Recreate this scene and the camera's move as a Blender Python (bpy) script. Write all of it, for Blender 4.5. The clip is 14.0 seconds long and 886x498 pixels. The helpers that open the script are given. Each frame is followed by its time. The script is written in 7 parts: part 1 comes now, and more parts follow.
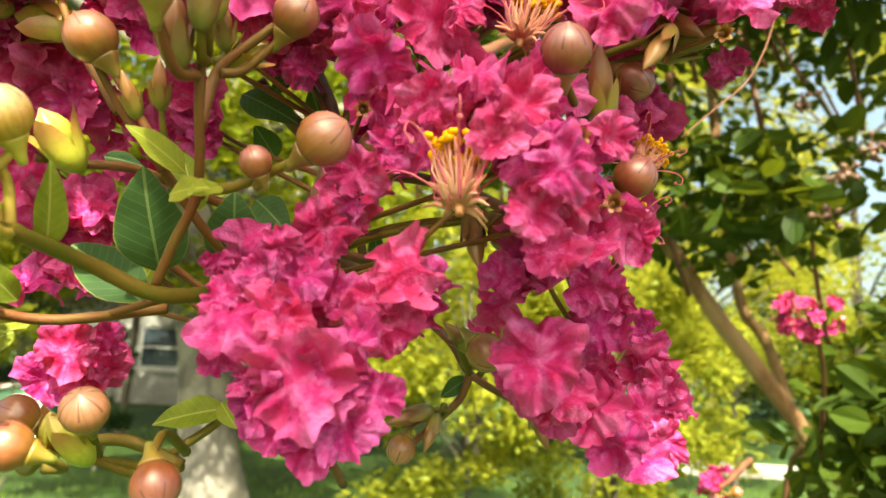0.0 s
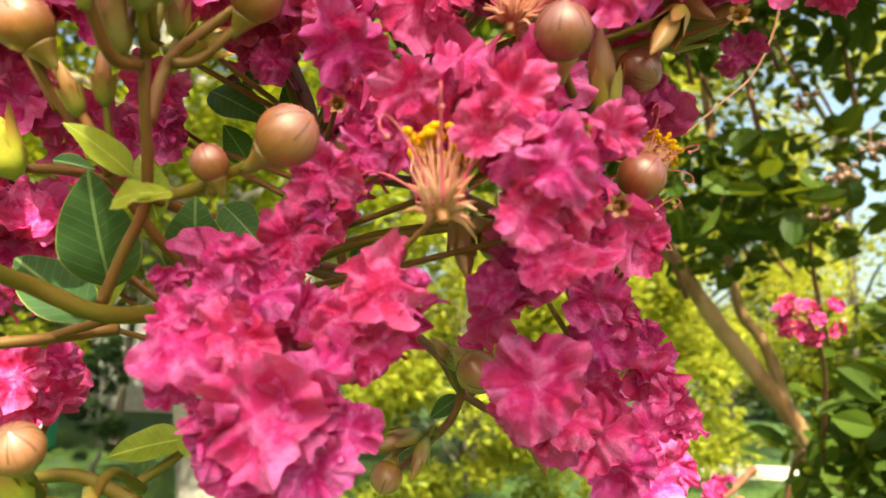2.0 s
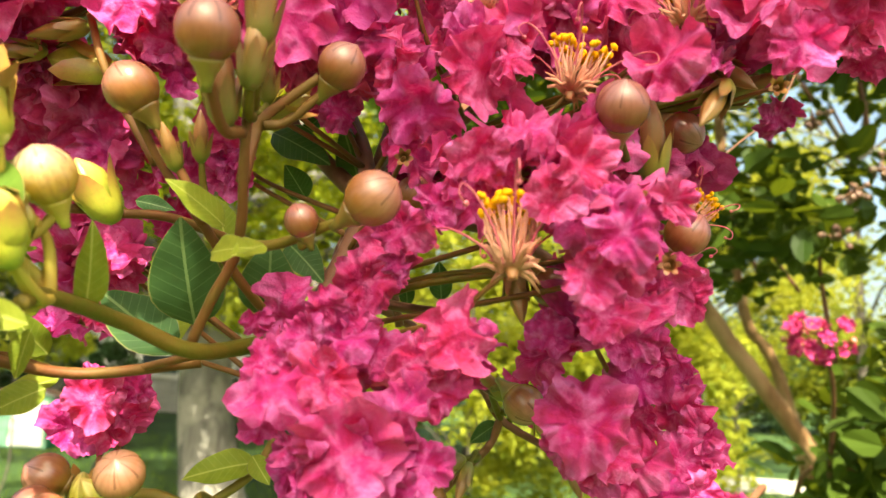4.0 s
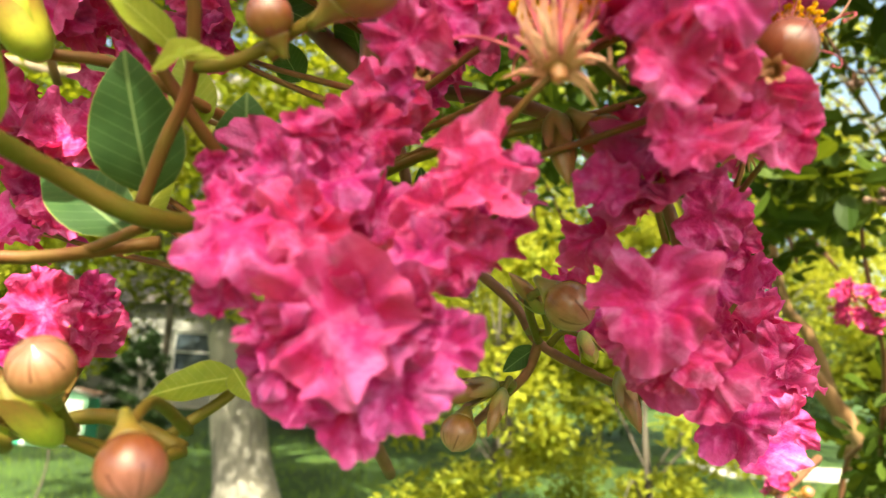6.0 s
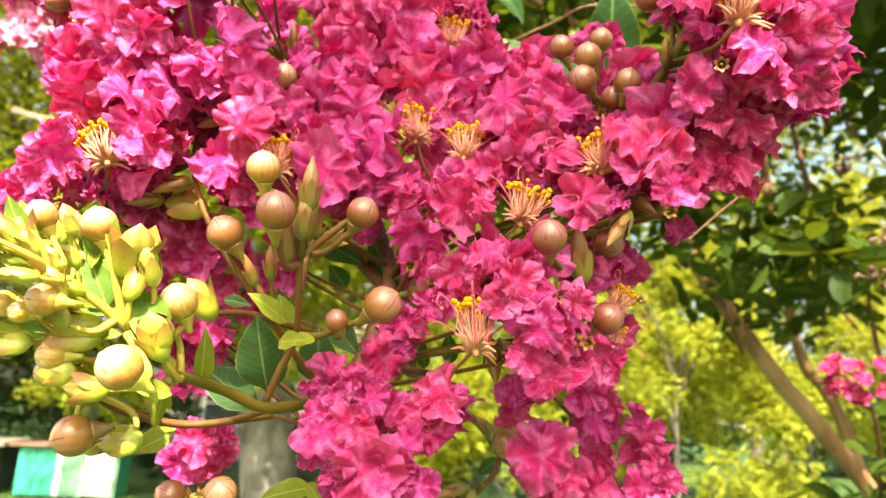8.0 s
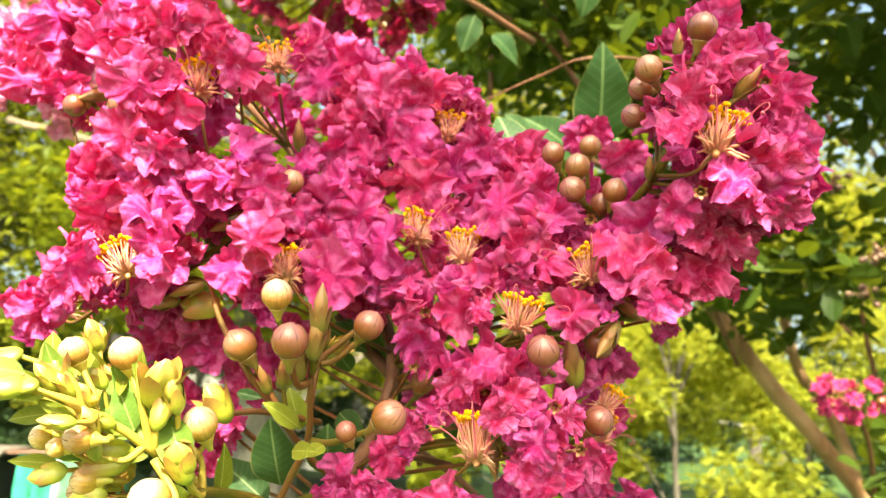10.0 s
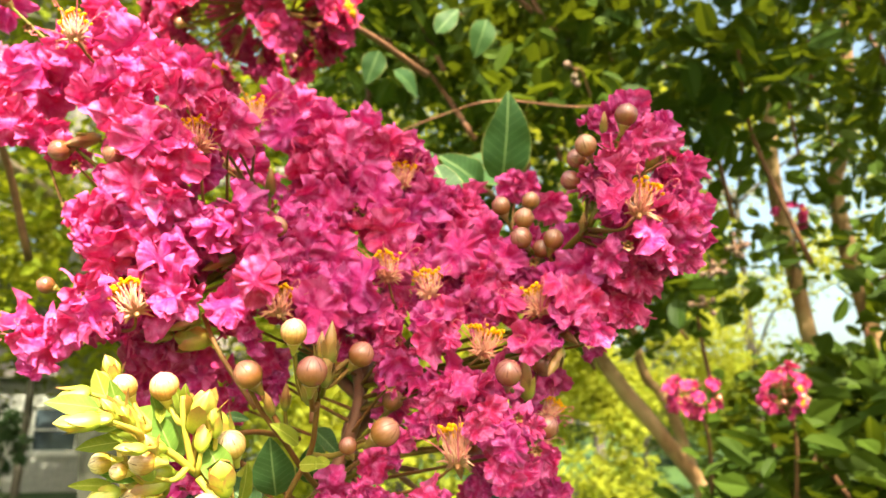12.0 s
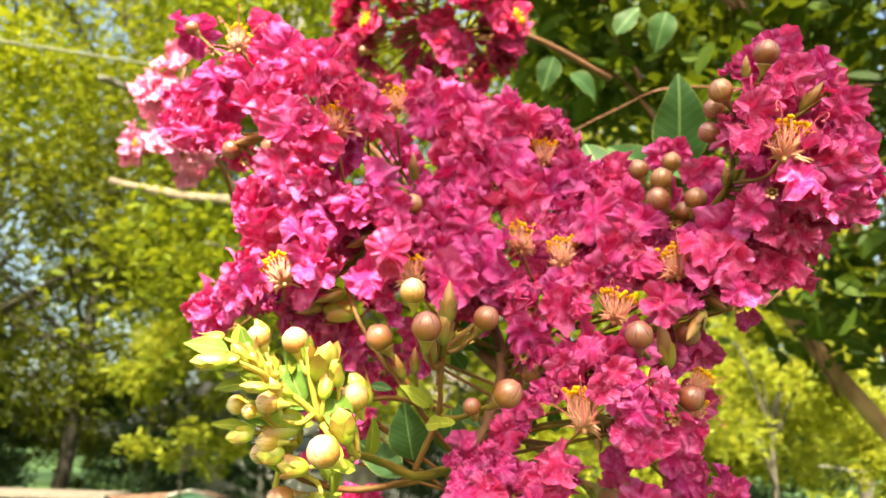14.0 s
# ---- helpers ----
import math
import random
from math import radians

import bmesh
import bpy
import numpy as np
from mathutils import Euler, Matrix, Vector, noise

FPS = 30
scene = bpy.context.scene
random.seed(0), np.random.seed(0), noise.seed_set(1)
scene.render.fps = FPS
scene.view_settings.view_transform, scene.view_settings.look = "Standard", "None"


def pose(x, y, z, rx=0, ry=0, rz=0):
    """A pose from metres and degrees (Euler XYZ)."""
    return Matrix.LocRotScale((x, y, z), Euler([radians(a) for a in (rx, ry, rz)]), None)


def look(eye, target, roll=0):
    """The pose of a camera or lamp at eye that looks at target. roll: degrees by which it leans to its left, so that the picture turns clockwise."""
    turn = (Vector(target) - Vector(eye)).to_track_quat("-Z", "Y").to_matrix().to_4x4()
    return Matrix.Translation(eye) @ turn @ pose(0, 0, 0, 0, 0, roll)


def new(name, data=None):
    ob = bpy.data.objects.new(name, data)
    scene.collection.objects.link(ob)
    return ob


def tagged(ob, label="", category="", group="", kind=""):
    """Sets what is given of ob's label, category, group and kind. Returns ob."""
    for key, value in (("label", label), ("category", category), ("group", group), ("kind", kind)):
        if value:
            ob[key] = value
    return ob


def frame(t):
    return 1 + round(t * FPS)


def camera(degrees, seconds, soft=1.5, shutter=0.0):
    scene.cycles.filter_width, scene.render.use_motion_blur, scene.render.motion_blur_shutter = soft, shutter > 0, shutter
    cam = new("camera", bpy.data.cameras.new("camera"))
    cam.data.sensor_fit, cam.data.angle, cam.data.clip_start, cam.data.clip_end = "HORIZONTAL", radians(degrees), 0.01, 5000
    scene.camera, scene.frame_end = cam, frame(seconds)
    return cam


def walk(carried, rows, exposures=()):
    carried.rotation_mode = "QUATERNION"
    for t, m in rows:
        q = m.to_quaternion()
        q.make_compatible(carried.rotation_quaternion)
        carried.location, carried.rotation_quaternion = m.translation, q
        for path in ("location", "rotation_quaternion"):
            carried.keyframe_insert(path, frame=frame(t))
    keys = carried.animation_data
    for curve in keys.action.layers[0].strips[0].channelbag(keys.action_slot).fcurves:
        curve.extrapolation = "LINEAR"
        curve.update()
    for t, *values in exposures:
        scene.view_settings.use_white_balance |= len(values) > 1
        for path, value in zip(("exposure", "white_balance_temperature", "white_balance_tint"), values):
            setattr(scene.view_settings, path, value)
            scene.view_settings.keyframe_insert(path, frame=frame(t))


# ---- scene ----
cam = camera(63.09, 14.0, soft=1.3)
ROWS = [
    (0, 0.03593, 0.04312, 1.53851, 99.176, -3.184, -0.776),
    (0.5, 0.03478, 0.05246, 1.53950, 98.330, -4.398, -1.256),
    (1, 0.03963, 0.04967, 1.54138, 99.480, -2.767, -0.340),
    (1.5, 0.03600, 0.05462, 1.54000, 98.556, -3.853, -0.391),
    (2, 0.03759, 0.05498, 1.54136, 99.523, -2.580, -1.002),
    (2.5, 0.02360, 0.04165, 1.54989, 99.440, -3.521, -0.019),
    (3, 0.02735, 0.04584, 1.54346, 99.617, -3.579, -0.570),
    (3.2, 0.02698, 0.04474, 1.54585, 99.723, -3.724, -0.799),
    (5.3, 0.03334, 0.05582, 1.54100, 100.728, -3.772, -0.481),
    (5.5, 0.03306, 0.06072, 1.53528, 101.791, -2.147, 0.696),
    (6, 0.03048, 0.07320, 1.53171, 99.289, -2.766, 1.505),
    (6.5, 0.02938, 0.06475, 1.54236, 99.640, -1.895, 1.268),
    (7, 0.02292, 0.04941, 1.53681, 101.956, -3.647, 1.496),
    (7.5, 0.03370, 0.02378, 1.54215, 102.400, -3.546, 1.922),
    (8, 0.04184, -0.00246, 1.54672, 103.105, -3.003, 3.825),
    (8.2, 0.03730, -0.01220, 1.55272, 103.112, -3.889, 2.871),
    (10.3, 0.04130, -0.02130, 1.56767, 103.230, -1.934, 3.524),
    (10.5, 0.03957, -0.02878, 1.56582, 103.020, -2.196, 1.985),
    (11, 0.02616, -0.03932, 1.56732, 104.608, -1.570, 1.474),
    (11.5, 0.02556, -0.03527, 1.56026, 107.996, -0.023, -0.429),
    (12, 0.01059, -0.05126, 1.56791, 104.054, 0.176, -7.243),
    (12.5, 0.02737, -0.04922, 1.55945, 104.553, 1.091, 1.164),
    (13, 0.03111, -0.03569, 1.56048, 101.812, -1.038, 8.107),
    (13.5, 0.03950, -0.04213, 1.55974, 107.005, -0.320, 6.746),
    (14, 0.03643, -0.04556, 1.55079, 106.364, -2.143, 10.128),
]
walk(cam, [(t, pose(x, y, z, rx, ry, rz)) for t, x, y, z, rx, ry, rz in ROWS], exposures=[(0.0, 2.1, 7800, -4), (5.5, 2.22, 7800, -4), (7.5, 2.38, 7800, -4), (10.5, 2.38, 7800, -4), (13.0, 2.2, 7800, -4), (14.0, 2.2, 7800, -4)])
# a small phone lens set close: what is a few metres off falls out of focus
cam.data.dof.use_dof = True
cam.data.dof.focus_distance = 0.135
cam.data.dof.aperture_fstop = 32.0

# ---- world and sun ----
SUN_ELEV, SUN_AZ = radians(48), radians(177)   # azimuth from +y towards +x
to_sun = Vector((math.sin(SUN_AZ) * math.cos(SUN_ELEV), math.cos(SUN_AZ) * math.cos(SUN_ELEV), math.sin(SUN_ELEV)))
world = bpy.data.worlds.new("sky")
scene.world = world
world.use_nodes = True
wn = world.node_tree
sky = wn.nodes.new("ShaderNodeTexSky")
sky.sky_type = "NISHITA"
sky.sun_disc = False
sky.sun_elevation, sky.sun_rotation = SUN_ELEV, SUN_AZ
sky.air_density, sky.dust_density = 1.0, 6.0
wn.links.new(sky.outputs[0], wn.nodes["Background"].inputs[0])
wn.nodes["Background"].inputs[1].default_value = 0.108
sun = new("sun", bpy.data.lights.new("sun", "SUN"))
sun.data.energy, sun.data.angle, sun.data.color = 4.1, radians(0.6), (1.0, 0.94, 0.84)
sun.matrix_world = look(to_sun * 60, (0, 0, 0))

# ---- materials ----
def start(name):
    m = bpy.data.materials.new(name)
    m.use_nodes = True
    nt = m.node_tree
    nt.nodes.clear()
    return m, nt, nt.nodes.new, nt.links.new


def ramp(nt, fac, stops):
    node = nt.nodes.new("ShaderNodeValToRGB")
    while len(node.color_ramp.elements) < len(stops):
        node.color_ramp.elements.new(0.5)
    for el, (at, col) in zip(node.color_ramp.elements, stops):
        el.position, el.color = at, (*col, 1)
    nt.links.new(fac, node.inputs[0])
    return node.outputs[0]


def mixed(nt, fac, a, b, how="MIX"):
    node = nt.nodes.new("ShaderNodeMix")
    node.data_type, node.blend_type = "RGBA", how
    for sock, value in ((node.inputs[0], fac), (node.inputs[6], a), (node.inputs[7], b)):
        if isinstance(value, (int, float)):
            sock.default_value = value
        elif isinstance(value, tuple):
            sock.default_value = (*value, 1)
        else:
            nt.links.new(value, sock)
    return node.outputs[2]


def math_node(nt, op, a, b=0.0, c=0.0):
    node = nt.nodes.new("ShaderNodeMath")
    node.operation = op
    for sock, value in zip(node.inputs, (a, b, c)):
        if isinstance(value, (int, float)):
            sock.default_value = value
        else:
            nt.links.new(value, sock)
    return node.outputs[0]


def noise_node(nt, coord, scale, detail=4.0, rough=0.6, distort=0.0):
    node = nt.nodes.new("ShaderNodeTexNoise")
    node.inputs["Scale"].default_value = scale
    node.inputs["Detail"].default_value = detail
    node.inputs["Roughness"].default_value = rough
    node.inputs["Distortion"].default_value = distort
    nt.links.new(coord, node.inputs["Vector"])
    return node.outputs[0]


def finish(nt, colour, rough=0.5, bump=None, depth=0.0, through_colour=None, share=0.35, sheen=0.0, spec=0.5, sss=0.0):
    """Principled surface, with a share of light passing through where it is thin."""
    p = nt.nodes.new("ShaderNodeBsdfPrincipled")
    out = nt.nodes.new("ShaderNodeOutputMaterial")
    for key, value in (("Base Color", colour), ("Roughness", rough)):
        if isinstance(value, (int, float)):
            p.inputs[key].default_value = value
        elif isinstance(value, tuple):
            p.inputs[key].default_value = (*value, 1)
        else:
            nt.links.new(value, p.inputs[key])
    p.inputs["Specular IOR Level"].default_value = spec
    p.inputs["Sheen Weight"].default_value = sheen
    if sss:
        p.inputs["Subsurface Weight"].default_value = sss
        p.inputs["Subsurface Radius"].default_value = (0.6, 0.25, 0.1)
        p.inputs["Subsurface Scale"].default_value = 0.003
    normal = None
    if bump is not None:
        b = nt.nodes.new("ShaderNodeBump")
        b.inputs["Strength"].default_value = 0.6
        b.inputs["Distance"].default_value = depth
        nt.links.new(bump, b.inputs["Height"])
        normal = b.outputs[0]
        nt.links.new(normal, p.inputs["Normal"])
    shader = p.outputs[0]
    if through_colour is not None:
        t = nt.nodes.new("ShaderNodeBsdfTranslucent")
        if isinstance(through_colour, tuple):
            t.inputs[0].default_value = (*through_colour, 1)
        else:
            nt.links.new(through_colour, t.inputs[0])
        if normal:
            nt.links.new(normal, t.inputs[1])
        mx = nt.nodes.new("ShaderNodeMixShader")
        mx.inputs[0].default_value = share
        nt.links.new(shader, mx.inputs[1])
        nt.links.new(t.outputs[0], mx.inputs[2])
        shader = mx.outputs[0]
    nt.links.new(shader, out.inputs[0])


def petal_material(name, deep, mid, pale):
    m, nt, node, link = start(name)
    co = node("ShaderNodeTexCoord").outputs["Object"]
    rnd = node("ShaderNodeObjectInfo").outputs["Random"]
    n = noise_node(nt, co, 260.0, 3.0)
    col = ramp(nt, n, [(0.27, deep), (0.5, mid), (0.74, pale)])
    # fine veins run out along the blade
    sep = node("ShaderNodeSeparateXYZ")
    link(co, sep.inputs[0])
    stretch = node("ShaderNodeCombineXYZ")
    link(math_node(nt, "MULTIPLY", sep.outputs[0], 2600.0), stretch.inputs[0])
    link(math_node(nt, "MULTIPLY", sep.outputs[1], 260.0), stretch.inputs[1])
    veins = noise_node(nt, stretch.outputs[0], 1.0, 2.0)
    col = mixed(nt, math_node(nt, "MULTIPLY", veins, 0.25), col, deep)
    # the crimped margin is paler than the middle
    rim = node("ShaderNodeVectorMath")
    rim.operation = "LENGTH"
    link(co, rim.inputs[0])
    col = mixed(nt, ramp(nt, math_node(nt, "MULTIPLY", rim.outputs["Value"], 100.0), [(0.42, (0, 0, 0)), (0.85, (0.4, 0.4, 0.4))]), col, pale)
    hue = node("ShaderNodeHueSaturation")
    link(math_node(nt, "MULTIPLY_ADD", rnd, 0.035, 0.482), hue.inputs["Hue"])
    link(math_node(nt, "MULTIPLY_ADD", rnd, 0.3, 0.85), hue.inputs["Value"])
    link(col, hue.inputs["Color"])
    pucker = math_node(nt, "MULTIPLY_ADD", noise_node(nt, co, 480.0, 3.0), 1.8, math_node(nt, "MULTIPLY", veins, 0.3))
    finish(nt, hue.outputs[0], 0.55, pucker, 0.0006, mixed(nt, 0.75, hue.outputs[0], (0.5, 0.004, 0.055)), 0.4, sheen=0.04, spec=0.16)
    return m


def leaf_material(name, dark, light, glow, share=0.3, vein=(0.22, 0.3, 0.12), rough=0.5):
    """A leaf one unit long along y: pale midrib and side veins."""
    m, nt, node, link = start(name)
    co = node("ShaderNodeTexCoord").outputs["Object"]
    rnd = node("ShaderNodeObjectInfo").outputs["Random"]
    sep = node("ShaderNodeSeparateXYZ")
    link(co, sep.inputs[0])
    ax = math_node(nt, "ABSOLUTE", sep.outputs[0])
    n = noise_node(nt, co, 5.0, 5.0)
    col = ramp(nt, math_node(nt, "MULTIPLY_ADD", rnd, 0.3, math_node(nt, "MULTIPLY", n, 0.8)), [(0.25, dark), (0.85, light)])
    mid = math_node(nt, "LESS_THAN", ax, 0.012)
    side = math_node(nt, "SINE", math_node(nt, "MULTIPLY", math_node(nt, "SUBTRACT", sep.outputs[1], math_node(nt, "MULTIPLY", ax, 0.75)), 62.0))
    side = math_node(nt, "MULTIPLY", math_node(nt, "GREATER_THAN", side, 0.94), 0.14)
    f = math_node(nt, "MAXIMUM", math_node(nt, "MULTIPLY", mid, 0.55), side)
    col = mixed(nt, f, col, vein)
    spots = ramp(nt, noise_node(nt, co, 14.0, 2.0), [(0.68, (0, 0, 0)), (0.74, (1, 1, 1))])
    col = mixed(nt, math_node(nt, "MULTIPLY", spots, 0.4), col, (0.2, 0.1, 0.03))
    finish(nt, col, rough, f, 0.0006, mixed(nt, 0.6, col, glow), share, spec=0.14)
    return m


def bud_material(name, tip, body, base, z0, z1, rough=0.36, seams=False):
    """Shades from the green base of the bud to its tip, with freckles."""
    m, nt, node, link = start(name)
    co = node("ShaderNodeTexCoord").outputs["Object"]
    rnd = node("ShaderNodeObjectInfo").outputs["Random"]
    sep = node("ShaderNodeSeparateXYZ")
    link(co, sep.inputs[0])
    h = node("ShaderNodeMapRange")
    link(sep.outputs[2], h.inputs[0])
    h.inputs[1].default_value, h.inputs[2].default_value = z0, z1
    n = noise_node(nt, co, 420.0, 5.0)
    hh = math_node(nt, "ADD", h.outputs[0], math_node(nt, "MULTIPLY_ADD", n, 0.35, -0.18))
    col = ramp(nt, hh, [(0.05, base), (0.4, body), (0.95, tip)])
    frk = ramp(nt, noise_node(nt, co, 1300.0, 3.0), [(0.5, (0, 0, 0)), (0.68, (1, 1, 1))])
    col = mixed(nt, math_node(nt, "MULTIPLY", frk, 0.22), col, (0.2, 0.08, 0.03))
    turn = math_node(nt, "ARCTAN2", sep.outputs[1], sep.outputs[0])
    # brown streaks run from the foot to the tip
    lines = node("ShaderNodeCombineXYZ")
    link(math_node(nt, "MULTIPLY", turn, 5.0), lines.inputs[0])
    link(math_node(nt, "MULTIPLY", sep.outputs[2], 240.0), lines.inputs[1])
    streak = ramp(nt, noise_node(nt, lines.outputs[0], 1.0, 3.0), [(0.46, (0, 0, 0)), (0.66, (1, 1, 1))])
    col = mixed(nt, math_node(nt, "MULTIPLY", streak, 0.3), col, base if not seams else (0.16, 0.045, 0.02))
    if seams:
        near = math_node(nt, "ABSOLUTE", math_node(nt, "SINE", math_node(nt, "MULTIPLY", turn, 3.0)))
        line = math_node(nt, "MULTIPLY", math_node(nt, "LESS_THAN", near, 0.15), math_node(nt, "GREATER_THAN", hh, 0.68))
        col = mixed(nt, math_node(nt, "MULTIPLY", line, 0.65), col, (0.1, 0.035, 0.02))
    hue = node("ShaderNodeHueSaturation")
    link(math_node(nt, "MULTIPLY_ADD", rnd, 0.03, 0.485), hue.inputs["Hue"])
    link(math_node(nt, "MULTIPLY_ADD", rnd, 0.35, 0.8), hue.inputs["Value"])
    link(col, hue.inputs["Color"])
    finish(nt, hue.outputs[0], rough, n, 0.0001, sss=0.06, spec=0.75)
    return m


def stem_material(name, a, b, scale=300.0, rough=0.5, depth=0.0003):
    m, nt, node, link = start(name)
    co = node("ShaderNodeTexCoord").outputs["Object"]
    n = noise_node(nt, co, scale, 5.0)
    big = noise_node(nt, co, scale * 0.35, 3.0)
    col = ramp(nt, math_node(nt, "MULTIPLY_ADD", big, 0.6, math_node(nt, "MULTIPLY", n, 0.4)), [(0.36, a), (0.64, b)])
    finish(nt, col, rough, n, depth, spec=0.25)
    return m


def bark_material(name, a, b, c, scale):
    """Bark in plates: ridges along the trunk, patches of another shade."""
    m, nt, node, link = start(name)
    co = node("ShaderNodeTexCoord").outputs["Object"]
    mp = node("ShaderNodeMapping")
    mp.inputs["Scale"].default_value = (1, 1, 0.25)
    link(co, mp.inputs[0])
    n = noise_node(nt, mp.outputs[0], scale, 6.0, 0.65, 0.6)
    patch = noise_node(nt, co, scale * 0.22, 3.0)
    col = ramp(nt, n, [(0.32, a), (0.6, b)])
    col = mixed(nt, ramp(nt, patch, [(0.48, (0, 0, 0)), (0.58, (1, 1, 1))]), col, c)
    finish(nt, col, 0.8, n, 0.25 / scale)
    return m


def foliage_material(name, dark, light, glow, share=0.4, rough=0.45):
    """Leaves joined in one crown: each leaf takes its own shade."""
    m, nt, node, link = start(name)
    isl = node("ShaderNodeNewGeometry").outputs["Random Per Island"]
    co = node("ShaderNodeTexCoord").outputs["Object"]
    big = noise_node(nt, co, 1.1, 2.0)
    col = ramp(nt, math_node(nt, "MULTIPLY_ADD", isl, 0.65, math_node(nt, "MULTIPLY_ADD", big, 0.8, -0.25)), [(0.1, dark), (0.9, light)])
    finish(nt, col, rough, None, 0, mixed(nt, 0.55, col, glow), share, spec=0.12)
    return m


PETAL = petal_material("crinkled_petal", (0.47, 0.0075, 0.08), (0.58, 0.034, 0.245), (0.78, 0.22, 0.58))
PETAL_PALE = petal_material("pale_petal", (0.7, 0.11, 0.29), (0.82, 0.28, 0.54), (0.92, 0.5, 0.74))
# deeper copy of the petal: shade on the far clusters is put into its red
PETAL_RED_SHADE = petal_material("red_shaded_petal", (0.42, 0.007, 0.065), (0.53, 0.028, 0.17), (0.66, 0.12, 0.36))
LEAF = leaf_material("leaf_green", (0.014, 0.042, 0.016), (0.042, 0.092, 0.03), (0.25, 0.4, 0.04), 0.22)
LEAF_EDGE = stem_material("leaf_margin", (0.13, 0.16, 0.04), (0.22, 0.2, 0.06), 90.0)
LEAF_FRESH = leaf_material("leaf_fresh", (0.07, 0.15, 0.025), (0.17, 0.28, 0.05), (0.4, 0.5, 0.05), 0.3, (0.4, 0.45, 0.15))
LEAF_YOUNG = leaf_material("leaf_young", (0.1, 0.15, 0.017), (0.26, 0.28, 0.035), (0.5, 0.5, 0.045), 0.33, (0.5, 0.5, 0.15))
BUD = bud_material("bud_brown", (0.34, 0.14, 0.11), (0.24, 0.085, 0.025), (0.2, 0.12, 0.018), -0.001, 0.0075, 0.24, True)
# brighter amber copy of the bud, with full sun put into its colour
BUD_SUN = bud_material("bud_amber_sunlit", (0.8, 0.58, 0.37), (0.54, 0.28, 0.06), (0.46, 0.3, 0.04), 0.0, 0.0075, 0.24, True)
BUD_GREEN = bud_material("bud_green", (0.5, 0.27, 0.12), (0.5, 0.44, 0.07), (0.3, 0.34, 0.04), 0.001, 0.0095)
CALYX = bud_material("calyx_olive", (0.28, 0.12, 0.04), (0.2, 0.155, 0.025), (0.14, 0.16, 0.022), -0.003, 0.004, 0.4)
CALYX_BROWN = bud_material("calyx_brown", (0.36, 0.14, 0.06), (0.34, 0.14, 0.045), (0.26, 0.16, 0.03), -0.003, 0.003, 0.45)
CALYX_YOUNG = bud_material("calyx_yellow", (0.44, 0.2, 0.06), (0.45, 0.43, 0.05), (0.27, 0.32, 0.03), -0.003, 0.004, 0.4)
CONE = bud_material("calyx_cone", (0.24, 0.13, 0.022), (0.2, 0.14, 0.024), (0.15, 0.15, 0.02), -0.0046, 0.0005, 0.4)
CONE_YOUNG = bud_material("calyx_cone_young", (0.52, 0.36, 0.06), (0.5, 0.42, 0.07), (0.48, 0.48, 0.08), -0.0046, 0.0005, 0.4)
STAR = bud_material("calyx_tan", (0.5, 0.21, 0.13), (0.45, 0.17, 0.08), (0.32, 0.14, 0.03), -0.004, 0.004, 0.5)
STEM_GREEN = stem_material("stem_olive", (0.09, 0.1, 0.01), (0.15, 0.09, 0.016), 260.0, 0.55, 0.0006)
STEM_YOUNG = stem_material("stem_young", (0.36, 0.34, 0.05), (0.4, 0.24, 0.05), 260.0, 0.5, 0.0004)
STEM_RED = stem_material("stem_reddish", (0.16, 0.05, 0.02), (0.14, 0.085, 0.02), 260.0, 0.55, 0.0006)
STEM_BROWN = stem_material("stem_brown", (0.11, 0.045, 0.028), (0.2, 0.09, 0.05))
FILAMENT = stem_material("filament_pink", (0.58, 0.2, 0.14), (0.7, 0.38, 0.27), 500.0)
ARM = stem_material("filament_rose", (0.5, 0.05, 0.13), (0.62, 0.18, 0.2), 500.0)
ANTHER = stem_material("anther_yellow", (0.66, 0.26, 0.005), (0.82, 0.42, 0.01), 900.0, 0.7)
MYRTLE_BARK = bark_material("myrtle_bark", (0.15, 0.07, 0.028), (0.26, 0.14, 0.06), (0.33, 0.2, 0.1), 30.0)
GREY_BARK = bark_material("grey_bark", (0.055, 0.05, 0.045), (0.14, 0.13, 0.115), (0.2, 0.185, 0.16), 9.0)
DARK_BARK = bark_material("dark_bark", (0.03, 0.024, 0.018), (0.075, 0.06, 0.045), (0.1, 0.085, 0.07), 9.0)
DRY = bud_material("dry_capsule", (0.11, 0.05, 0.03), (0.09, 0.04, 0.025), (0.07, 0.04, 0.018), 0.0, 0.0075, 0.6, True)
DEAD_WOOD = bark_material("dead_wood", (0.08, 0.055, 0.04), (0.23, 0.17, 0.115), (0.16, 0.125, 0.09), 14.0)
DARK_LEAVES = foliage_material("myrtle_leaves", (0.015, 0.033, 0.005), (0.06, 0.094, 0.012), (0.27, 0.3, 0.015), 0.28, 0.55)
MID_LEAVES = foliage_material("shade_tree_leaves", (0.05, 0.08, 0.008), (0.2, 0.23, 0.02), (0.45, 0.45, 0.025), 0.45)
# bright leaf copy: sunlight is put into its colour
BRIGHT_LEAVES = foliage_material("sunlit_leaves", (0.1, 0.14, 0.018), (0.33, 0.335, 0.042), (0.6, 0.56, 0.06), 0.5)
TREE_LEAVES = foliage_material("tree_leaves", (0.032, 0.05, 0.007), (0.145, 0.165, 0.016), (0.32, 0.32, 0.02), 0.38)
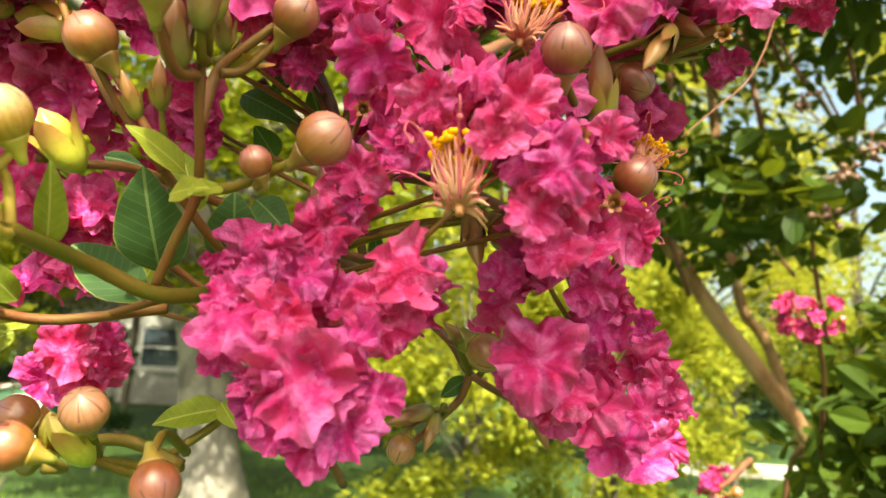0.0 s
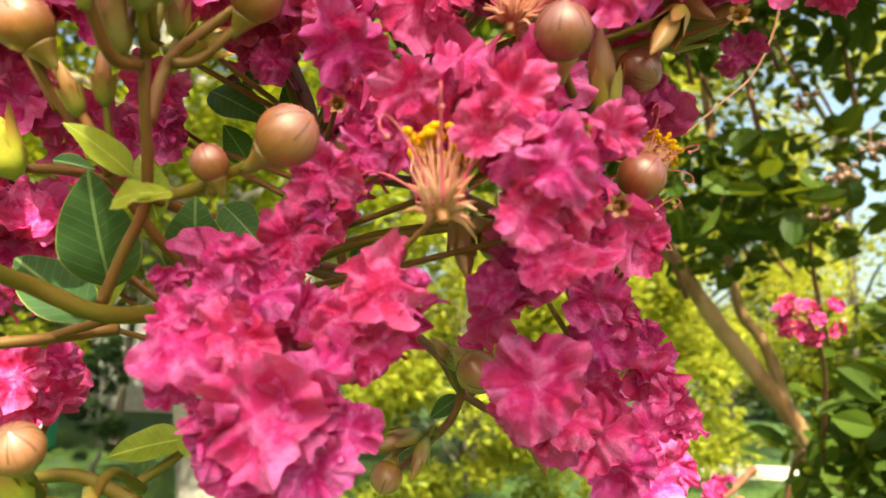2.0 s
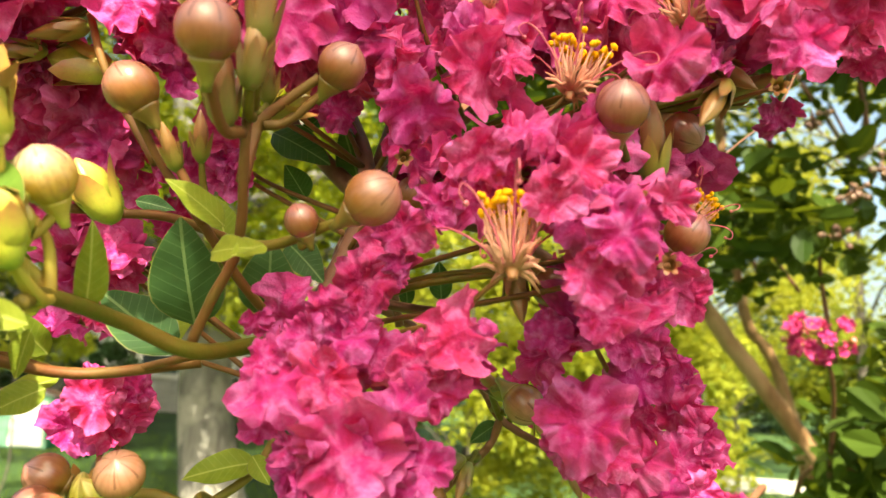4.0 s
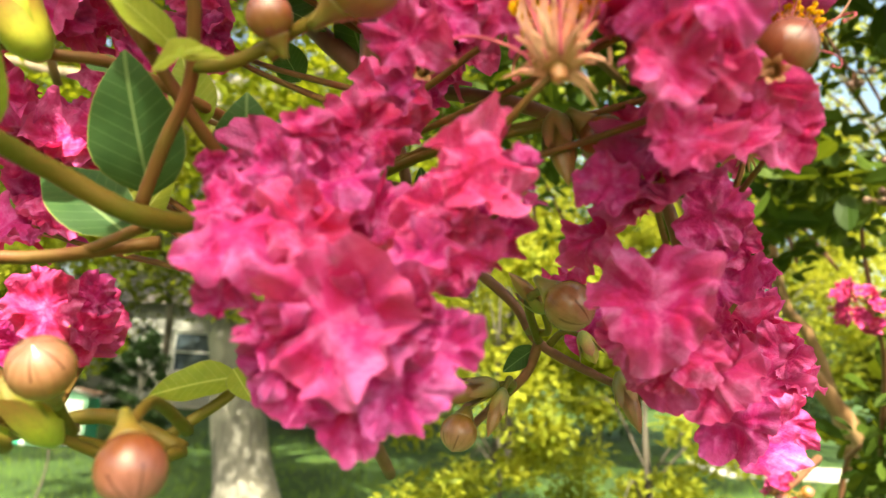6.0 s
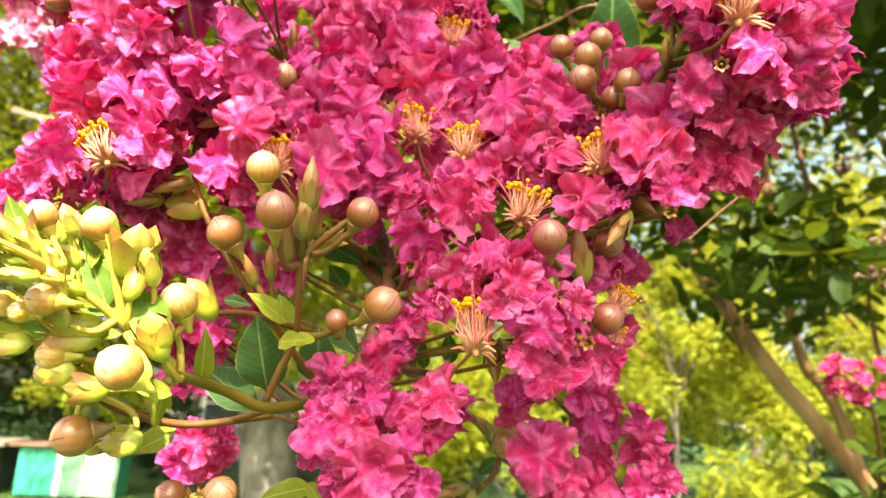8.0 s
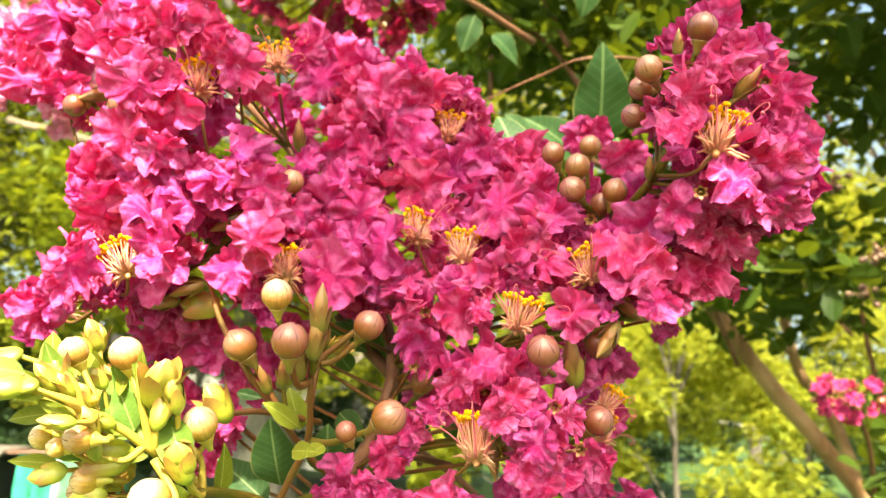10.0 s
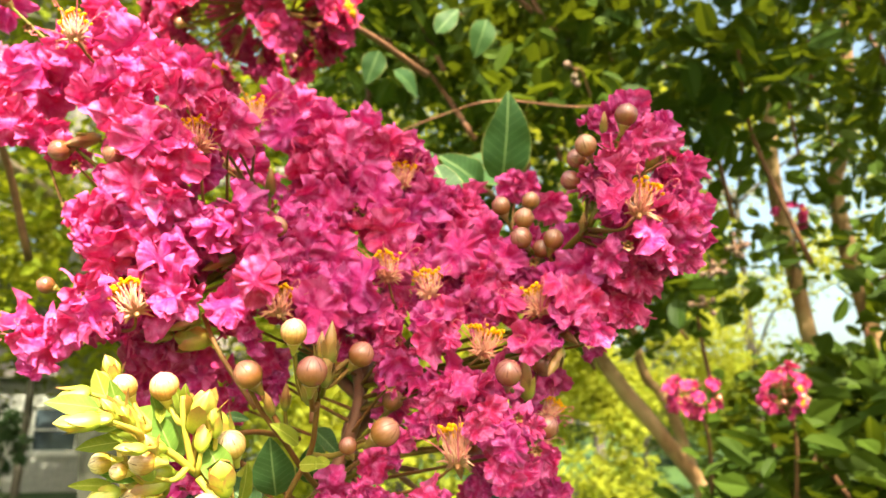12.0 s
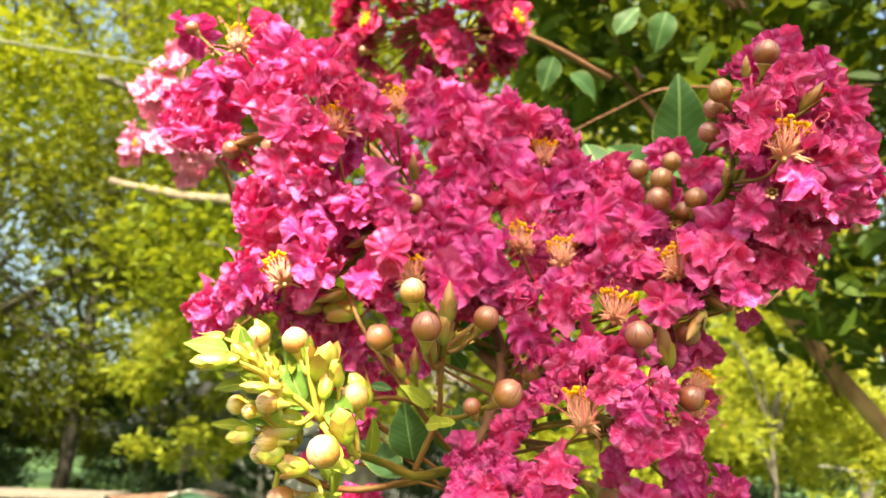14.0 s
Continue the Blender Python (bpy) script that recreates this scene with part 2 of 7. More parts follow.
# dark leaf copy: the shade under the trees is put into its colour
SHADE_LEAVES = foliage_material("shaded_leaves", (0.012, 0.03, 0.014), (0.05, 0.09, 0.03), (0.1, 0.18, 0.03), 0.2)


# ---- building blocks ----
def part(name, bm, material, parent=None, label="", smooth=True):
    data = bpy.data.meshes.new(name)
    bm.to_mesh(data)
    bm.free()
    data.materials.append(material)
    if smooth:
        data.polygons.foreach_set("use_smooth", [True] * len(data.polygons))
    ob = new(name, data)
    ob.parent = parent
    return tagged(ob, label)


def raw(name, verts, faces, material, smooth=True):
    data = bpy.data.meshes.new(name)
    data.from_pydata([tuple(v) for v in verts], [], faces)
    data.materials.append(material)
    if smooth:
        data.polygons.foreach_set("use_smooth", [True] * len(data.polygons))
    return data


def put(name, data, parent, m, label=""):
    """An object on shared mesh data, under parent, at the pose m in its parent's space."""
    ob = new(name, data)
    ob.parent = parent
    ob.matrix_basis = m
    return tagged(ob, label)


def thing(name, place, label, category, group="", kind=""):
    ob = new(name)
    ob.empty_display_size = 0.01
    ob.location = place
    return tagged(ob, label, category, group, kind)


def curve_points(pts, steps=6):
    """Catmull-Rom through the points."""
    p = [Vector(q) for q in pts]
    p = [p[0] * 2 - p[1]] + p + [p[-1] * 2 - p[-2]]
    out = []
    for i in range(1, len(p) - 2):
        for k in range(steps):
            t = k / steps
            a, b, c, d = p[i - 1:i + 3]
            out.append(0.5 * ((2 * b) + (c - a) * t + (2 * a - 5 * b + 4 * c - d) * t * t + (3 * b - a - 3 * c + d) * t ** 3))
    return out + [p[-2]]


def sweep(bm, pts, r0, r1, sides=8, bumps=0.0, closed=True):
    """A tapering tube along points, into bm."""
    n, rings = len(pts), []
    side = None
    for i, q in enumerate(pts):
        ahead = (pts[min(i + 1, n - 1)] - pts[max(i - 1, 0)]).normalized()
        side = ahead.orthogonal() if side is None else side - ahead * side.dot(ahead)
        side.normalize()
        up = ahead.cross(side)
        r = r0 + (r1 - r0) * i / (n - 1)
        ring = []
        for k in range(sides):
            a = 2 * math.pi * k / sides
            d = side * math.cos(a) + up * math.sin(a)
            ring.append(bm.verts.new(q + d * r * (1 + bumps * noise.noise((q + d * r) * 0.35 / max(r, 1e-4)))))
        rings.append(ring)
    for a, b in zip(rings, rings[1:]):
        for k in range(sides):
            bm.faces.new((a[k], a[(k + 1) % sides], b[(k + 1) % sides], b[k]))
    if closed:
        bm.faces.new(rings[0][::-1])
        bm.faces.new(rings[-1])


def tube(name, pts, r0, r1, material, parent, sides=8, steps=6, bumps=0.0, label=""):
    bm = bmesh.new()
    base = parent.location if parent else Vector()
    sweep(bm, [q - base for q in curve_points(pts, steps)], r0, r1, sides, bumps)
    return part(name, bm, material, parent, label)


def aim(axis, spin=0.0):
    """A turn that takes z to axis, after a spin about z."""
    return Vector(axis).to_track_quat("Z", "Y").to_matrix().to_4x4() @ Matrix.Rotation(spin, 4, "Z")


# ---- shapes of the flowers ----
def petal_mesh(seed, material, across=92, along=11):
    """One crinkled petal: a blade 14 mm wide that faces z, puckered like crepe, and a thin claw that bends back from its lower edge."""
    rng = random.Random(seed)
    verts, faces = [], []
    radius, off = 0.0068, Vector((seed * 7.1, seed * 3.3, seed * 1.7))
    lobes = [(k, rng.uniform(0, 6.3), h) for k, h in ((2, 0.10), (3, 0.08), (5, 0.05), (8, 0.025), (11, 0.03), (17, 0.028), (27, 0.022))]
    frill = [(k, rng.uniform(0, 6.3), h) for k, h in ((rng.choice((4, 5, 6)), 0.0012), (rng.choice((9, 10, 11)), 0.0012), (rng.choice((17, 20)), 0.0005))]
    cup, saddle, turn = rng.uniform(-0.16, 0.38), rng.uniform(-0.34, 0.34), rng.uniform(0, 3.1)
    for j in range(along + 1):
        v = j / along
        for i in range(across):
            a = 2 * math.pi * i / across
            edge = 1 + sum(h * math.sin(k * a + ph) for k, ph, h in lobes) * (0.25 + 0.75 * v)
            r = radius * v ** 0.9 * edge
            x, y = r * math.sin(a) * 1.06, r * math.cos(a) * 0.94
            at = Vector((x, y, 0))
            z = sum(h * math.sin(k * a + ph) for k, ph, h in frill) * v ** 2.4
            z += 0.0042 * noise.noise(at * 170 + off) + 0.0026 * (0.35 + 0.65 * v) * noise.noise(at * 330 - off) + 0.0007 * v * noise.noise(at * 800 + off)
            z += (cup + saddle * math.cos(2 * (a - turn))) * r * v * 0.9
            x += 0.0009 * v * noise.noise(at * 260 - off * 2)
            y += 0.0009 * v * noise.noise(at * 260 + off * 2)
            verts.append((x, y, z))
    for j in range(along):
        for i in range(across):
            k, k2 = j * across + i, j * across + (i + 1) % across
            faces.append((k, k2, k2 + across, k + across))
    n, low = len(verts), verts[(along - 3) * across + across // 2][2]
    for y, z, h in ((-0.0048, low, 0.0007), (-0.0062, low - 0.0022, 0.0004), (-0.0062, low - 0.005, 0.00032), (-0.0054, low - 0.0072, 0.0004)):
        verts += [(-h, y, z), (h, y, z)]
    faces += [(n + k, n + k + 1, n + k + 3, n + k + 2) for k in (0, 2, 4)]
    return raw("petal", verts, faces, material)


def lathe(profile, sides, material, name, dent=0.0, lobes=6):
    """A turned shape from (radius, height) pairs, with seams between its lobes."""
    verts, faces = [], []
    for r, z in profile:
        for k in range(sides):
            a = 2 * math.pi * k / sides
            seam = abs(math.cos(a * lobes / 2)) ** 6
            q = r * (1 - dent * (1 - seam) * 0.25 - dent * (math.cos(a * lobes) > 0.97))
            verts.append((q * math.cos(a), q * math.sin(a), z))
    n = len(profile)
    for j in range(n - 1):
        for k in range(sides):
            k2 = (k + 1) % sides
            faces.append((j * sides + k, j * sides + k2, (j + 1) * sides + k2, (j + 1) * sides + k))
    faces.append(tuple(range(sides))[::-1])
    faces.append(tuple(range((n - 1) * sides, n * sides)))
    return raw(name, verts, faces, material)


def star_mesh(name, material, r_cup, h_cup, length, spread, lobes=6):
    """A cup with pointed, keeled lobes: the calyx."""
    bm = bmesh.new()
    sides = lobes * 4
    rings = []
    for r, z in ((0.0007, -h_cup), (r_cup * 0.55, -h_cup * 0.8), (r_cup * 0.9, -h_cup * 0.4), (r_cup, 0.0)):
        rings.append([bm.verts.new((r * math.cos(2 * math.pi * k / sides), r * math.sin(2 * math.pi * k / sides), z)) for k in range(sides)])
    for a, b in zip(rings, rings[1:]):
        for k in range(sides):
            bm.faces.new((a[k], a[(k + 1) % sides], b[(k + 1) % sides], b[k]))
    bm.faces.new(rings[0][::-1])
    for j in range(lobes):
        base = [rings[-1][(j * 4 + k) % sides] for k in range(5)]
        prev = base
        for s, width in ((0.4, 0.85), (0.75, 0.5), (1.0, 0.06)):
            ring = []
            for k in range(5):
                a = 2 * math.pi * (j * 4 + 2 + (k - 2) * width) / sides
                r = r_cup + length * s * math.sin(spread * (0.6 + 0.4 * s))
                z = length * s * math.cos(spread * (0.6 + 0.4 * s)) - (0.0004 if k != 2 else 0)
                ring.append(bm.verts.new((r * math.cos(a), r * math.sin(a), z)))
            for k in range(4):
                bm.faces.new((prev[k], prev[k + 1], ring[k + 1], ring[k]))
            prev = ring
    data = bpy.data.meshes.new(name)
    bm.to_mesh(data)
    bm.free()
    data.materials.append(material)
    data.polygons.foreach_set("use_smooth", [True] * len(data.polygons))
    return data


def bm_mesh(name, bm, material):
    data = bpy.data.meshes.new(name)
    bm.to_mesh(data)
    bm.free()
    data.materials.append(material)
    data.polygons.foreach_set("use_smooth", [True] * len(data.polygons))
    return data


def stamen_meshes(seed):
    """A tuft of short filaments with its anthers, and the six long curling arms."""
    rng = random.Random(seed)
    fil, anth, arms = bmesh.new(), bmesh.new(), []
    for i in range(64):
        a, lean = rng.uniform(0, 6.3), 0.46 * rng.random() ** 0.6
        length = rng.uniform(0.0076, 0.0092) / math.cos(lean) ** 0.5
        d = Vector((math.cos(a) * math.sin(lean), math.sin(a) * math.sin(lean), math.cos(lean)))
        foot = Vector((math.cos(a), math.sin(a), 0)) * rng.uniform(0.0003, 0.0022)
        bend = Vector((rng.gauss(0, 1), rng.gauss(0, 1), 0)) * 0.0005
        tip = foot + d * length
        sweep(fil, [foot, foot + d * length * 0.5 + bend, tip], 0.00019, 0.00011, 4)
        m = Matrix.Translation(tip) @ aim(Vector((rng.gauss(0, 1), rng.gauss(0, 1), rng.gauss(0, 1)))) @ Matrix.Diagonal((0.00066, 0.0006, 0.00095, 1))
        bmesh.ops.create_icosphere(anth, subdivisions=1, radius=1, matrix=m)
    for i in range(26):
        a, lean, length = rng.uniform(0, 6.3), rng.uniform(0.5, 2.1), rng.uniform(0.003, 0.0055)
        d = Vector((math.cos(a) * math.sin(lean), math.sin(a) * math.sin(lean), math.cos(lean)))
        foot = Vector((math.cos(a), math.sin(a), 0)) * 0.0012
        sweep(fil, [foot, foot + d * length * 0.55 + Vector((0, 0, 0.0006)), foot + d * length], 0.00055, 0.00012, 5)
    for i in range(6):
        a = i * math.pi / 3 + rng.uniform(-0.25, 0.25)
        out = Vector((math.cos(a), math.sin(a), 0))
        up = Vector((0, 0, 1))
        s = rng.uniform(0.8, 1.15)
        pts = [out * 0.0018, out * 0.004 * s + up * 0.004, out * 0.0085 * s + up * 0.0078, out * 0.0115 * s + up * 0.0085, out * 0.0125 * s + up * 0.0068, out * 0.011 * s + up * 0.0058]
        arm = bmesh.new()
        sweep(arm, curve_points(pts, 4), 0.0002, 0.00012, 5)
        bmesh.ops.create_icosphere(arm, subdivisions=1, radius=0.00045, matrix=Matrix.Translation(pts[-1]))
        arms.append(bm_mesh("stamen", arm, ARM))
    return bm_mesh("stamen_tuft", fil, FILAMENT), bm_mesh("anther_crown", anth, ANTHER), arms


def leaf_mesh(name, material, seed, width=0.46, cells=10):
    """A leaf one unit long: pointed oval, folded along the midrib, arched, with wavy margins."""
    rng = random.Random(seed)
    verts, faces = [], []
    arch, keel = rng.uniform(0.05, 0.22), rng.uniform(0.1, 0.35)
    for j in range(cells + 1):
        s = j / cells
        half = width * 0.5 * (math.sin(math.pi * s ** 0.85) ** 0.8) * (1 - 0.25 * s) * 1.18 + 0.008
        for i in (-1, -0.965, -0.66, -0.33, 0, 0.33, 0.66, 0.965, 1):
            x = half * i
            z = -arch * (s - 0.3) ** 2 * 2 + keel * abs(x) + 0.02 * math.sin(s * 13 + seed + (i > 0)) * abs(i)
            verts.append((x, s, z))
    for j in range(cells):
        for i in range(8):
            k = j * 9 + i
            faces.append((k, k + 1, k + 10, k + 9))
    data = raw(name, verts, faces, material)
    data.materials.append(LEAF_EDGE)
    data.polygons.foreach_set("material_index", [int(k % 8 in (0, 7)) for k in range(len(faces))])
    return data


PETALS = [petal_mesh(s, PETAL) for s in range(1, 19)]
COARSE = {m.name: [petal_mesh(s, m, 20, 4) for s in range(1, 9)] for m in (PETAL_PALE, PETAL_RED_SHADE)}
STAMENS = [stamen_meshes(s) for s in range(4)]
FLOWER_CUP = star_mesh("calyx", STAR, 0.0010, 0.0014, 0.0018, radians(60))
FLOWER_CUP_DULL = star_mesh("calyx", CALYX_BROWN, 0.0017, 0.0032, 0.002, radians(50))
ROUND = [(0.0007, -0.0004), (0.0014, -0.0001), (0.00205, 0.0003), (0.00267, 0.0008), (0.00323, 0.0015), (0.00364, 0.0024), (0.0038, 0.0034), (0.00369, 0.0044), (0.00335, 0.0053), (0.00286, 0.006), (0.0022, 0.0066), (0.00148, 0.007), (0.00087, 0.0072), (0.0005, 0.00735), (0.0001, 0.00755)]
LONG = [(0.0007, -0.0002), (0.0012, 0.0008), (0.0016, 0.0024), (0.00175, 0.004), (0.0016, 0.0058), (0.0011, 0.0074), (0.0005, 0.0088), (0.0001, 0.0098)]
FAT = [(0.0008, -0.0004), (0.0017, 0.0006), (0.0024, 0.002), (0.0027, 0.0034), (0.0025, 0.0048), (0.0018, 0.0061), (0.0008, 0.0071), (0.0001, 0.0078)]
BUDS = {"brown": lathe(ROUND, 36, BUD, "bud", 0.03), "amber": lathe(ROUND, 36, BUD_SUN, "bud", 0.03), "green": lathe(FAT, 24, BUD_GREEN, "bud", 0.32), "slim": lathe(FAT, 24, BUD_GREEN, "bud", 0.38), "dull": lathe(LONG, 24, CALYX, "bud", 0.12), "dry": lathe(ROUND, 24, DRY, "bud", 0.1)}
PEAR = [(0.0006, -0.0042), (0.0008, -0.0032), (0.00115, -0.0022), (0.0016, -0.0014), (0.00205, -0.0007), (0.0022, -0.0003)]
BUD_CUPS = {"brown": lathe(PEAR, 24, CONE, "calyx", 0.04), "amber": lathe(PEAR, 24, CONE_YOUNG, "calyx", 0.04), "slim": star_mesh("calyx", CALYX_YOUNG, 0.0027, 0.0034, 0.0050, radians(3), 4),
            "green": star_mesh("calyx", CALYX_YOUNG, 0.0027, 0.0036, 0.0062, radians(14), 4), "dull": star_mesh("calyx", CALYX, 0.0022, 0.003, 0.0045, radians(10)), "dry": star_mesh("calyx", DRY, 0.0026, 0.003, 0.003, radians(60))}
LEAVES = {k: [leaf_mesh("leaf", m, s, w) for s, w in ((1, 0.46), (2, 0.52), (3, 0.42), (4, 0.56))] for k, m in (("dark", LEAF), ("young", LEAF_YOUNG), ("fresh", LEAF_FRESH))}
pick = random.Random(11)


def nearest_on(core, p, drop=0.012):
    """The point of a polyline nearest to p, a little further down it."""
    return min(core, key=lambda q: (q - p).length + max(0.0, q.z - p.z + drop) * 1.5)


def stamens(hub):
    """The tuft of yellow-tipped filaments in a blossom, and its long curled outer stamens."""
    fil, anth, arms = pick.choice(STAMENS)
    put("stamen_tuft", fil, hub, Matrix(), "tuft of pale pink filaments")
    put("anther_crown", anth, hub, Matrix(), "golden yellow anthers")
    for arm in arms:
        put("stamen", arm, hub, Matrix(), "long curled pink stamen")


def flower_stalk(parent, core, p, axis):
    """A thin stalk from the back of a blossom to the branch."""
    foot = nearest_on(core, p)
    tube("flower_stalk", [p, p.lerp(foot, 0.3) - axis * 0.004, foot], 0.00035, 0.0006, STEM_RED, parent, 6, 4)


def bloom(parent, core, p, axis, blades, tuft=0.0):
    """A blossom at p: its calyx, each petal with the blade's middle and width as given, stamens where it has them, and its stalk."""
    p, axis = Vector(p), Vector(axis).normalized()
    turn = aim(axis, pick.uniform(0, 6.3))
    size = tuft or 0.5
    at = Matrix.Translation(p - parent.location) @ turn @ Matrix.Diagonal((size, size, size, 1))
    hub = put("flower", FLOWER_CUP if tuft else FLOWER_CUP_DULL, parent, at)
    back = at.inverted()
    face = Vector((0, -0.9, 0.35)) if tuft else axis
    for x, y, z, width in blades:
        mid = Vector((x, y, z))
        out = mid - p
        n = (face + out.normalized() * 0.35 + Vector((pick.gauss(0, 1), pick.gauss(0, 1), pick.gauss(0, 1))) * 0.42).normalized()
        along = out - n * out.dot(n)
        along = (along if along.length > 0.001 else n.orthogonal()).normalized()
        m = Matrix((along.cross(n), along, n)).transposed().to_4x4()
        s = width / 0.014
        put("petal", pick.choice(PETALS), hub, back @ Matrix.Translation(mid - parent.location) @ m @ Matrix.Diagonal((s, s, s, 1)))
    if tuft:
        stamens(hub)
    flower_stalk(parent, core, p, axis)
    return hub


def far_flower(parent, core, p, axis, tuft, petals, size=1.0):
    """A blossom further off: six petals spread round its middle."""
    p, axis = Vector(p), Vector(axis).normalized()
    hub = put("flower", FLOWER_CUP if tuft else FLOWER_CUP_DULL, parent, Matrix.Translation(p - parent.location) @ aim(axis, pick.uniform(0, 6.3)) @ Matrix.Diagonal((size, size, size, 1)))
    turn = pick.uniform(0, 6.3)
    for k in range(6):
        a = turn + k * math.pi / 3 + pick.uniform(-0.2, 0.2)
        m = Matrix.Rotation(a, 4, "Z") @ Matrix.Translation((0, 0.0075, 0.005)) @ Matrix.Rotation(radians(pick.uniform(-25, 40)), 4, "X") @ Matrix.Rotation(pick.uniform(-0.6, 0.6), 4, "Y")
        s = pick.uniform(0.75, 1.0)
        put("petal", pick.choice(COARSE[petals.name]), hub, m @ Matrix.Diagonal((s, s, s, 1)))
    if tuft:
        stamens(hub)
    flower_stalk(parent, core, p, axis)


def bud(parent, core, p, axis, kind="brown", size=1.0, foot=None, stalk=STEM_GREEN):
    """A round or pointed bud in its cup of sepals, on a stalk."""
    p, axis = Vector(p), Vector(axis).normalized()
    base = parent.location
    low = p - axis * 0.0037 * size
    wide = pick.uniform(0.7, 0.95) if kind in ("slim", "green") else 1.0
    ob = put("bud", BUDS[kind], parent, Matrix.Translation(low - base) @ aim(axis, pick.uniform(0, 6.3)) @ Matrix.Diagonal((size * wide, size / wide, size, 1)))
    put("calyx", BUD_CUPS[kind], ob, Matrix.Translation((0, 0, 0.0006)), "olive green calyx")
    end = Vector(foot) if foot else (nearest_on(core, low) if core else None)
    if end is not None:
        mid = low.lerp(end, 0.45) - axis * min(0.004, (low - end).length * 0.3)
        tube("bud_stalk", [low - axis * 0.0012 * size, mid, end], 0.00065 * size, 0.00085, stalk, parent, 7, 5)
    return ob


def leaf(parent, foot, tip, face=(0, -1, 0.3), kind="dark", width=1.0, variant=None):
    """A leaf from its foot to its tip, its upper side turned to face."""
    foot, tip = Vector(foot), Vector(tip)
    y = tip - foot
    length = y.length
    y.normalize()
    z = Vector(face)
    z = (z - y * z.dot(y)).normalized()
    x = y.cross(z)
    m = Matrix((x, y, z)).transposed().to_4x4()
    data = LEAVES[kind][pick.randrange(4) if variant is None else variant]
    base = parent.location if parent else Vector()
    return put("leaf", data, parent, Matrix.Translation(foot - base) @ m @ Matrix.Diagonal((length * width, length, length, 1)))


# ---- trees ----
def leaf_cloud(name, centres, radius, count, size, material, rng, flat=0.55, rounded=False):
    """Many small leaves scattered round clump centres, in one mesh."""
    n = count
    c = np.array(centres, float)
    which = rng.integers(0, len(c), n)
    d = rng.normal(size=(n, 3))
    d /= np.linalg.norm(d, axis=1)[:, None]
    rad = np.array(radius, float)[which] if np.ndim(radius) else np.full(n, radius)
    pos = c[which] + d * (rad * rng.random(n) ** 0.45)[:, None] * np.array((1, 1, 0.75))
    up = rng.normal(size=(n, 3)) * flat + np.array((0, 0, 1.0))
    up /= np.linalg.norm(up, axis=1)[:, None]
    along = np.cross(up, rng.normal(size=(n, 3)))
    along /= np.linalg.norm(along, axis=1)[:, None]
    side = np.cross(along, up)
    s = size * (0.6 + 0.8 * rng.random(n))[:, None]
    if rounded:
        shape = ((0, 0, 0), (0.22, 0.22, 0.05), (0.27, 0.52, 0.06), (0.17, 0.82, 0.03), (0, 1, -0.06), (-0.17, 0.82, 0.03), (-0.27, 0.52, 0.06), (-0.22, 0.22, 0.05))
        cells = ((0, 1, 2, 3), (0, 3, 4, 5), (0, 5, 6, 7))
    else:
        shape = ((0, 0, 0), (0.24, 0.45, 0.06), (0, 1, -0.08), (-0.24, 0.45, 0.06))
        cells = ((0, 1, 2), (0, 2, 3))
    k = len(shape)
    verts = np.empty((n, k, 3))
    for i, (a, b, h) in enumerate(shape):
        verts[:, i] = pos + s * (side * a + along * b + up * h)
    faces = [tuple(k * j + q for q in cell) for j in range(n) for cell in cells]
    data = bpy.data.meshes.new(name)
    data.from_pydata(verts.reshape(-1, 3).tolist(), [], faces)
    data.materials.append(material)
    return data


def tree(name, place, height, crown, lowest, trunk_r, leaves, size, foliage, bark, seed, label, clumps=34, lean=(0, 0), flare=0.45):
    """Trunk with a flared foot, limbs that reach the clumps, and a loose crown."""
    rng = np.random.default_rng(seed)
    place = Vector(place)
    t = thing(name, place, label, "tree")
    top = Vector((lean[0], lean[1], height * 0.72))
    bm = bmesh.new()
    sweep(bm, curve_points([(0, 0, -0.1), (0, 0, 0.12), top * 0.25 + Vector((0.05, 0.03, 0)), top * 0.6, top], 6), trunk_r * 1.0, trunk_r * 0.4, 14, 0.25)
    for v in bm.verts:
        if v.co.z < 0.8:
            k = 1 + flare * max(0.0, 1 - max(v.co.z, 0) / 0.8) ** 2
            v.co.x *= k
            v.co.y *= k
    part("trunk", bm, bark, t)
    centres, radii = [], []
    for i in range(clumps):
        a, h = rng.random() * 6.28, rng.random()
        z = lowest + (height - lowest) * h
        reach = crown * math.sin(math.pi * (0.12 + 0.8 * h)) ** 0.6 * (0.45 + 0.55 * rng.random() ** 0.5)
        centres.append((lean[0] * h + reach * math.cos(a), lean[1] * h + reach * math.sin(a), z))
        radii.append(crown * (0.2 + 0.16 * rng.random()))
    for c in centres[::3]:
        limb = bmesh.new()
        c = Vector(c)
        s = min(0.95, max(0.3, c.z / (height * 0.72) - 0.2))
        foot = top * s
        sweep(limb, curve_points([foot, foot.lerp(c, 0.5) + Vector((0, 0, 0.25)), c], 4), trunk_r * 0.3, trunk_r * 0.06, 6, 0.2)
        part("limb", limb, bark, t)
    tagged(put("crown", leaf_cloud("crown", centres, radii, leaves, size, foliage, rng), t, Matrix()), kind="stuff")
    return t


def panicle(name, place, label, pts, r0, r1, material=STEM_BROWN):
    """A flowering branch: its thing, and its main stem as points for the stalks to join."""
    t = thing(name, place, label, "flower cluster", "flower clusters")
    tube("main_stem", pts, r0, r1, material, t, 10, 6, 0.15)
    return t, curve_points(pts, 6)


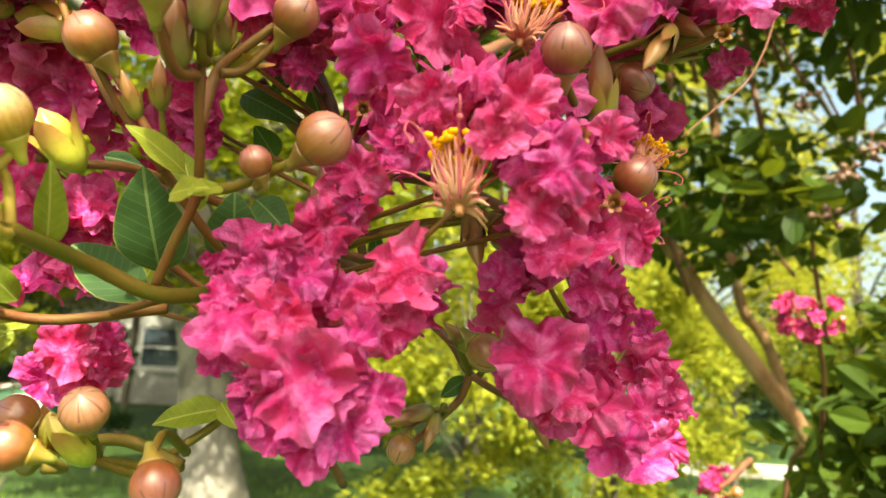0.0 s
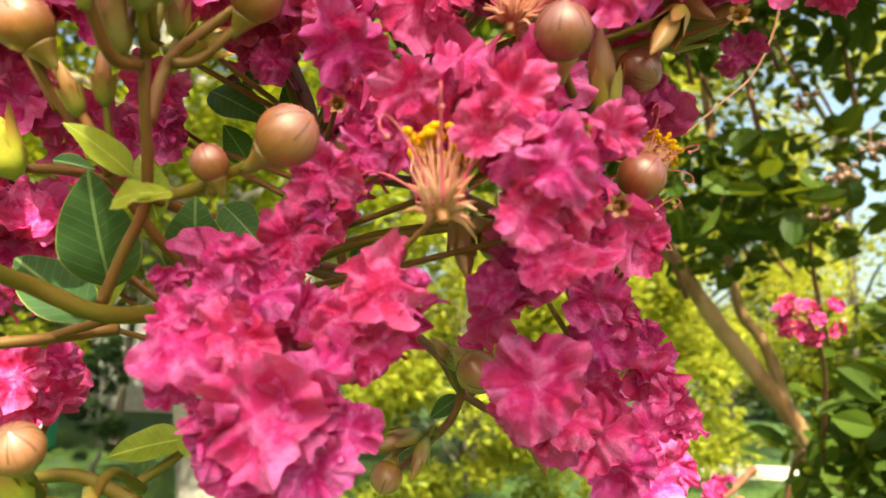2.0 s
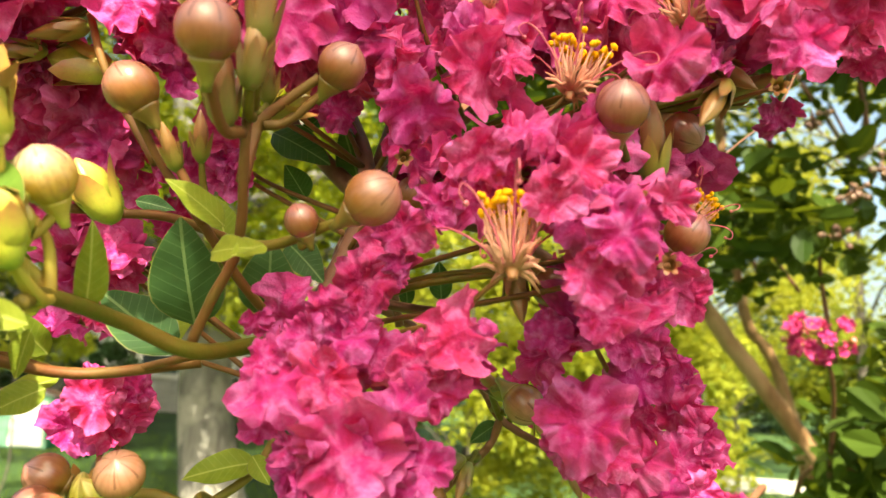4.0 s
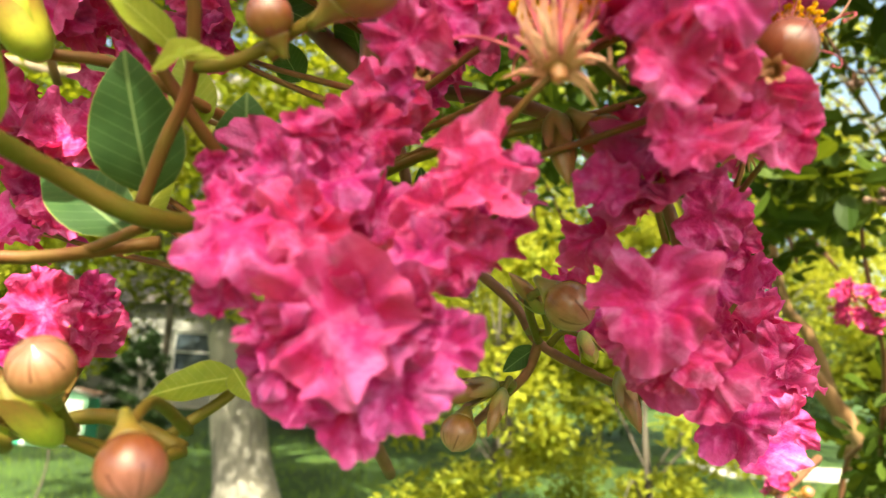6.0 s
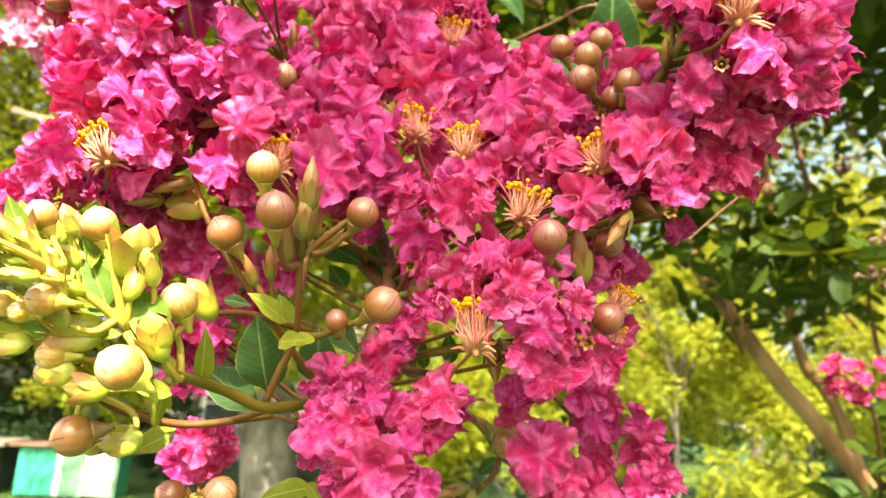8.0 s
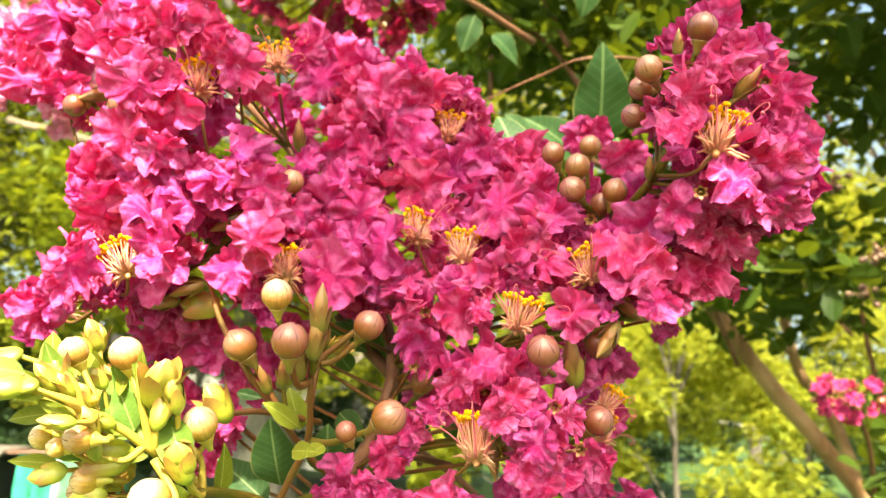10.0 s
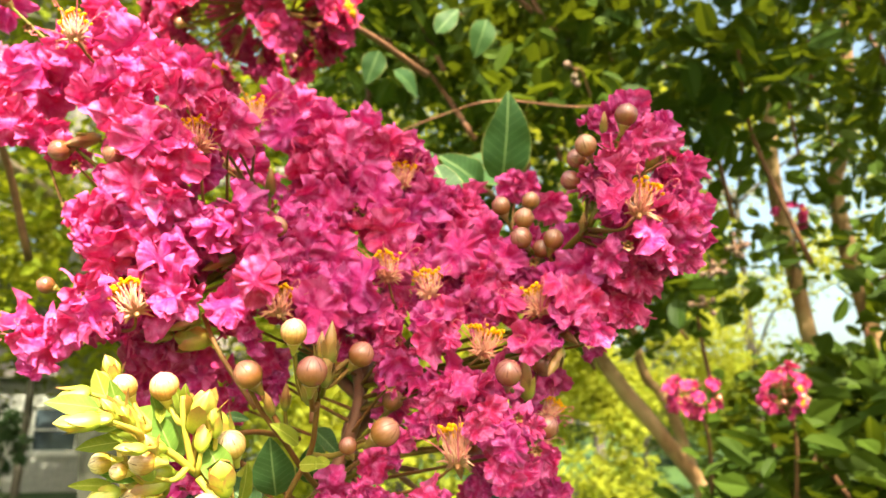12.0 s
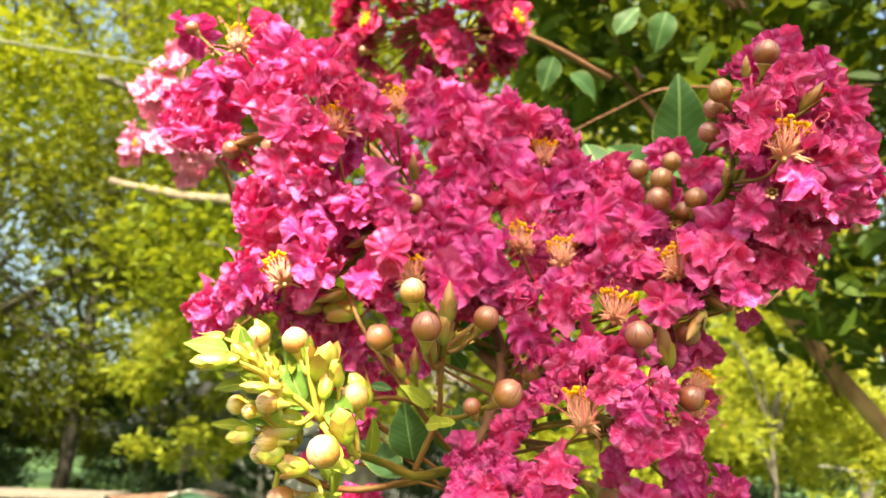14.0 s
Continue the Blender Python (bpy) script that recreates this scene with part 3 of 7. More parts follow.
# ---- ground ----
def ground_material():
    m, nt, node, link = start("lawn")
    co = node("ShaderNodeTexCoord").outputs["Object"]
    fine = noise_node(nt, co, 22.0, 6.0, 0.7)
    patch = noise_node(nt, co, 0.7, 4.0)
    # grass tones, with the lawn's dappled shade put into the dark patches
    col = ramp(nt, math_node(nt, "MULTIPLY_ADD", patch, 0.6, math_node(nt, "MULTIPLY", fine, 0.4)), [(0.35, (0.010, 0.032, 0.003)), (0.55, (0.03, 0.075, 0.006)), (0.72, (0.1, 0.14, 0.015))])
    finish(nt, col, 0.9, fine, 0.05)
    return m


def ground():
    steps = [math.copysign(abs(k / 30) ** 3 * 900 + abs(k) * 0.35, k) for k in range(-30, 31)]
    verts = [(x, y + 8, 0.03 * noise.noise(Vector((x, y, 0)) * 0.3) - 0.02) for y in steps for x in steps]
    n = len(steps)
    faces = [(j * n + i, j * n + i + 1, (j + 1) * n + i + 1, (j + 1) * n + i) for j in range(n - 1) for i in range(n - 1)]
    return tagged(new("ground", raw("ground", verts, faces, ground_material())), "mown green lawn with dappled shade put into its colour", "lawn", "", "structure")


ground()
rng = np.random.default_rng(5)


def grass():
    n = 14000
    x, y = rng.uniform(-9, 7, n), 4.2 + 11 * rng.random(n) ** 1.4
    a, h = rng.random(n) * 6.28, 0.03 + 0.05 * rng.random(n)
    v = np.empty((n, 3, 3))
    base = np.stack([x, y, np.full(n, -0.03)], 1)
    side = np.stack([np.cos(a), np.sin(a), np.zeros(n)], 1) * 0.006
    v[:, 0], v[:, 1] = base - side, base + side
    v[:, 2] = base + np.stack([np.sin(a * 3) * 0.03, np.cos(a * 5) * 0.03, h + 0.03], 1)
    data = bpy.data.meshes.new("grass")
    data.from_pydata(v.reshape(-1, 3).tolist(), [], [(3 * i, 3 * i + 1, 3 * i + 2) for i in range(n)])
    data.materials.append(foliage_material("grass_blades", (0.05, 0.12, 0.015), (0.2, 0.28, 0.04), (0.4, 0.5, 0.05), 0.4))
    tagged(new("grass", data), "short green grass blades of the lawn", "grass", "", "stuff")


grass()

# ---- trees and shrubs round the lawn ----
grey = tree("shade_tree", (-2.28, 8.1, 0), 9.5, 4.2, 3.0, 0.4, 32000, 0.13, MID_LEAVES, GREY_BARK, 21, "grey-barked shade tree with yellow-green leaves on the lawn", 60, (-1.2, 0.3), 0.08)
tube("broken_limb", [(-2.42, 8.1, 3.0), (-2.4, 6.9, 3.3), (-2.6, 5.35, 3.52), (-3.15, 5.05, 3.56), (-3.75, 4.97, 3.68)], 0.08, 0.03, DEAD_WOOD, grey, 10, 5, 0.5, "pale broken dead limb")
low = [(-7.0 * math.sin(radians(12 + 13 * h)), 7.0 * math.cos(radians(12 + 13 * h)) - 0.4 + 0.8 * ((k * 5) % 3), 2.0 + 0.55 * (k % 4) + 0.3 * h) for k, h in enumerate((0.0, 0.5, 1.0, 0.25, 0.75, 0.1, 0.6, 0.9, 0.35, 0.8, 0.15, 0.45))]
# same tree, brighter leaf colour where the bough stands sunlit
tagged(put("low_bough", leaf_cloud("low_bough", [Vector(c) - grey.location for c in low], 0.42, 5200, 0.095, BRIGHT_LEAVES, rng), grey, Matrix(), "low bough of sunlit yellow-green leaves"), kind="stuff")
tube("limb", [(-2.42, 8.1, 3.4), (-2.1, 7.6, 3.3), low[1], low[2]], 0.06, 0.012, GREY_BARK, grey, 8, 5, 0.3)
LAWN_TREE = "tall tree in yellow-green leaf beyond the lawn"
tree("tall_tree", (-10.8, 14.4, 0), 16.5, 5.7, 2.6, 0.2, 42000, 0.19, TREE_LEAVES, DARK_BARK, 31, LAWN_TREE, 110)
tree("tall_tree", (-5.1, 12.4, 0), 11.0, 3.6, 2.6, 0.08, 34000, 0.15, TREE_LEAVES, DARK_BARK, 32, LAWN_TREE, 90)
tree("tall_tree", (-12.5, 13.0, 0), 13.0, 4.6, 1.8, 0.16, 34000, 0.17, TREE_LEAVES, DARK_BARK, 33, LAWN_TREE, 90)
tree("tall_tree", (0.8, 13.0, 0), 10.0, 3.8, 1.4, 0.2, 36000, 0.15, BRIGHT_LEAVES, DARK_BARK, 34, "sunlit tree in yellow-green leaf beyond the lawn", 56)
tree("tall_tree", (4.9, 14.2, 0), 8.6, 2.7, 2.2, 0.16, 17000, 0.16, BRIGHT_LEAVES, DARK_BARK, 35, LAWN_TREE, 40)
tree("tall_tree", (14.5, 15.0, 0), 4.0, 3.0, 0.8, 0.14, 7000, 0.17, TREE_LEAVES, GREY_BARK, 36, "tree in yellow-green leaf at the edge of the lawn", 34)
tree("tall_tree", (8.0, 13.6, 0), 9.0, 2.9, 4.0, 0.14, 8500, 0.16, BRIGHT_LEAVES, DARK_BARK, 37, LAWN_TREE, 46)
SHRUB = "sunlit yellow-green shrub on the lawn"
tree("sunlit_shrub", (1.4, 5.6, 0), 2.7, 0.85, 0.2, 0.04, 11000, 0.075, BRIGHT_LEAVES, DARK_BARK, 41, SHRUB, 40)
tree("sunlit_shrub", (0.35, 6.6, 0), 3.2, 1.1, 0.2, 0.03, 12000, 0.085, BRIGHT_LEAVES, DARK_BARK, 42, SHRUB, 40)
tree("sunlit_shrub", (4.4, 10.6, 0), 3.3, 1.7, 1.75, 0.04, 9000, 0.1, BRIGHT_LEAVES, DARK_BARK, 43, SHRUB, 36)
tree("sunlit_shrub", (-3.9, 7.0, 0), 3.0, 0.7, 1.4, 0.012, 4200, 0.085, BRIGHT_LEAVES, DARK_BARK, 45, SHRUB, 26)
# these shrubs fill the dark shadows; their leaf colour carries the shade
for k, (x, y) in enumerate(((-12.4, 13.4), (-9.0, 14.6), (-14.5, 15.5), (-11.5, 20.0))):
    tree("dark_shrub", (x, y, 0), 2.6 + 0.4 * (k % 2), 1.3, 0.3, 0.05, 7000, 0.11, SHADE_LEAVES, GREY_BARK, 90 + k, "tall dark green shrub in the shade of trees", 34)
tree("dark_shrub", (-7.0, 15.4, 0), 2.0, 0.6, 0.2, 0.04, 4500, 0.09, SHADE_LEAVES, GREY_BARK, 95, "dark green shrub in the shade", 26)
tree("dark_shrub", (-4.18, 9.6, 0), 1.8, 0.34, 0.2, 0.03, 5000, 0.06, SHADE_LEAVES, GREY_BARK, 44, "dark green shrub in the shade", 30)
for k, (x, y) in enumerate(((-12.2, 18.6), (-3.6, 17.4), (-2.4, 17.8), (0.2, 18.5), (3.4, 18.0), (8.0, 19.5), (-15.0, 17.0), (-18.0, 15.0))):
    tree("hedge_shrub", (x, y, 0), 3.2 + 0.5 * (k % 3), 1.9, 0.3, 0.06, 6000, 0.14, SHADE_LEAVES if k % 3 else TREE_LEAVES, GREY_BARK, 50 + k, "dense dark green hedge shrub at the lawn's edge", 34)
for k in range(11):
    a = radians(-70 + 13 * k)
    tree("distant_tree", (38 * math.sin(a), 38 * math.cos(a), 0), 4.5 if k > 6 else 11 + 3 * ((k * 7) % 3), 5.8, 1.0, 0.3, 4500, 0.5, TREE_LEAVES, GREY_BARK, 70 + k, "distant green tree at the edge of the park", 34)


# ---- house and shed ----
def plain(name, col, rough, scale=8.0, amount=0.2, depth=0.002):
    m, nt, node, link = start(name)
    co = node("ShaderNodeTexCoord").outputs["Object"]
    n = noise_node(nt, co, scale, 5.0)
    finish(nt, ramp(nt, n, [(0.3, tuple(c * (1 - amount) for c in col)), (0.7, tuple(min(1, c * (1 + amount)) for c in col))]), rough, n, depth)
    return m


def box(bm, x0, y0, z0, x1, y1, z1, bevel=0.0):
    m = Matrix.Translation(((x0 + x1) / 2, (y0 + y1) / 2, (z0 + z1) / 2)) @ Matrix.Diagonal((x1 - x0, y1 - y0, z1 - z0, 1))
    made = bmesh.ops.create_cube(bm, size=1, matrix=m)["verts"]
    if bevel:
        edges = list({e for v in made for e in v.link_edges})
        bmesh.ops.bevel(bm, geom=edges, offset=bevel, segments=1, affect="EDGES")


def one_box(name, parent, material, *dims, bevel=0.01, label=""):
    bm = bmesh.new()
    box(bm, *dims, bevel)
    return part(name, bm, material, parent, label, False)


GREY_WALL = plain("grey_plaster", (0.42, 0.42, 0.4), 0.85)
ROOF = plain("roof_shingle", (0.16, 0.13, 0.11), 0.9, 20.0, 0.35)
WHITE = plain("white_paint", (0.8, 0.8, 0.78), 0.5, 6.0, 0.05)
TEAL = plain("teal_panel", (0.03, 0.36, 0.24), 0.5, 5.0, 0.2)
BROWN_TRIM = plain("brown_trim", (0.3, 0.19, 0.13), 0.8, 9.0, 0.3)


def pane_material():
    m, nt, node, link = start("window_glass")
    co = node("ShaderNodeTexCoord").outputs["Object"]
    finish(nt, ramp(nt, noise_node(nt, co, 2.0), [(0.3, (0.05, 0.07, 0.09)), (0.7, (0.09, 0.12, 0.14))]), 0.06, spec=0.8)
    return m


GLASS = pane_material()


def house():
    h = thing("house", (-7.8, 21.0, 0), "single-storey grey house half hidden behind trees", "house")
    front = bmesh.new()
    for dims in ((-4, 0, 0, -0.6, 0.2, 3.0), (0.6, 0, 0, 4.5, 0.2, 3.0), (-0.6, 0, 0, 0.6, 0.2, 1.0), (-0.6, 0, 2.2, 0.6, 0.2, 3.0)):
        box(front, *dims)
    part("wall", front, GREY_WALL, h, "grey plastered front wall", False)
    one_box("wall", h, GREY_WALL, -4, 6.0, 0, 4.5, 6.2, 3.0)
    one_box("wall", h, GREY_WALL, -4, 0.2, 0, -3.8, 6.0, 3.0)
    one_box("wall", h, GREY_WALL, 4.3, 0.2, 0, 4.5, 6.0, 3.0)
    roof = bmesh.new()
    pts = [(-4.4, -0.4, 2.95), (4.9, -0.4, 2.95), (4.9, 6.6, 2.95), (-4.4, 6.6, 2.95), (-4.4, 3.1, 4.7), (4.9, 3.1, 4.7)]
    v = [roof.verts.new(p) for p in pts]
    for f in ((0, 1, 5, 4), (2, 3, 4, 5), (1, 2, 5), (3, 0, 4), (3, 2, 1, 0)):
        roof.faces.new([v[i] for i in f])
    part("roof", roof, ROOF, h, "dark shingle roof", False)
    w = one_box("window", h, WHITE, -0.72, -0.03, 0.92, 0.72, -0.003, 1.0, label="white-framed window")
    for dims in ((-0.6, 0.05, 1.0, -0.53, 0.12, 2.2), (0.53, 0.05, 1.0, 0.6, 0.12, 2.2), (-0.53, 0.05, 1.0, 0.53, 0.12, 1.07), (-0.53, 0.05, 2.13, 0.53, 0.12, 2.2), (-0.53, 0.05, 1.57, 0.53, 0.12, 1.63)):
        one_box("frame", w, WHITE, *dims, bevel=0.006)
    for dims in ((-0.53, 0.08, 1.07, 0.53, 0.09, 1.57), (-0.53, 0.08, 1.63, 0.53, 0.09, 2.13)):
        one_box("pane", w, GLASS, *dims, bevel=0.0)


def shed():
    """Low garden shed: teal side wall, pale gable end with a white door, brown roof with a white verge."""
    s = thing("garden_shed", (-7.48, 11.5, 0), "small teal garden shed with a white door", "shed")
    s.rotation_euler = (0, 0, radians(10))
    s.scale = (1, 1, 0.9)
    for dims in ((0.0, 0, 0, 0.27, 0.05, 0.82), (0.275, 0, 0, 0.6, 0.05, 0.82), (0.0, 0.6, 0, 1.55, 0.65, 0.82), (0.0, 0.05, 0, 0.05, 0.6, 0.82), (1.5, 0.05, 0, 1.55, 0.6, 0.82)):
        one_box("wall_panel", s, TEAL, *dims, bevel=0.006)
    gable = bmesh.new()
    v = [gable.verts.new((x, y, z)) for y in (0.0, 0.05) for x, z in ((0.67, 0), (1.55, 0), (1.55, 0.88), (1.15, 1.0), (0.67, 0.8))]
    gable.faces.new(v[:5])
    gable.faces.new(v[5:][::-1])
    for k in range(5):
        gable.faces.new((v[k], v[5 + k], v[5 + (k + 1) % 5], v[(k + 1) % 5]))
    part("gable_wall", gable, PALE_TEAL, s, "pale green gable wall", False)
    one_box("post", s, WHITE, 0.6, -0.03, 0.0, 0.68, 0.05, 0.82, label="white corner post")
    d = one_box("door", s, WHITE, 1.0, -0.03, 0.03, 1.5, -0.003, 0.8, label="white door in full sun")
    one_box("handle", d, BROWN_TRIM, 1.05, -0.06, 0.42, 1.07, -0.03, 0.48, bevel=0.003)
    tube("verge_board", [(-7.48 + 0.62, 11.45, 0.8), (-7.48 + 0.9, 11.45, 0.93), (-7.48 + 1.2, 11.45, 1.02)], 0.035, 0.035, WHITE, s, 6, 4, label="white verge board")
    tube("verge_board", [(-7.48 + 1.2, 11.45, 1.02), (-7.48 + 1.62, 11.45, 0.9)], 0.03, 0.03, GREY_WALL, s, 6, 4, label="grey verge board")
    roof = bmesh.new()
    pts = [(-0.5, -0.12, 0.84), (0.66, -0.12, 0.84), (1.2, -0.12, 1.03), (1.66, -0.1, 0.92), (1.66, 0.75, 0.9), (1.2, 0.75, 1.0), (-0.5, 0.75, 0.82), (0.3, 0.32, 0.9)]
    v = [roof.verts.new(p) for p in pts]
    for f in ((0, 1, 7), (1, 2, 7), (7, 2, 5), (2, 3, 4, 5), (5, 6, 7), (6, 0, 7), (1, 0, 6, 5), (1, 5, 2)):
        roof.faces.new([v[i] for i in f])
    part("roof", roof, ROOF_RED, s, "weathered red-brown roof", False)


def lean_to():
    """The low grey store beside the shed."""
    s = thing("wooden_store", (-10.4, 10.55, 0), "low grey-brown board store in the shade of trees", "shed")
    s.rotation_euler = (0, 0, radians(17))
    for k in range(9):
        one_box("board", s, STORE_GREY if k < 5 else STORE_BROWN, 0.31 * k, 0, 0, 0.31 * k + 0.3, 0.05, 0.72, bevel=0.006)
    one_box("wall", s, STORE_BROWN, 0, 0.06, 0, 2.8, 1.2, 0.7)
    one_box("roof", s, ROOF, -0.1, -0.15, 0.725, 2.9, 1.3, 0.8, label="dark felt roof")


PALE_TEAL = plain("pale_teal_panel", (0.16, 0.36, 0.24), 0.6, 6.0, 0.15)
ROOF_RED = plain("red_brown_roof", (0.2, 0.11, 0.075), 0.9, 20.0, 0.3)
STORE_GREY = plain("store_board_grey", (0.15, 0.145, 0.125), 0.85, 9.0, 0.3)
STORE_BROWN = plain("store_board", (0.07, 0.055, 0.042), 0.85, 9.0, 0.3)
house()
shed()
lean_to()


def path():
    """Pale concrete slabs across the far lawn."""
    slab = plain("pale_concrete", (0.5, 0.48, 0.43), 0.9, 3.0, 0.15)
    p = thing("garden_path", (4.2, 13.2, 0.03), "pale concrete slab path across the lawn in full sun", "path", "", "structure")
    for k in range(9):
        one_box("slab", p, slab, 0.81 * k, -0.7, -0.08, 0.81 * k + 0.8, 0.7, 0.02, bevel=0.01)


path()


def wire():
    bm = bmesh.new()
    pts = [Vector((-12 + 24 * k / 24, 2.85 + 5.32 * k / 24, 5.65 - 2.56 * k / 24 - 0.12 * math.sin(math.pi * k / 24))) for k in range(25)]
    sweep(bm, pts, 0.012, 0.012, 6)
    tagged(part("overhead_wire", bm, plain("wire_rubber", (0.12, 0.12, 0.07), 0.7), None), "single dark overhead wire among the trees", "wire", "", "structure")


# ---- the crape myrtle behind: trunks, twigs and dark leaves ----
def myrtle():
    t = thing("crape_myrtle_tree", (1.45, 1.4, 0), "crape myrtle with slim tan trunks and dark green leaves", "tree")
    for pts, r0, r1 in (([(1.62, 1.46, -0.05), (1.15, 1.38, 0.85), (0.702, 1.323, 1.437), (0.465, 1.278, 1.723), (0.36, 1.3, 1.98), (0.38, 1.4, 2.7)], 0.019, 0.010),
                        ([(1.45, 1.9, -0.05), (1.0, 1.72, 1.0), (0.79, 1.652, 1.588), (0.692, 1.624, 1.769), (0.6, 1.6, 2.5)], 0.018, 0.009),
                        ([(1.6, 1.75, -0.05), (1.3, 1.7, 1.2), (1.13, 1.65, 2.086), (1.085, 1.586, 2.36), (1.1, 1.6, 3.0)], 0.028, 0.012),
                        ([(1.8, 1.55, -0.05), (1.45, 1.6, 1.2), (1.285, 1.63, 2.085), (1.291, 1.556, 2.374), (1.4, 1.6, 3.0)], 0.03, 0.012)):
        tube("trunk", pts, r0, r1, MYRTLE_BARK, t, 12, 8, 0.2, "slim leaning tan trunk")
    r = np.random.default_rng(8)
    eye = np.array((0.03, 0.0, 1.55))
    centres, radii = [], []
    while len(centres) < 300:
        low = len(centres) % 4 == 0
        az, el = (r.uniform(29, 54), r.uniform(-14, 5)) if low else (r.uniform(-6, 62), r.uniform(9, 55))
        d = r.uniform(0.85, 1.7) if low else r.uniform(0.95, 2.6)
        if 29 < az < 35 and 6 < el < 9.5 or az < 9 and el < 15 or az < 0 and el < 26:
            continue
        if 14 < az < 30 and 12.5 < el < 24 and r.random() < 0.5:
            continue
        a, e = radians(az), radians(el)
        centres.append(eye + d * np.array((math.sin(a) * math.cos(e), math.cos(a) * math.cos(e), math.sin(e))) - np.array(t.location))
        radii.append(0.07 * d + 0.03)
    for k in range(34):
        a, e, d = radians(r.uniform(-3, 26)), radians(r.uniform(15, 40)), r.uniform(1.2, 2.5)
        centres.append(eye + d * np.array((math.sin(a) * math.cos(e), math.cos(a) * math.cos(e), math.sin(e))) - np.array(t.location))
        radii.append(0.07 * d + 0.03)
    tagged(put("crown", leaf_cloud("crown", centres, radii, 23500, 0.038, DARK_LEAVES, r, 0.8, True), t, Matrix()), kind="stuff")
    for c in centres[::2]:
        c = Vector(c)
        e = c + Vector((0.2 * r.random(), 0.2 * r.random(), -0.1 - 0.15 * r.random()))
        twig = bmesh.new()
        sweep(twig, curve_points([c, c.lerp(e, 0.5) + Vector((0, 0.05, 0.06)), e], 4), 0.0022, 0.0045, 5, 0.2)
        part("twig", twig, STEM_BROWN, t)
    # an unseen bough, added towards the sun to keep the flowers in broken shade
    side = to_sun.cross(Vector((0, 0, 1))).normalized()
    rise = side.cross(to_sun)
    heart = Vector((0.042, 0.185, 1.578)) + to_sun * 0.75
    clumps = []
    for k in range(77):
        a, b = -0.042 + 0.0145 * (k % 7) + r.uniform(-0.006, 0.006), -0.034 + 0.0088 * (k // 7) + r.uniform(-0.005, 0.005)
        if a > -0.022 or b > -0.006:
            clumps.append(heart + side * a + rise * b + to_sun * r.uniform(-0.1, 0.1) - t.location)
            if a < 0.06:
                clumps.append(clumps[-1])
    for k in range(20):
        a, b = -0.012 + 0.013 * (k % 4) + r.uniform(-0.006, 0.006), -0.07 + 0.0085 * (k // 4) + r.uniform(-0.005, 0.005)
        clumps.append(heart + side * a + rise * b + to_sun * r.uniform(-0.1, 0.1) - t.location)
    tagged(put("overhead_bough", leaf_cloud("overhead_bough", clumps, 0.009, 440, 0.03, DARK_LEAVES, r, 0.8, True), t, Matrix(), "unseen leafy bough added to shade the flowers"), kind="stuff")
    # stem that carries the added bough, out of view as well
    tube("bough_stem", [heart + side * 0.1, heart + rise * 0.05, heart - side * 0.5 + Vector((0, 0, 0.4)), (1.1, 1.0, 3.2), (1.2, 1.6, 2.4)], 0.003, 0.014, STEM_BROWN, t, 8, 6, 0.2)


myrtle()


def far_panicle(place, size, count, petals, seed, label, foot, flower=1.0):
    """A flower cluster further off: the same blossoms, fewer folds."""
    r = random.Random(seed)
    place, foot = Vector(place), Vector(foot)
    t = thing("flower_cluster", place, label, "flower cluster", "flower clusters")
    pts = [foot, foot.lerp(place, 0.6) + Vector((0.01, 0, 0.01)), place, place + Vector((0, 0, size[2] * 0.4))]
    tube("main_stem", pts, 0.0028, 0.0012, STEM_BROWN, t, 8, 5)
    core = curve_points(pts[1:], 5)
    for k in range(count):
        d = Vector((r.gauss(0, 1), r.gauss(0, 1), r.gauss(0, 1))).normalized()
        p = place + Vector(d[i] * size[i] * 0.5 * r.uniform(0.6, 1.0) for i in range(3))
        far_flower(t, core, p, d + Vector((0, -0.2, 0.5)), r.random() < 0.15, petals, flower)
    for k in range(4):
        d = Vector((r.gauss(0, 1), r.gauss(0, 1), -0.6)).normalized()
        bud(t, core, place + Vector(d[i] * size[i] * 0.5 for i in range(3)), d + Vector((0, 0, 0.6)), "brown", 0.9)
    return t



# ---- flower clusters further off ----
far_panicle((-0.054, 0.365, 1.830), (0.13, 0.09, 0.1), 88, PETAL_RED_SHADE, 1, "deep pink crape myrtle flower cluster on a higher twig", (0.066, 0.485, 1.850))
far_panicle((-0.232, 0.367, 1.773), (0.062, 0.05, 0.1), 26, PETAL_PALE, 2, "pale pink faded crape myrtle flower cluster", (-0.212, 0.467, 1.683))
far_panicle((0.380, 0.708, 1.604), (0.062, 0.05, 0.042), 26, PETAL_RED_SHADE, 3, "small crape myrtle cluster among dark leaves, its shade put into red-pink petals", (0.468, 0.859, 1.464), 0.62)
far_panicle((0.451, 0.652, 1.607), (0.052, 0.045, 0.05), 26, PETAL_RED_SHADE, 4, "small crape myrtle cluster among dark leaves, its shade put into red-pink petals", (0.511, 0.752, 1.457), 0.62)
far_panicle((0.207, 0.477, 1.478), (0.018, 0.016, 0.018), 5, PETAL_RED_SHADE, 5, "small red-pink crape myrtle cluster hanging low", (0.257, 0.557, 1.482), 0.5)
far_panicle((0.911, 1.285, 1.994), (0.08, 0.06, 0.05), 7, PETAL_RED_SHADE, 6, "small pink crape myrtle cluster high among leaves", (0.961, 1.385, 1.874))


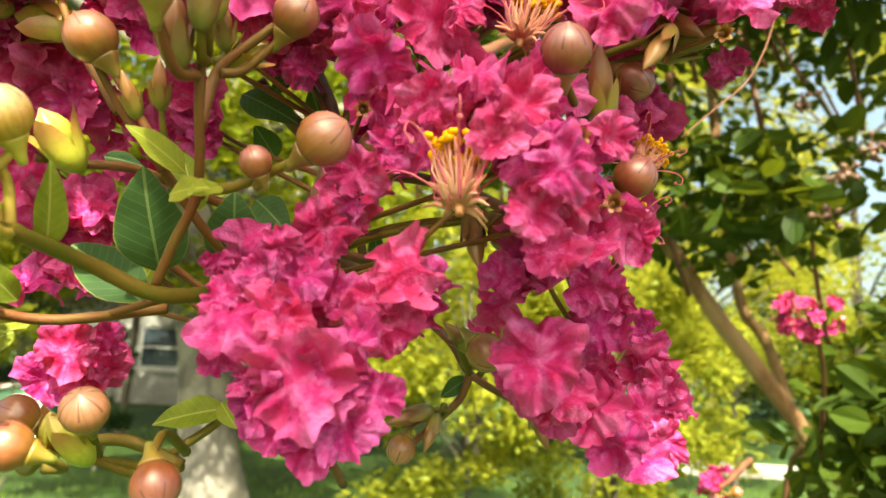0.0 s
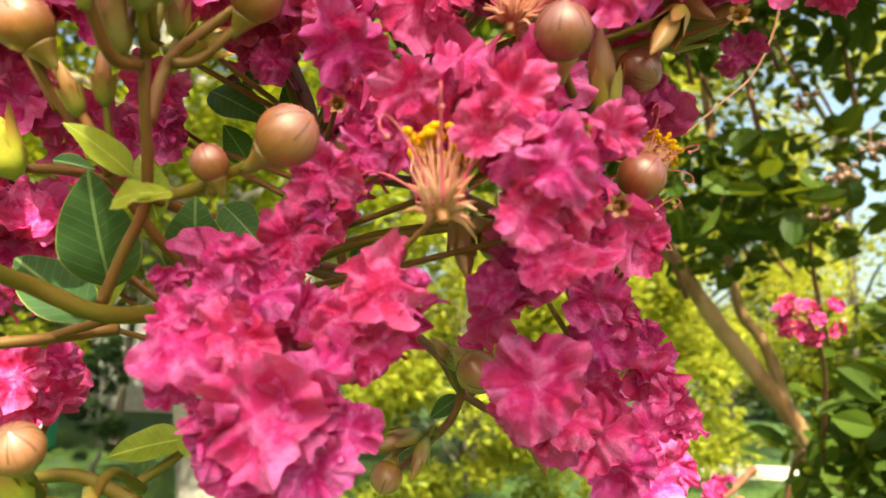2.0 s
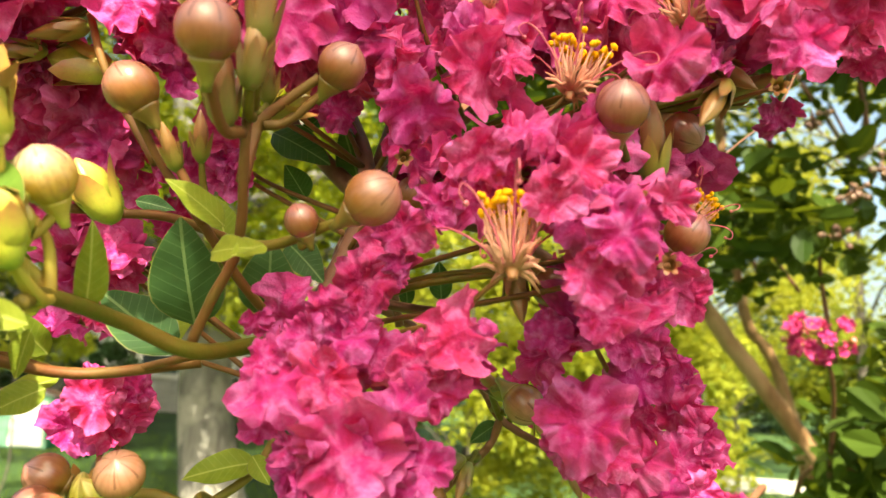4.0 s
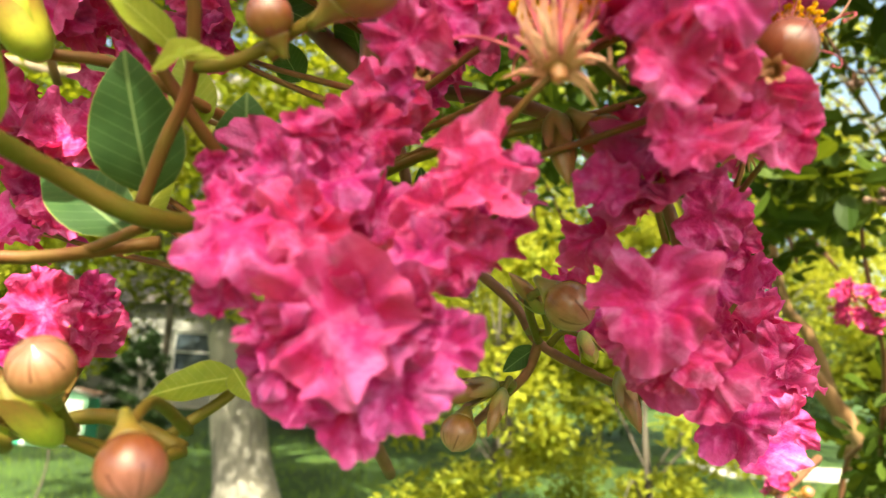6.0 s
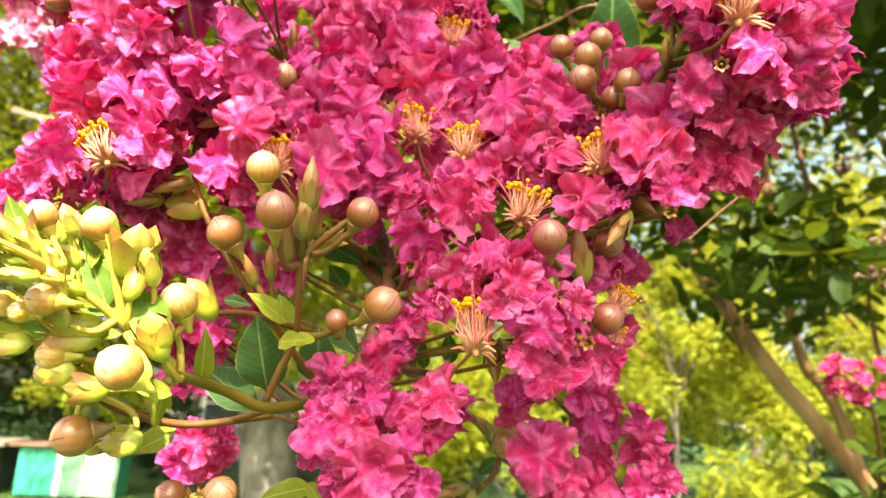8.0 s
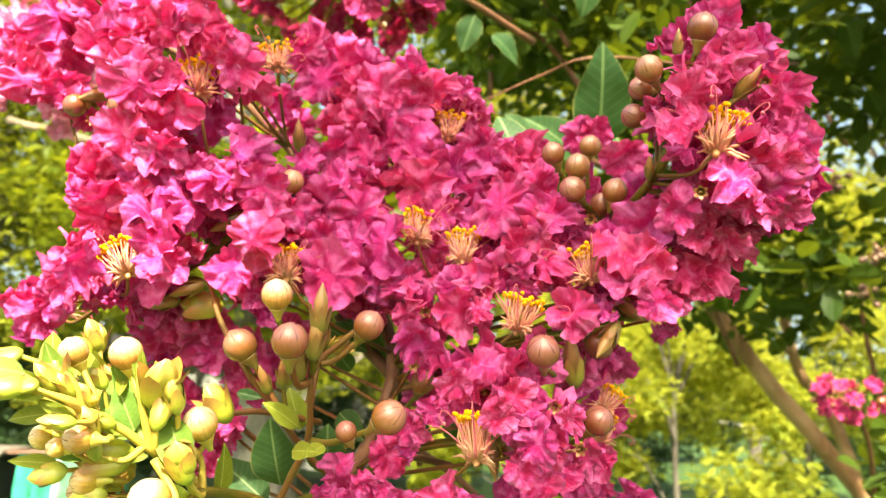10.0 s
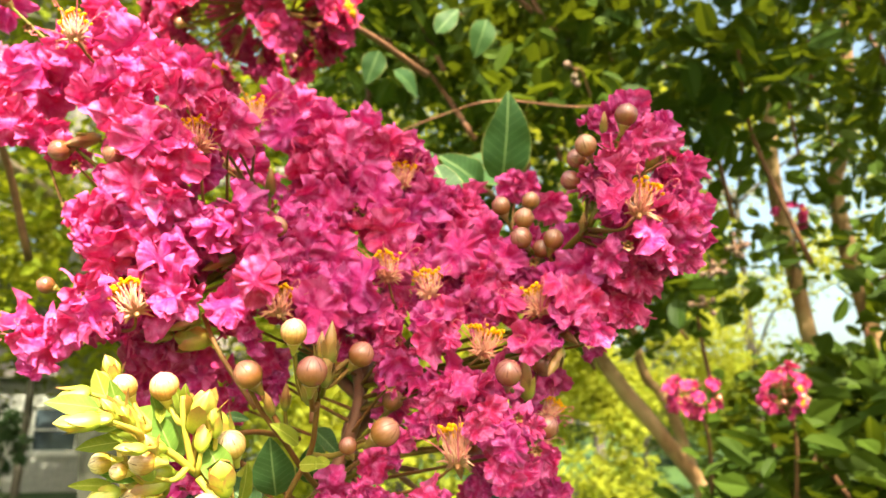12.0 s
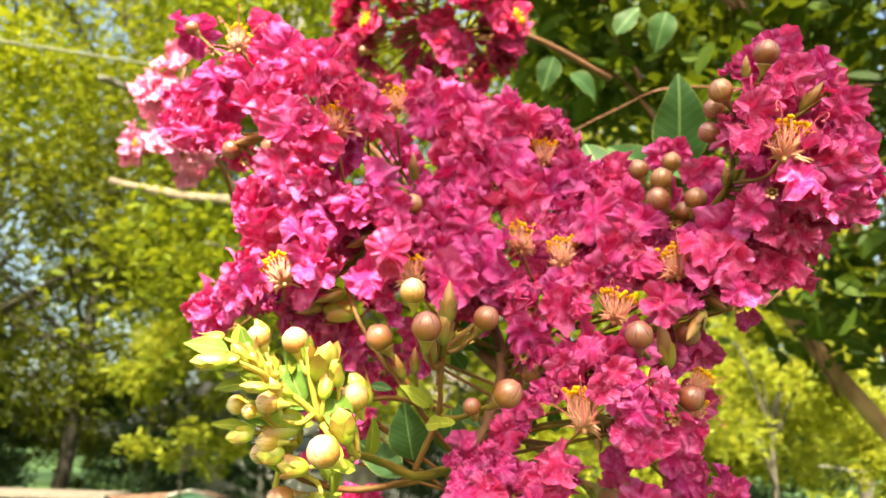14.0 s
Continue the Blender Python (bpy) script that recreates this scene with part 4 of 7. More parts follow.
def capsules(place, foot, count, seed, label):
    """A spent cluster: dry brown capsules on a thin twig."""
    r = random.Random(seed)
    place, foot = Vector(place), Vector(foot)
    t = thing("seed_cluster", place, label, "seed cluster", "seed clusters")
    pts = [foot, foot.lerp(place, 0.6) + Vector((0, 0, 0.012)), place]
    tube("main_stem", pts, 0.0018, 0.0009, STEM_BROWN, t, 7, 5)
    core = curve_points(pts[1:], 5)
    for k in range(count):
        d = Vector((r.gauss(0, 1), r.gauss(0, 1), r.gauss(0, 1))).normalized()
        bud(t, core, place + d * r.uniform(0.008, 0.019), d, "dry", r.uniform(0.8, 1.1), None, STEM_BROWN)
    return t


capsules((0.480, 0.761, 1.785), (0.530, 0.861, 1.805), 10, 1, "dry brown seed capsules on a spent twig")
capsules((0.428, 0.801, 1.855), (0.478, 0.901, 1.875), 7, 2, "dry brown seed capsules on a spent twig")
capsules((0.443, 0.752, 1.757), (0.493, 0.852, 1.777), 9, 3, "dry brown seed capsules on a spent twig")
capsules((0.231, 0.598, 1.926), (0.281, 0.698, 1.946), 4, 4, "dry brown seed capsules on a spent twig")
capsules((0.449, 0.790, 1.718), (0.499, 0.890, 1.738), 6, 5, "dry brown seed capsules on a spent twig")

# ---- the near flower cluster ----
main, main_core = panicle("flower_cluster", (0.008, 0.178, 1.559), "large magenta crape myrtle flower cluster with buds", [(-0.0018, 0.1771, 1.5424), (0.0083, 0.1781, 1.5593), (0.0137, 0.1826, 1.5810), (0.0050, 0.1951, 1.6035), (-0.0093, 0.1972, 1.6286), (-0.0296, 0.1942, 1.6536), (-0.0513, 0.1822, 1.6707), (-0.0812, 0.1707, 1.6828)], 0.0022, 0.0010)
tube("side_stem", [(0.0142, 0.1837, 1.5802), (0.0319, 0.1857, 1.5974), (0.0505, 0.1789, 1.6125), (0.0698, 0.1635, 1.6155)], 0.0016, 0.0009, STEM_BROWN, main)
main_core += curve_points([(0.0142, 0.1837, 1.5802), (0.0319, 0.1857, 1.5974), (0.0505, 0.1789, 1.6125), (0.0698, 0.1635, 1.6155)])
tube("side_stem", [(0.0142, 0.1837, 1.5802), (0.0187, 0.1947, 1.6070), (0.0250, 0.1968, 1.6318), (0.0156, 0.1886, 1.6588)], 0.0016, 0.0008, STEM_BROWN, main)
main_core += curve_points([(0.0142, 0.1837, 1.5802), (0.0187, 0.1947, 1.6070), (0.0250, 0.1968, 1.6318), (0.0156, 0.1886, 1.6588)])
tube("side_stem", [(-0.0093, 0.1972, 1.6286), (-0.0286, 0.1783, 1.6181), (-0.0421, 0.1650, 1.6027), (-0.0572, 0.1608, 1.5954)], 0.0014, 0.0008, STEM_RED, main)
main_core += curve_points([(-0.0093, 0.1972, 1.6286), (-0.0286, 0.1783, 1.6181), (-0.0421, 0.1650, 1.6027), (-0.0572, 0.1608, 1.5954)])
tube("branch", [(0.0142, 0.1837, 1.5802), (0.03, 0.26, 1.625), (0.05, 0.4, 1.70), (0.13, 0.75, 1.86), (0.37, 1.29, 1.96)], 0.0022, 0.0055, STEM_BROWN, main, 8, 6, 0.2)
sprig, sprig_core = panicle("flower_cluster", (0.070, 0.163, 1.616), "small magenta flower sprig with round brown buds", [(0.0698, 0.1635, 1.6155), (0.0748, 0.1528, 1.6210), (0.0793, 0.1419, 1.6274), (0.0827, 0.1385, 1.6395), (0.0824, 0.1345, 1.6478)], 0.0013, 0.0009, STEM_GREEN)
hanging, hanging_core = panicle("flower_cluster", (0.008, 0.178, 1.559), "hanging magenta flower cluster under the branch", [(0.0083, 0.1781, 1.5593), (0.0142, 0.1847, 1.5745), (0.0400, 0.1860, 1.5740), (0.0600, 0.1850, 1.5610), (0.0690, 0.1980, 1.5430), (0.0815, 0.2145, 1.5238)], 0.0015, 0.0008)
front, front_core = panicle("flower_cluster", (0.015, 0.167, 1.544), "magenta blossoms on the lower front twig", [(0.0112, 0.1899, 1.5623), (0.0150, 0.1668, 1.5442), (0.0214, 0.1626, 1.5375), (0.0189, 0.1587, 1.5275), (0.0213, 0.1751, 1.5169)], 0.0013, 0.0008)
bloom(main, main_core, (0.0382, 0.1368, 1.5596), (-0.07, 0.26, 0.96), [(0.0476, 0.1323, 1.5588, 0.0082), (0.0508, 0.1417, 1.5650, 0.0104), (0.0517, 0.1656, 1.5622, 0.0129)], 1.00)
bloom(main, main_core, (0.0464, 0.1456, 1.5877), (0.26, 0.10, 0.96), [(0.0376, 0.1461, 1.5918, 0.0067), (0.0355, 0.1571, 1.5993, 0.0122), (0.0370, 0.1592, 1.5983, 0.0141)], 0.86)
bloom(main, main_core, (0.0631, 0.1452, 1.5995), (-0.03, 0.15, 0.99), [(0.0657, 0.1409, 1.5912, 0.0056), (0.0753, 0.1666, 1.6023, 0.0126), (0.0710, 0.1522, 1.6003, 0.0133), (0.0538, 0.1474, 1.6031, 0.0114), (0.0519, 0.1598, 1.6077, 0.0125), (0.0569, 0.1592, 1.6040, 0.0127), (0.0693, 0.1411, 1.6066, 0.0142), (0.0750, 0.1522, 1.6113, 0.0124), (0.0758, 0.1549, 1.6106, 0.0122), (0.0696, 0.1406, 1.5986, 0.0109), (0.0668, 0.1510, 1.5966, 0.0126), (0.0766, 0.1654, 1.6040, 0.0131)], 0.86)
bloom(main, main_core, (0.0330, 0.1565, 1.6060), (-0.02, 0.34, 0.94), [(0.0317, 0.1510, 1.5984, 0.0097), (0.0350, 0.1581, 1.6001, 0.0127), (0.0350, 0.1667, 1.6094, 0.0120), (0.0380, 0.1638, 1.6170, 0.0142), (0.0430, 0.1623, 1.6110, 0.0127), (0.0386, 0.1669, 1.6113, 0.0140), (0.0378, 0.1510, 1.6004, 0.0116), (0.0384, 0.1608, 1.6063, 0.0102), (0.0395, 0.1681, 1.6038, 0.0120), (0.0348, 0.1669, 1.6115, 0.0101), (0.0405, 0.1624, 1.6049, 0.0112), (0.0341, 0.1663, 1.6051, 0.0126)], 0.86)
bloom(main, main_core, (0.0209, 0.1609, 1.6116), (-0.02, 0.31, 0.95), [(0.0130, 0.1563, 1.6102, 0.0164), (0.0089, 0.1683, 1.6169, 0.0128), (0.0121, 0.1714, 1.6142, 0.0131), (0.0225, 0.1714, 1.6146, 0.0146), (0.0225, 0.1669, 1.6034, 0.0109), (0.0240, 0.1693, 1.6046, 0.0125)], 0.86)
bloom(main, main_core, (-0.0093, 0.1503, 1.5990), (-0.09, 0.31, 0.95), [(-0.0074, 0.1607, 1.6065, 0.0119), (-0.0084, 0.1638, 1.6086, 0.0127), (-0.0095, 0.1705, 1.6047, 0.0132)], 0.86)
bloom(main, main_core, (-0.0448, 0.1424, 1.5976), (-0.50, 0.30, 0.81), [(-0.0489, 0.1492, 1.6108, 0.0112), (-0.0431, 0.1480, 1.6073, 0.0122), (-0.0502, 0.1521, 1.6138, 0.0131), (-0.0532, 0.1409, 1.5943, 0.0111), (-0.0522, 0.1530, 1.5937, 0.0112), (-0.0576, 0.1559, 1.5962, 0.0134), (-0.0505, 0.1522, 1.6036, 0.0138), (-0.0483, 0.1530, 1.6053, 0.0128), (-0.0435, 0.1509, 1.5979, 0.0133), (-0.0506, 0.1578, 1.5949, 0.0131), (-0.0452, 0.1613, 1.5933, 0.0108), (-0.0505, 0.1627, 1.5915, 0.0126)], 0.92)
bloom(main, main_core, (-0.0318, 0.1392, 1.6421), (-0.22, 0.31, 0.92), [(-0.0370, 0.1338, 1.6427, 0.0097), (-0.0431, 0.1406, 1.6480, 0.0111), (-0.0415, 0.1505, 1.6495, 0.0137), (-0.0353, 0.1345, 1.6382, 0.0146), (-0.0428, 0.1427, 1.6431, 0.0120), (-0.0411, 0.1497, 1.6433, 0.0133), (-0.0374, 0.1487, 1.6494, 0.0129), (-0.0354, 0.1441, 1.6424, 0.0107), (-0.0329, 0.1506, 1.6403, 0.0137), (-0.0385, 0.1452, 1.6518, 0.0098), (-0.0329, 0.1452, 1.6421, 0.0114), (-0.0344, 0.1497, 1.6476, 0.0140)], 0.90)
bloom(main, main_core, (-0.0216, 0.1651, 1.6618), (-0.18, 0.11, 0.98), [], 0.86)
bloom(main, main_core, (-0.0688, 0.1434, 1.6751), (-0.33, 0.32, 0.89), [], 0.90)
bloom(main, main_core, (0.0265, 0.1818, 1.6484), (0.01, 0.22, 0.98), [(0.0261, 0.1869, 1.6624, 0.0122), (0.0279, 0.1926, 1.6648, 0.0110), (0.0291, 0.1983, 1.6650, 0.0133), (0.0331, 0.1884, 1.6592, 0.0138), (0.0304, 0.1883, 1.6590, 0.0124), (0.0333, 0.1905, 1.6556, 0.0143), (0.0301, 0.1922, 1.6545, 0.0162), (0.0337, 0.1900, 1.6497, 0.0114), (0.0315, 0.1986, 1.6524, 0.0132), (0.0219, 0.1889, 1.6578, 0.0119), (0.0245, 0.1893, 1.6575, 0.0114), (0.0228, 0.1894, 1.6512, 0.0141), (0.0340, 0.1790, 1.6424, 0.0119), (0.0342, 0.1860, 1.6500, 0.0107), (0.0336, 0.1930, 1.6453, 0.0121)], 0.86)
bloom(sprig, sprig_core, (0.0865, 0.1262, 1.6239), (0.33, 0.29, 0.90), [(0.0781, 0.1236, 1.6277, 0.0103), (0.0804, 0.1398, 1.6341, 0.0100), (0.0836, 0.1400, 1.6324, 0.0127), (0.0980, 0.1482, 1.6491, 0.0138), (0.0826, 0.1325, 1.6272, 0.0108), (0.0847, 0.1365, 1.6262, 0.0126), (0.0895, 0.1259, 1.6182, 0.0118), (0.0884, 0.1330, 1.6220, 0.0127), (0.0946, 0.1401, 1.6228, 0.0143), (0.0942, 0.1260, 1.6275, 0.0089), (0.0958, 0.1355, 1.6263, 0.0126), (0.0988, 0.1383, 1.6332, 0.0131)], 1.00)
bloom(main, main_core, (-0.0786, 0.1734, 1.5908), (-0.35, 0.42, 0.84), [], 0.86)
bloom(hanging, hanging_core, (0.0682, 0.1696, 1.5631), (0.09, 0.60, 0.79), [(0.0640, 0.1715, 1.5542, 0.0118)], 0.78)
bloom(main, main_core, (0.0668, 0.1556, 1.5712), (0.63, 0.24, 0.74), [], 0.62)
bloom(main, main_core, (0.0601, 0.1467, 1.5927), (-0.17, -0.96, -0.23), [(0.0588, 0.1395, 1.5909, 0.0118), (0.0657, 0.1588, 1.5938, 0.0110), (0.0654, 0.1523, 1.5989, 0.0129)])
bloom(main, main_core, (0.0241, 0.1592, 1.5931), (0.05, -0.97, -0.22), [(0.0328, 0.1494, 1.5921, 0.0129), (0.0328, 0.1607, 1.6002, 0.0103), (0.0337, 0.1633, 1.6001, 0.0126), (0.0246, 0.1489, 1.5854, 0.0128), (0.0226, 0.1616, 1.5950, 0.0111), (0.0238, 0.1633, 1.5888, 0.0126), (0.0211, 0.1543, 1.5965, 0.0091), (0.0190, 0.1666, 1.6029, 0.0101), (0.0195, 0.1674, 1.6019, 0.0134), (0.0196, 0.1549, 1.5918, 0.0072), (0.0181, 0.1672, 1.6002, 0.0113), (0.0163, 0.1690, 1.5961, 0.0129)])
bloom(main, main_core, (0.0219, 0.1580, 1.5798), (0.07, -0.99, -0.15), [(0.0220, 0.1738, 1.5801, 0.0094), (0.0232, 0.1737, 1.5826, 0.0108), (0.0228, 0.1664, 1.5830, 0.0119)])
bloom(main, main_core, (0.0492, 0.1567, 1.6093), (-0.09, -0.95, -0.31), [(0.0467, 0.1517, 1.6000, 0.0105), (0.0520, 0.1590, 1.6068, 0.0111), (0.0496, 0.1642, 1.6069, 0.0139), (0.0453, 0.1509, 1.6021, 0.0149), (0.0493, 0.1602, 1.6080, 0.0122), (0.0470, 0.1680, 1.6061, 0.0115), (0.0468, 0.1503, 1.6081, 0.0116), (0.0477, 0.1596, 1.6058, 0.0112), (0.0465, 0.1650, 1.6095, 0.0125), (0.0511, 0.1484, 1.6101, 0.0132), (0.0536, 0.1567, 1.6086, 0.0103), (0.0551, 0.1634, 1.6124, 0.0124), (0.0527, 0.1489, 1.6157, 0.0133), (0.0586, 0.1584, 1.6186, 0.0123), (0.0547, 0.1636, 1.6196, 0.0117)])
bloom(main, main_core, (0.0402, 0.1423, 1.5740), (-0.05, -0.99, -0.12), [(0.0395, 0.1384, 1.5789, 0.0091), (0.0441, 0.1460, 1.5797, 0.0105), (0.0377, 0.1538, 1.5840, 0.0129), (0.0336, 0.1385, 1.5750, 0.0083), (0.0387, 0.1450, 1.5749, 0.0118), (0.0310, 0.1539, 1.5799, 0.0143), (0.0377, 0.1430, 1.5744, 0.0091), (0.0367, 0.1451, 1.5758, 0.0117), (0.0401, 0.1499, 1.5744, 0.0120), (0.0459, 0.1321, 1.5722, 0.0091), (0.0578, 0.1558, 1.5794, 0.0104), (0.0487, 0.1421, 1.5750, 0.0137), (0.0426, 0.1331, 1.5686, 0.0078), (0.0479, 0.1397, 1.5687, 0.0123), (0.0449, 0.1434, 1.5722, 0.0141)])
bloom(main, main_core, (0.0544, 0.1388, 1.5708), (-0.14, -0.98, -0.10), [(0.0569, 0.1546, 1.5829, 0.0064), (0.0625, 0.1628, 1.5865, 0.0126), (0.0512, 0.1454, 1.5813, 0.0123), (0.0491, 0.1305, 1.5676, 0.0062), (0.0507, 0.1404, 1.5657, 0.0117), (0.0518, 0.1415, 1.5719, 0.0128), (0.0569, 0.1312, 1.5687, 0.0062), (0.0602, 0.1550, 1.5795, 0.0106), (0.0685, 0.1619, 1.5843, 0.0117), (0.0680, 0.1613, 1.5859, 0.0058), (0.0610, 0.1546, 1.5796, 0.0126), (0.0691, 0.1623, 1.5829, 0.0134), (0.0500, 0.1285, 1.5637, 0.0093), (0.0518, 0.1416, 1.5640, 0.0126), (0.0542, 0.1437, 1.5680, 0.0141)])
bloom(main, main_core, (0.0245, 0.1518, 1.5653), (0.05, -1.00, -0.06), [(0.0235, 0.1440, 1.5655, 0.0087), (0.0265, 0.1739, 1.5796, 0.0101), (0.0237, 0.1752, 1.5741, 0.0119), (0.0231, 0.1446, 1.5600, 0.0047), (0.0179, 0.1544, 1.5588, 0.0109), (0.0204, 0.1587, 1.5639, 0.0128), (0.0280, 0.1444, 1.5691, 0.0072), (0.0328, 0.1473, 1.5722, 0.0119), (0.0272, 0.1743, 1.5777, 0.0125)])
bloom(main, main_core, (0.0600, 0.1418, 1.5623), (-0.18, -0.98, -0.05), [(0.0697, 0.1785, 1.5733, 0.0071), (0.0608, 0.1481, 1.5615, 0.0113), (0.0704, 0.1791, 1.5696, 0.0135)])
bloom(main, main_core, (0.0777, 0.1470, 1.5914), (-0.27, -0.94, -0.22), [(0.0818, 0.1563, 1.5902, 0.0072), (0.0760, 0.1362, 1.5933, 0.0091), (0.0808, 0.1477, 1.5992, 0.0132)])
bloom(main, main_core, (0.0925, 0.1515, 1.6042), (-0.33, -0.90, -0.27), [(0.0880, 0.1445, 1.5980, 0.0058), (0.0927, 0.1534, 1.6066, 0.0129), (0.0841, 0.1439, 1.6017, 0.0095), (0.0881, 0.1523, 1.6076, 0.0104), (0.0887, 0.1466, 1.6037, 0.0145), (0.0925, 0.1609, 1.6081, 0.0132), (0.0917, 0.1400, 1.6083, 0.0094), (0.0966, 0.1461, 1.6133, 0.0128), (0.0970, 0.1547, 1.6111, 0.0130), (0.0968, 0.1563, 1.6011, 0.0075)])
bloom(front, front_core, (0.0089, 0.1473, 1.5403), (0.15, -0.98, 0.09), [(0.0093, 0.1395, 1.5421, 0.0123), (0.0075, 0.1392, 1.5463, 0.0058), (0.0089, 0.1501, 1.5454, 0.0117), (0.0072, 0.1414, 1.5376, 0.0058), (0.0149, 0.1395, 1.5439, 0.0094), (0.0146, 0.1517, 1.5466, 0.0120), (0.0113, 0.1399, 1.5351, 0.0043), (0.0119, 0.1503, 1.5313, 0.0104)])
bloom(front, front_core, (0.0121, 0.1502, 1.5509), (0.13, -0.99, 0.03), [(0.0122, 0.1397, 1.5495, 0.0066), (0.0091, 0.1501, 1.5465, 0.0105), (0.0138, 0.1416, 1.5539, 0.0060), (0.0076, 0.1534, 1.5535, 0.0109), (0.0171, 0.1427, 1.5493, 0.0083), (0.0182, 0.1447, 1.5518, 0.0054), (0.0042, 0.1453, 1.5510, 0.0047)])
bloom(front, front_core, (0.0266, 0.1517, 1.5455), (0.04, -1.00, 0.06), [(0.0213, 0.1495, 1.5476, 0.0089), (0.0270, 0.1442, 1.5477, 0.0084), (0.0261, 0.1540, 1.5444, 0.0129), (0.0296, 0.1452, 1.5433, 0.0092), (0.0253, 0.1420, 1.5402, 0.0111), (0.0259, 0.1522, 1.5436, 0.0106), (0.0312, 0.1403, 1.5511, 0.0111)])
bloom(front, front_core, (0.0351, 0.1482, 1.5504), (-0.01, -1.00, 0.03), [(0.0350, 0.1407, 1.5506, 0.0052), (0.0331, 0.1534, 1.5478, 0.0116)])
bloom(front, front_core, (0.0187, 0.1460, 1.5315), (0.09, -0.98, 0.15), [(0.0188, 0.1365, 1.5352, 0.0138), (0.0228, 0.1383, 1.5360, 0.0099), (0.0233, 0.1482, 1.5321, 0.0115), (0.0146, 0.1388, 1.5327, 0.0077), (0.0162, 0.1394, 1.5293, 0.0077), (0.0246, 0.1399, 1.5298, 0.0092)])
bloom(front, front_core, (0.0241, 0.1479, 1.5295), (0.06, -0.99, 0.16), [(0.0286, 0.1410, 1.5340, 0.0072), (0.0205, 0.1400, 1.5274, 0.0085)])
bloom(hanging, hanging_core, (0.0516, 0.1546, 1.5548), (-0.11, -0.99, 0.00), [(0.0508, 0.1664, 1.5566, 0.0099), (0.0523, 0.1567, 1.5558, 0.0102), (0.0458, 0.1515, 1.5525, 0.0075), (0.0503, 0.1566, 1.5547, 0.0115), (0.0513, 0.1410, 1.5551, 0.0090), (0.0526, 0.1557, 1.5559, 0.0126), (0.0569, 0.1447, 1.5574, 0.0094)])
bloom(hanging, hanging_core, (0.0672, 0.1591, 1.5599), (-0.20, -0.98, -0.03), [(0.0657, 0.1518, 1.5597, 0.0084)])
bloom(hanging, hanging_core, (0.0701, 0.1875, 1.5494), (-0.18, -0.98, 0.03), [(0.0706, 0.1797, 1.5520, 0.0073), (0.0668, 0.1806, 1.5471, 0.0125), (0.0693, 0.1889, 1.5398, 0.0101)])
bloom(hanging, hanging_core, (0.0534, 0.1687, 1.5373), (-0.11, -0.99, 0.10), [(0.0466, 0.1844, 1.5465, 0.0090), (0.0478, 0.1686, 1.5498, 0.0106), (0.0520, 0.1560, 1.5405, 0.0152), (0.0550, 0.2095, 1.5402, 0.0123), (0.0504, 0.1598, 1.5360, 0.0087), (0.0583, 0.1631, 1.5345, 0.0089), (0.0569, 0.1713, 1.5345, 0.0125), (0.0562, 0.1655, 1.5324, 0.0073)])
bloom(hanging, hanging_core, (0.0811, 0.2033, 1.5484), (-0.22, -0.98, 0.03), [(0.0795, 0.1960, 1.5486, 0.0093)])
bloom(hanging, hanging_core, (0.0877, 0.2112, 1.5328), (-0.24, -0.97, 0.10), [(0.0842, 0.2096, 1.5416, 0.0151), (0.0855, 0.2133, 1.5450, 0.0116), (0.0869, 0.2034, 1.5372, 0.0097), (0.0896, 0.2042, 1.5326, 0.0085), (0.0830, 0.2025, 1.5312, 0.0131), (0.0871, 0.2158, 1.5356, 0.0121), (0.0856, 0.2000, 1.5248, 0.0105)])
bloom(hanging, hanging_core, (0.0668, 0.1827, 1.5310), (-0.17, -0.98, 0.12), [(0.0655, 0.1754, 1.5319, 0.0138)])
bloom(hanging, hanging_core, (0.0773, 0.1983, 1.5228), (-0.21, -0.97, 0.15), [(0.0723, 0.1873, 1.5258, 0.0128), (0.0792, 0.1947, 1.5220, 0.0112), (0.0790, 0.2005, 1.5225, 0.0111)])
bloom(main, main_core, (-0.0396, 0.1738, 1.5891), (0.36, -0.92, -0.17), [(-0.0353, 0.1695, 1.5861, 0.0162), (-0.0435, 0.1770, 1.5916, 0.0110), (-0.0326, 0.1718, 1.5818, 0.0113), (-0.0429, 0.1671, 1.5910, 0.0140), (-0.0444, 0.1774, 1.5922, 0.0102), (-0.0506, 0.1802, 1.5971, 0.0118), (-0.0405, 0.1655, 1.5948, 0.0104), (-0.0438, 0.1640, 1.5929, 0.0110), (-0.0413, 0.1747, 1.5928, 0.0139)])
bloom(main, main_core, (-0.0525, 0.1801, 1.5867), (0.41, -0.90, -0.15), [(-0.0494, 0.1733, 1.5855, 0.0104)])
bloom(main, main_core, (-0.0221, 0.1625, 1.5984), (0.30, -0.93, -0.23), [(-0.0174, 0.1595, 1.5925, 0.0085), (-0.0237, 0.1644, 1.6006, 0.0124), (-0.0191, 0.1550, 1.5961, 0.0082), (-0.0210, 0.1586, 1.6060, 0.0129), (-0.0251, 0.1682, 1.6001, 0.0125), (-0.0232, 0.1522, 1.6015, 0.0135), (-0.0238, 0.1641, 1.6007, 0.0129), (-0.0232, 0.1682, 1.6043, 0.0118)])
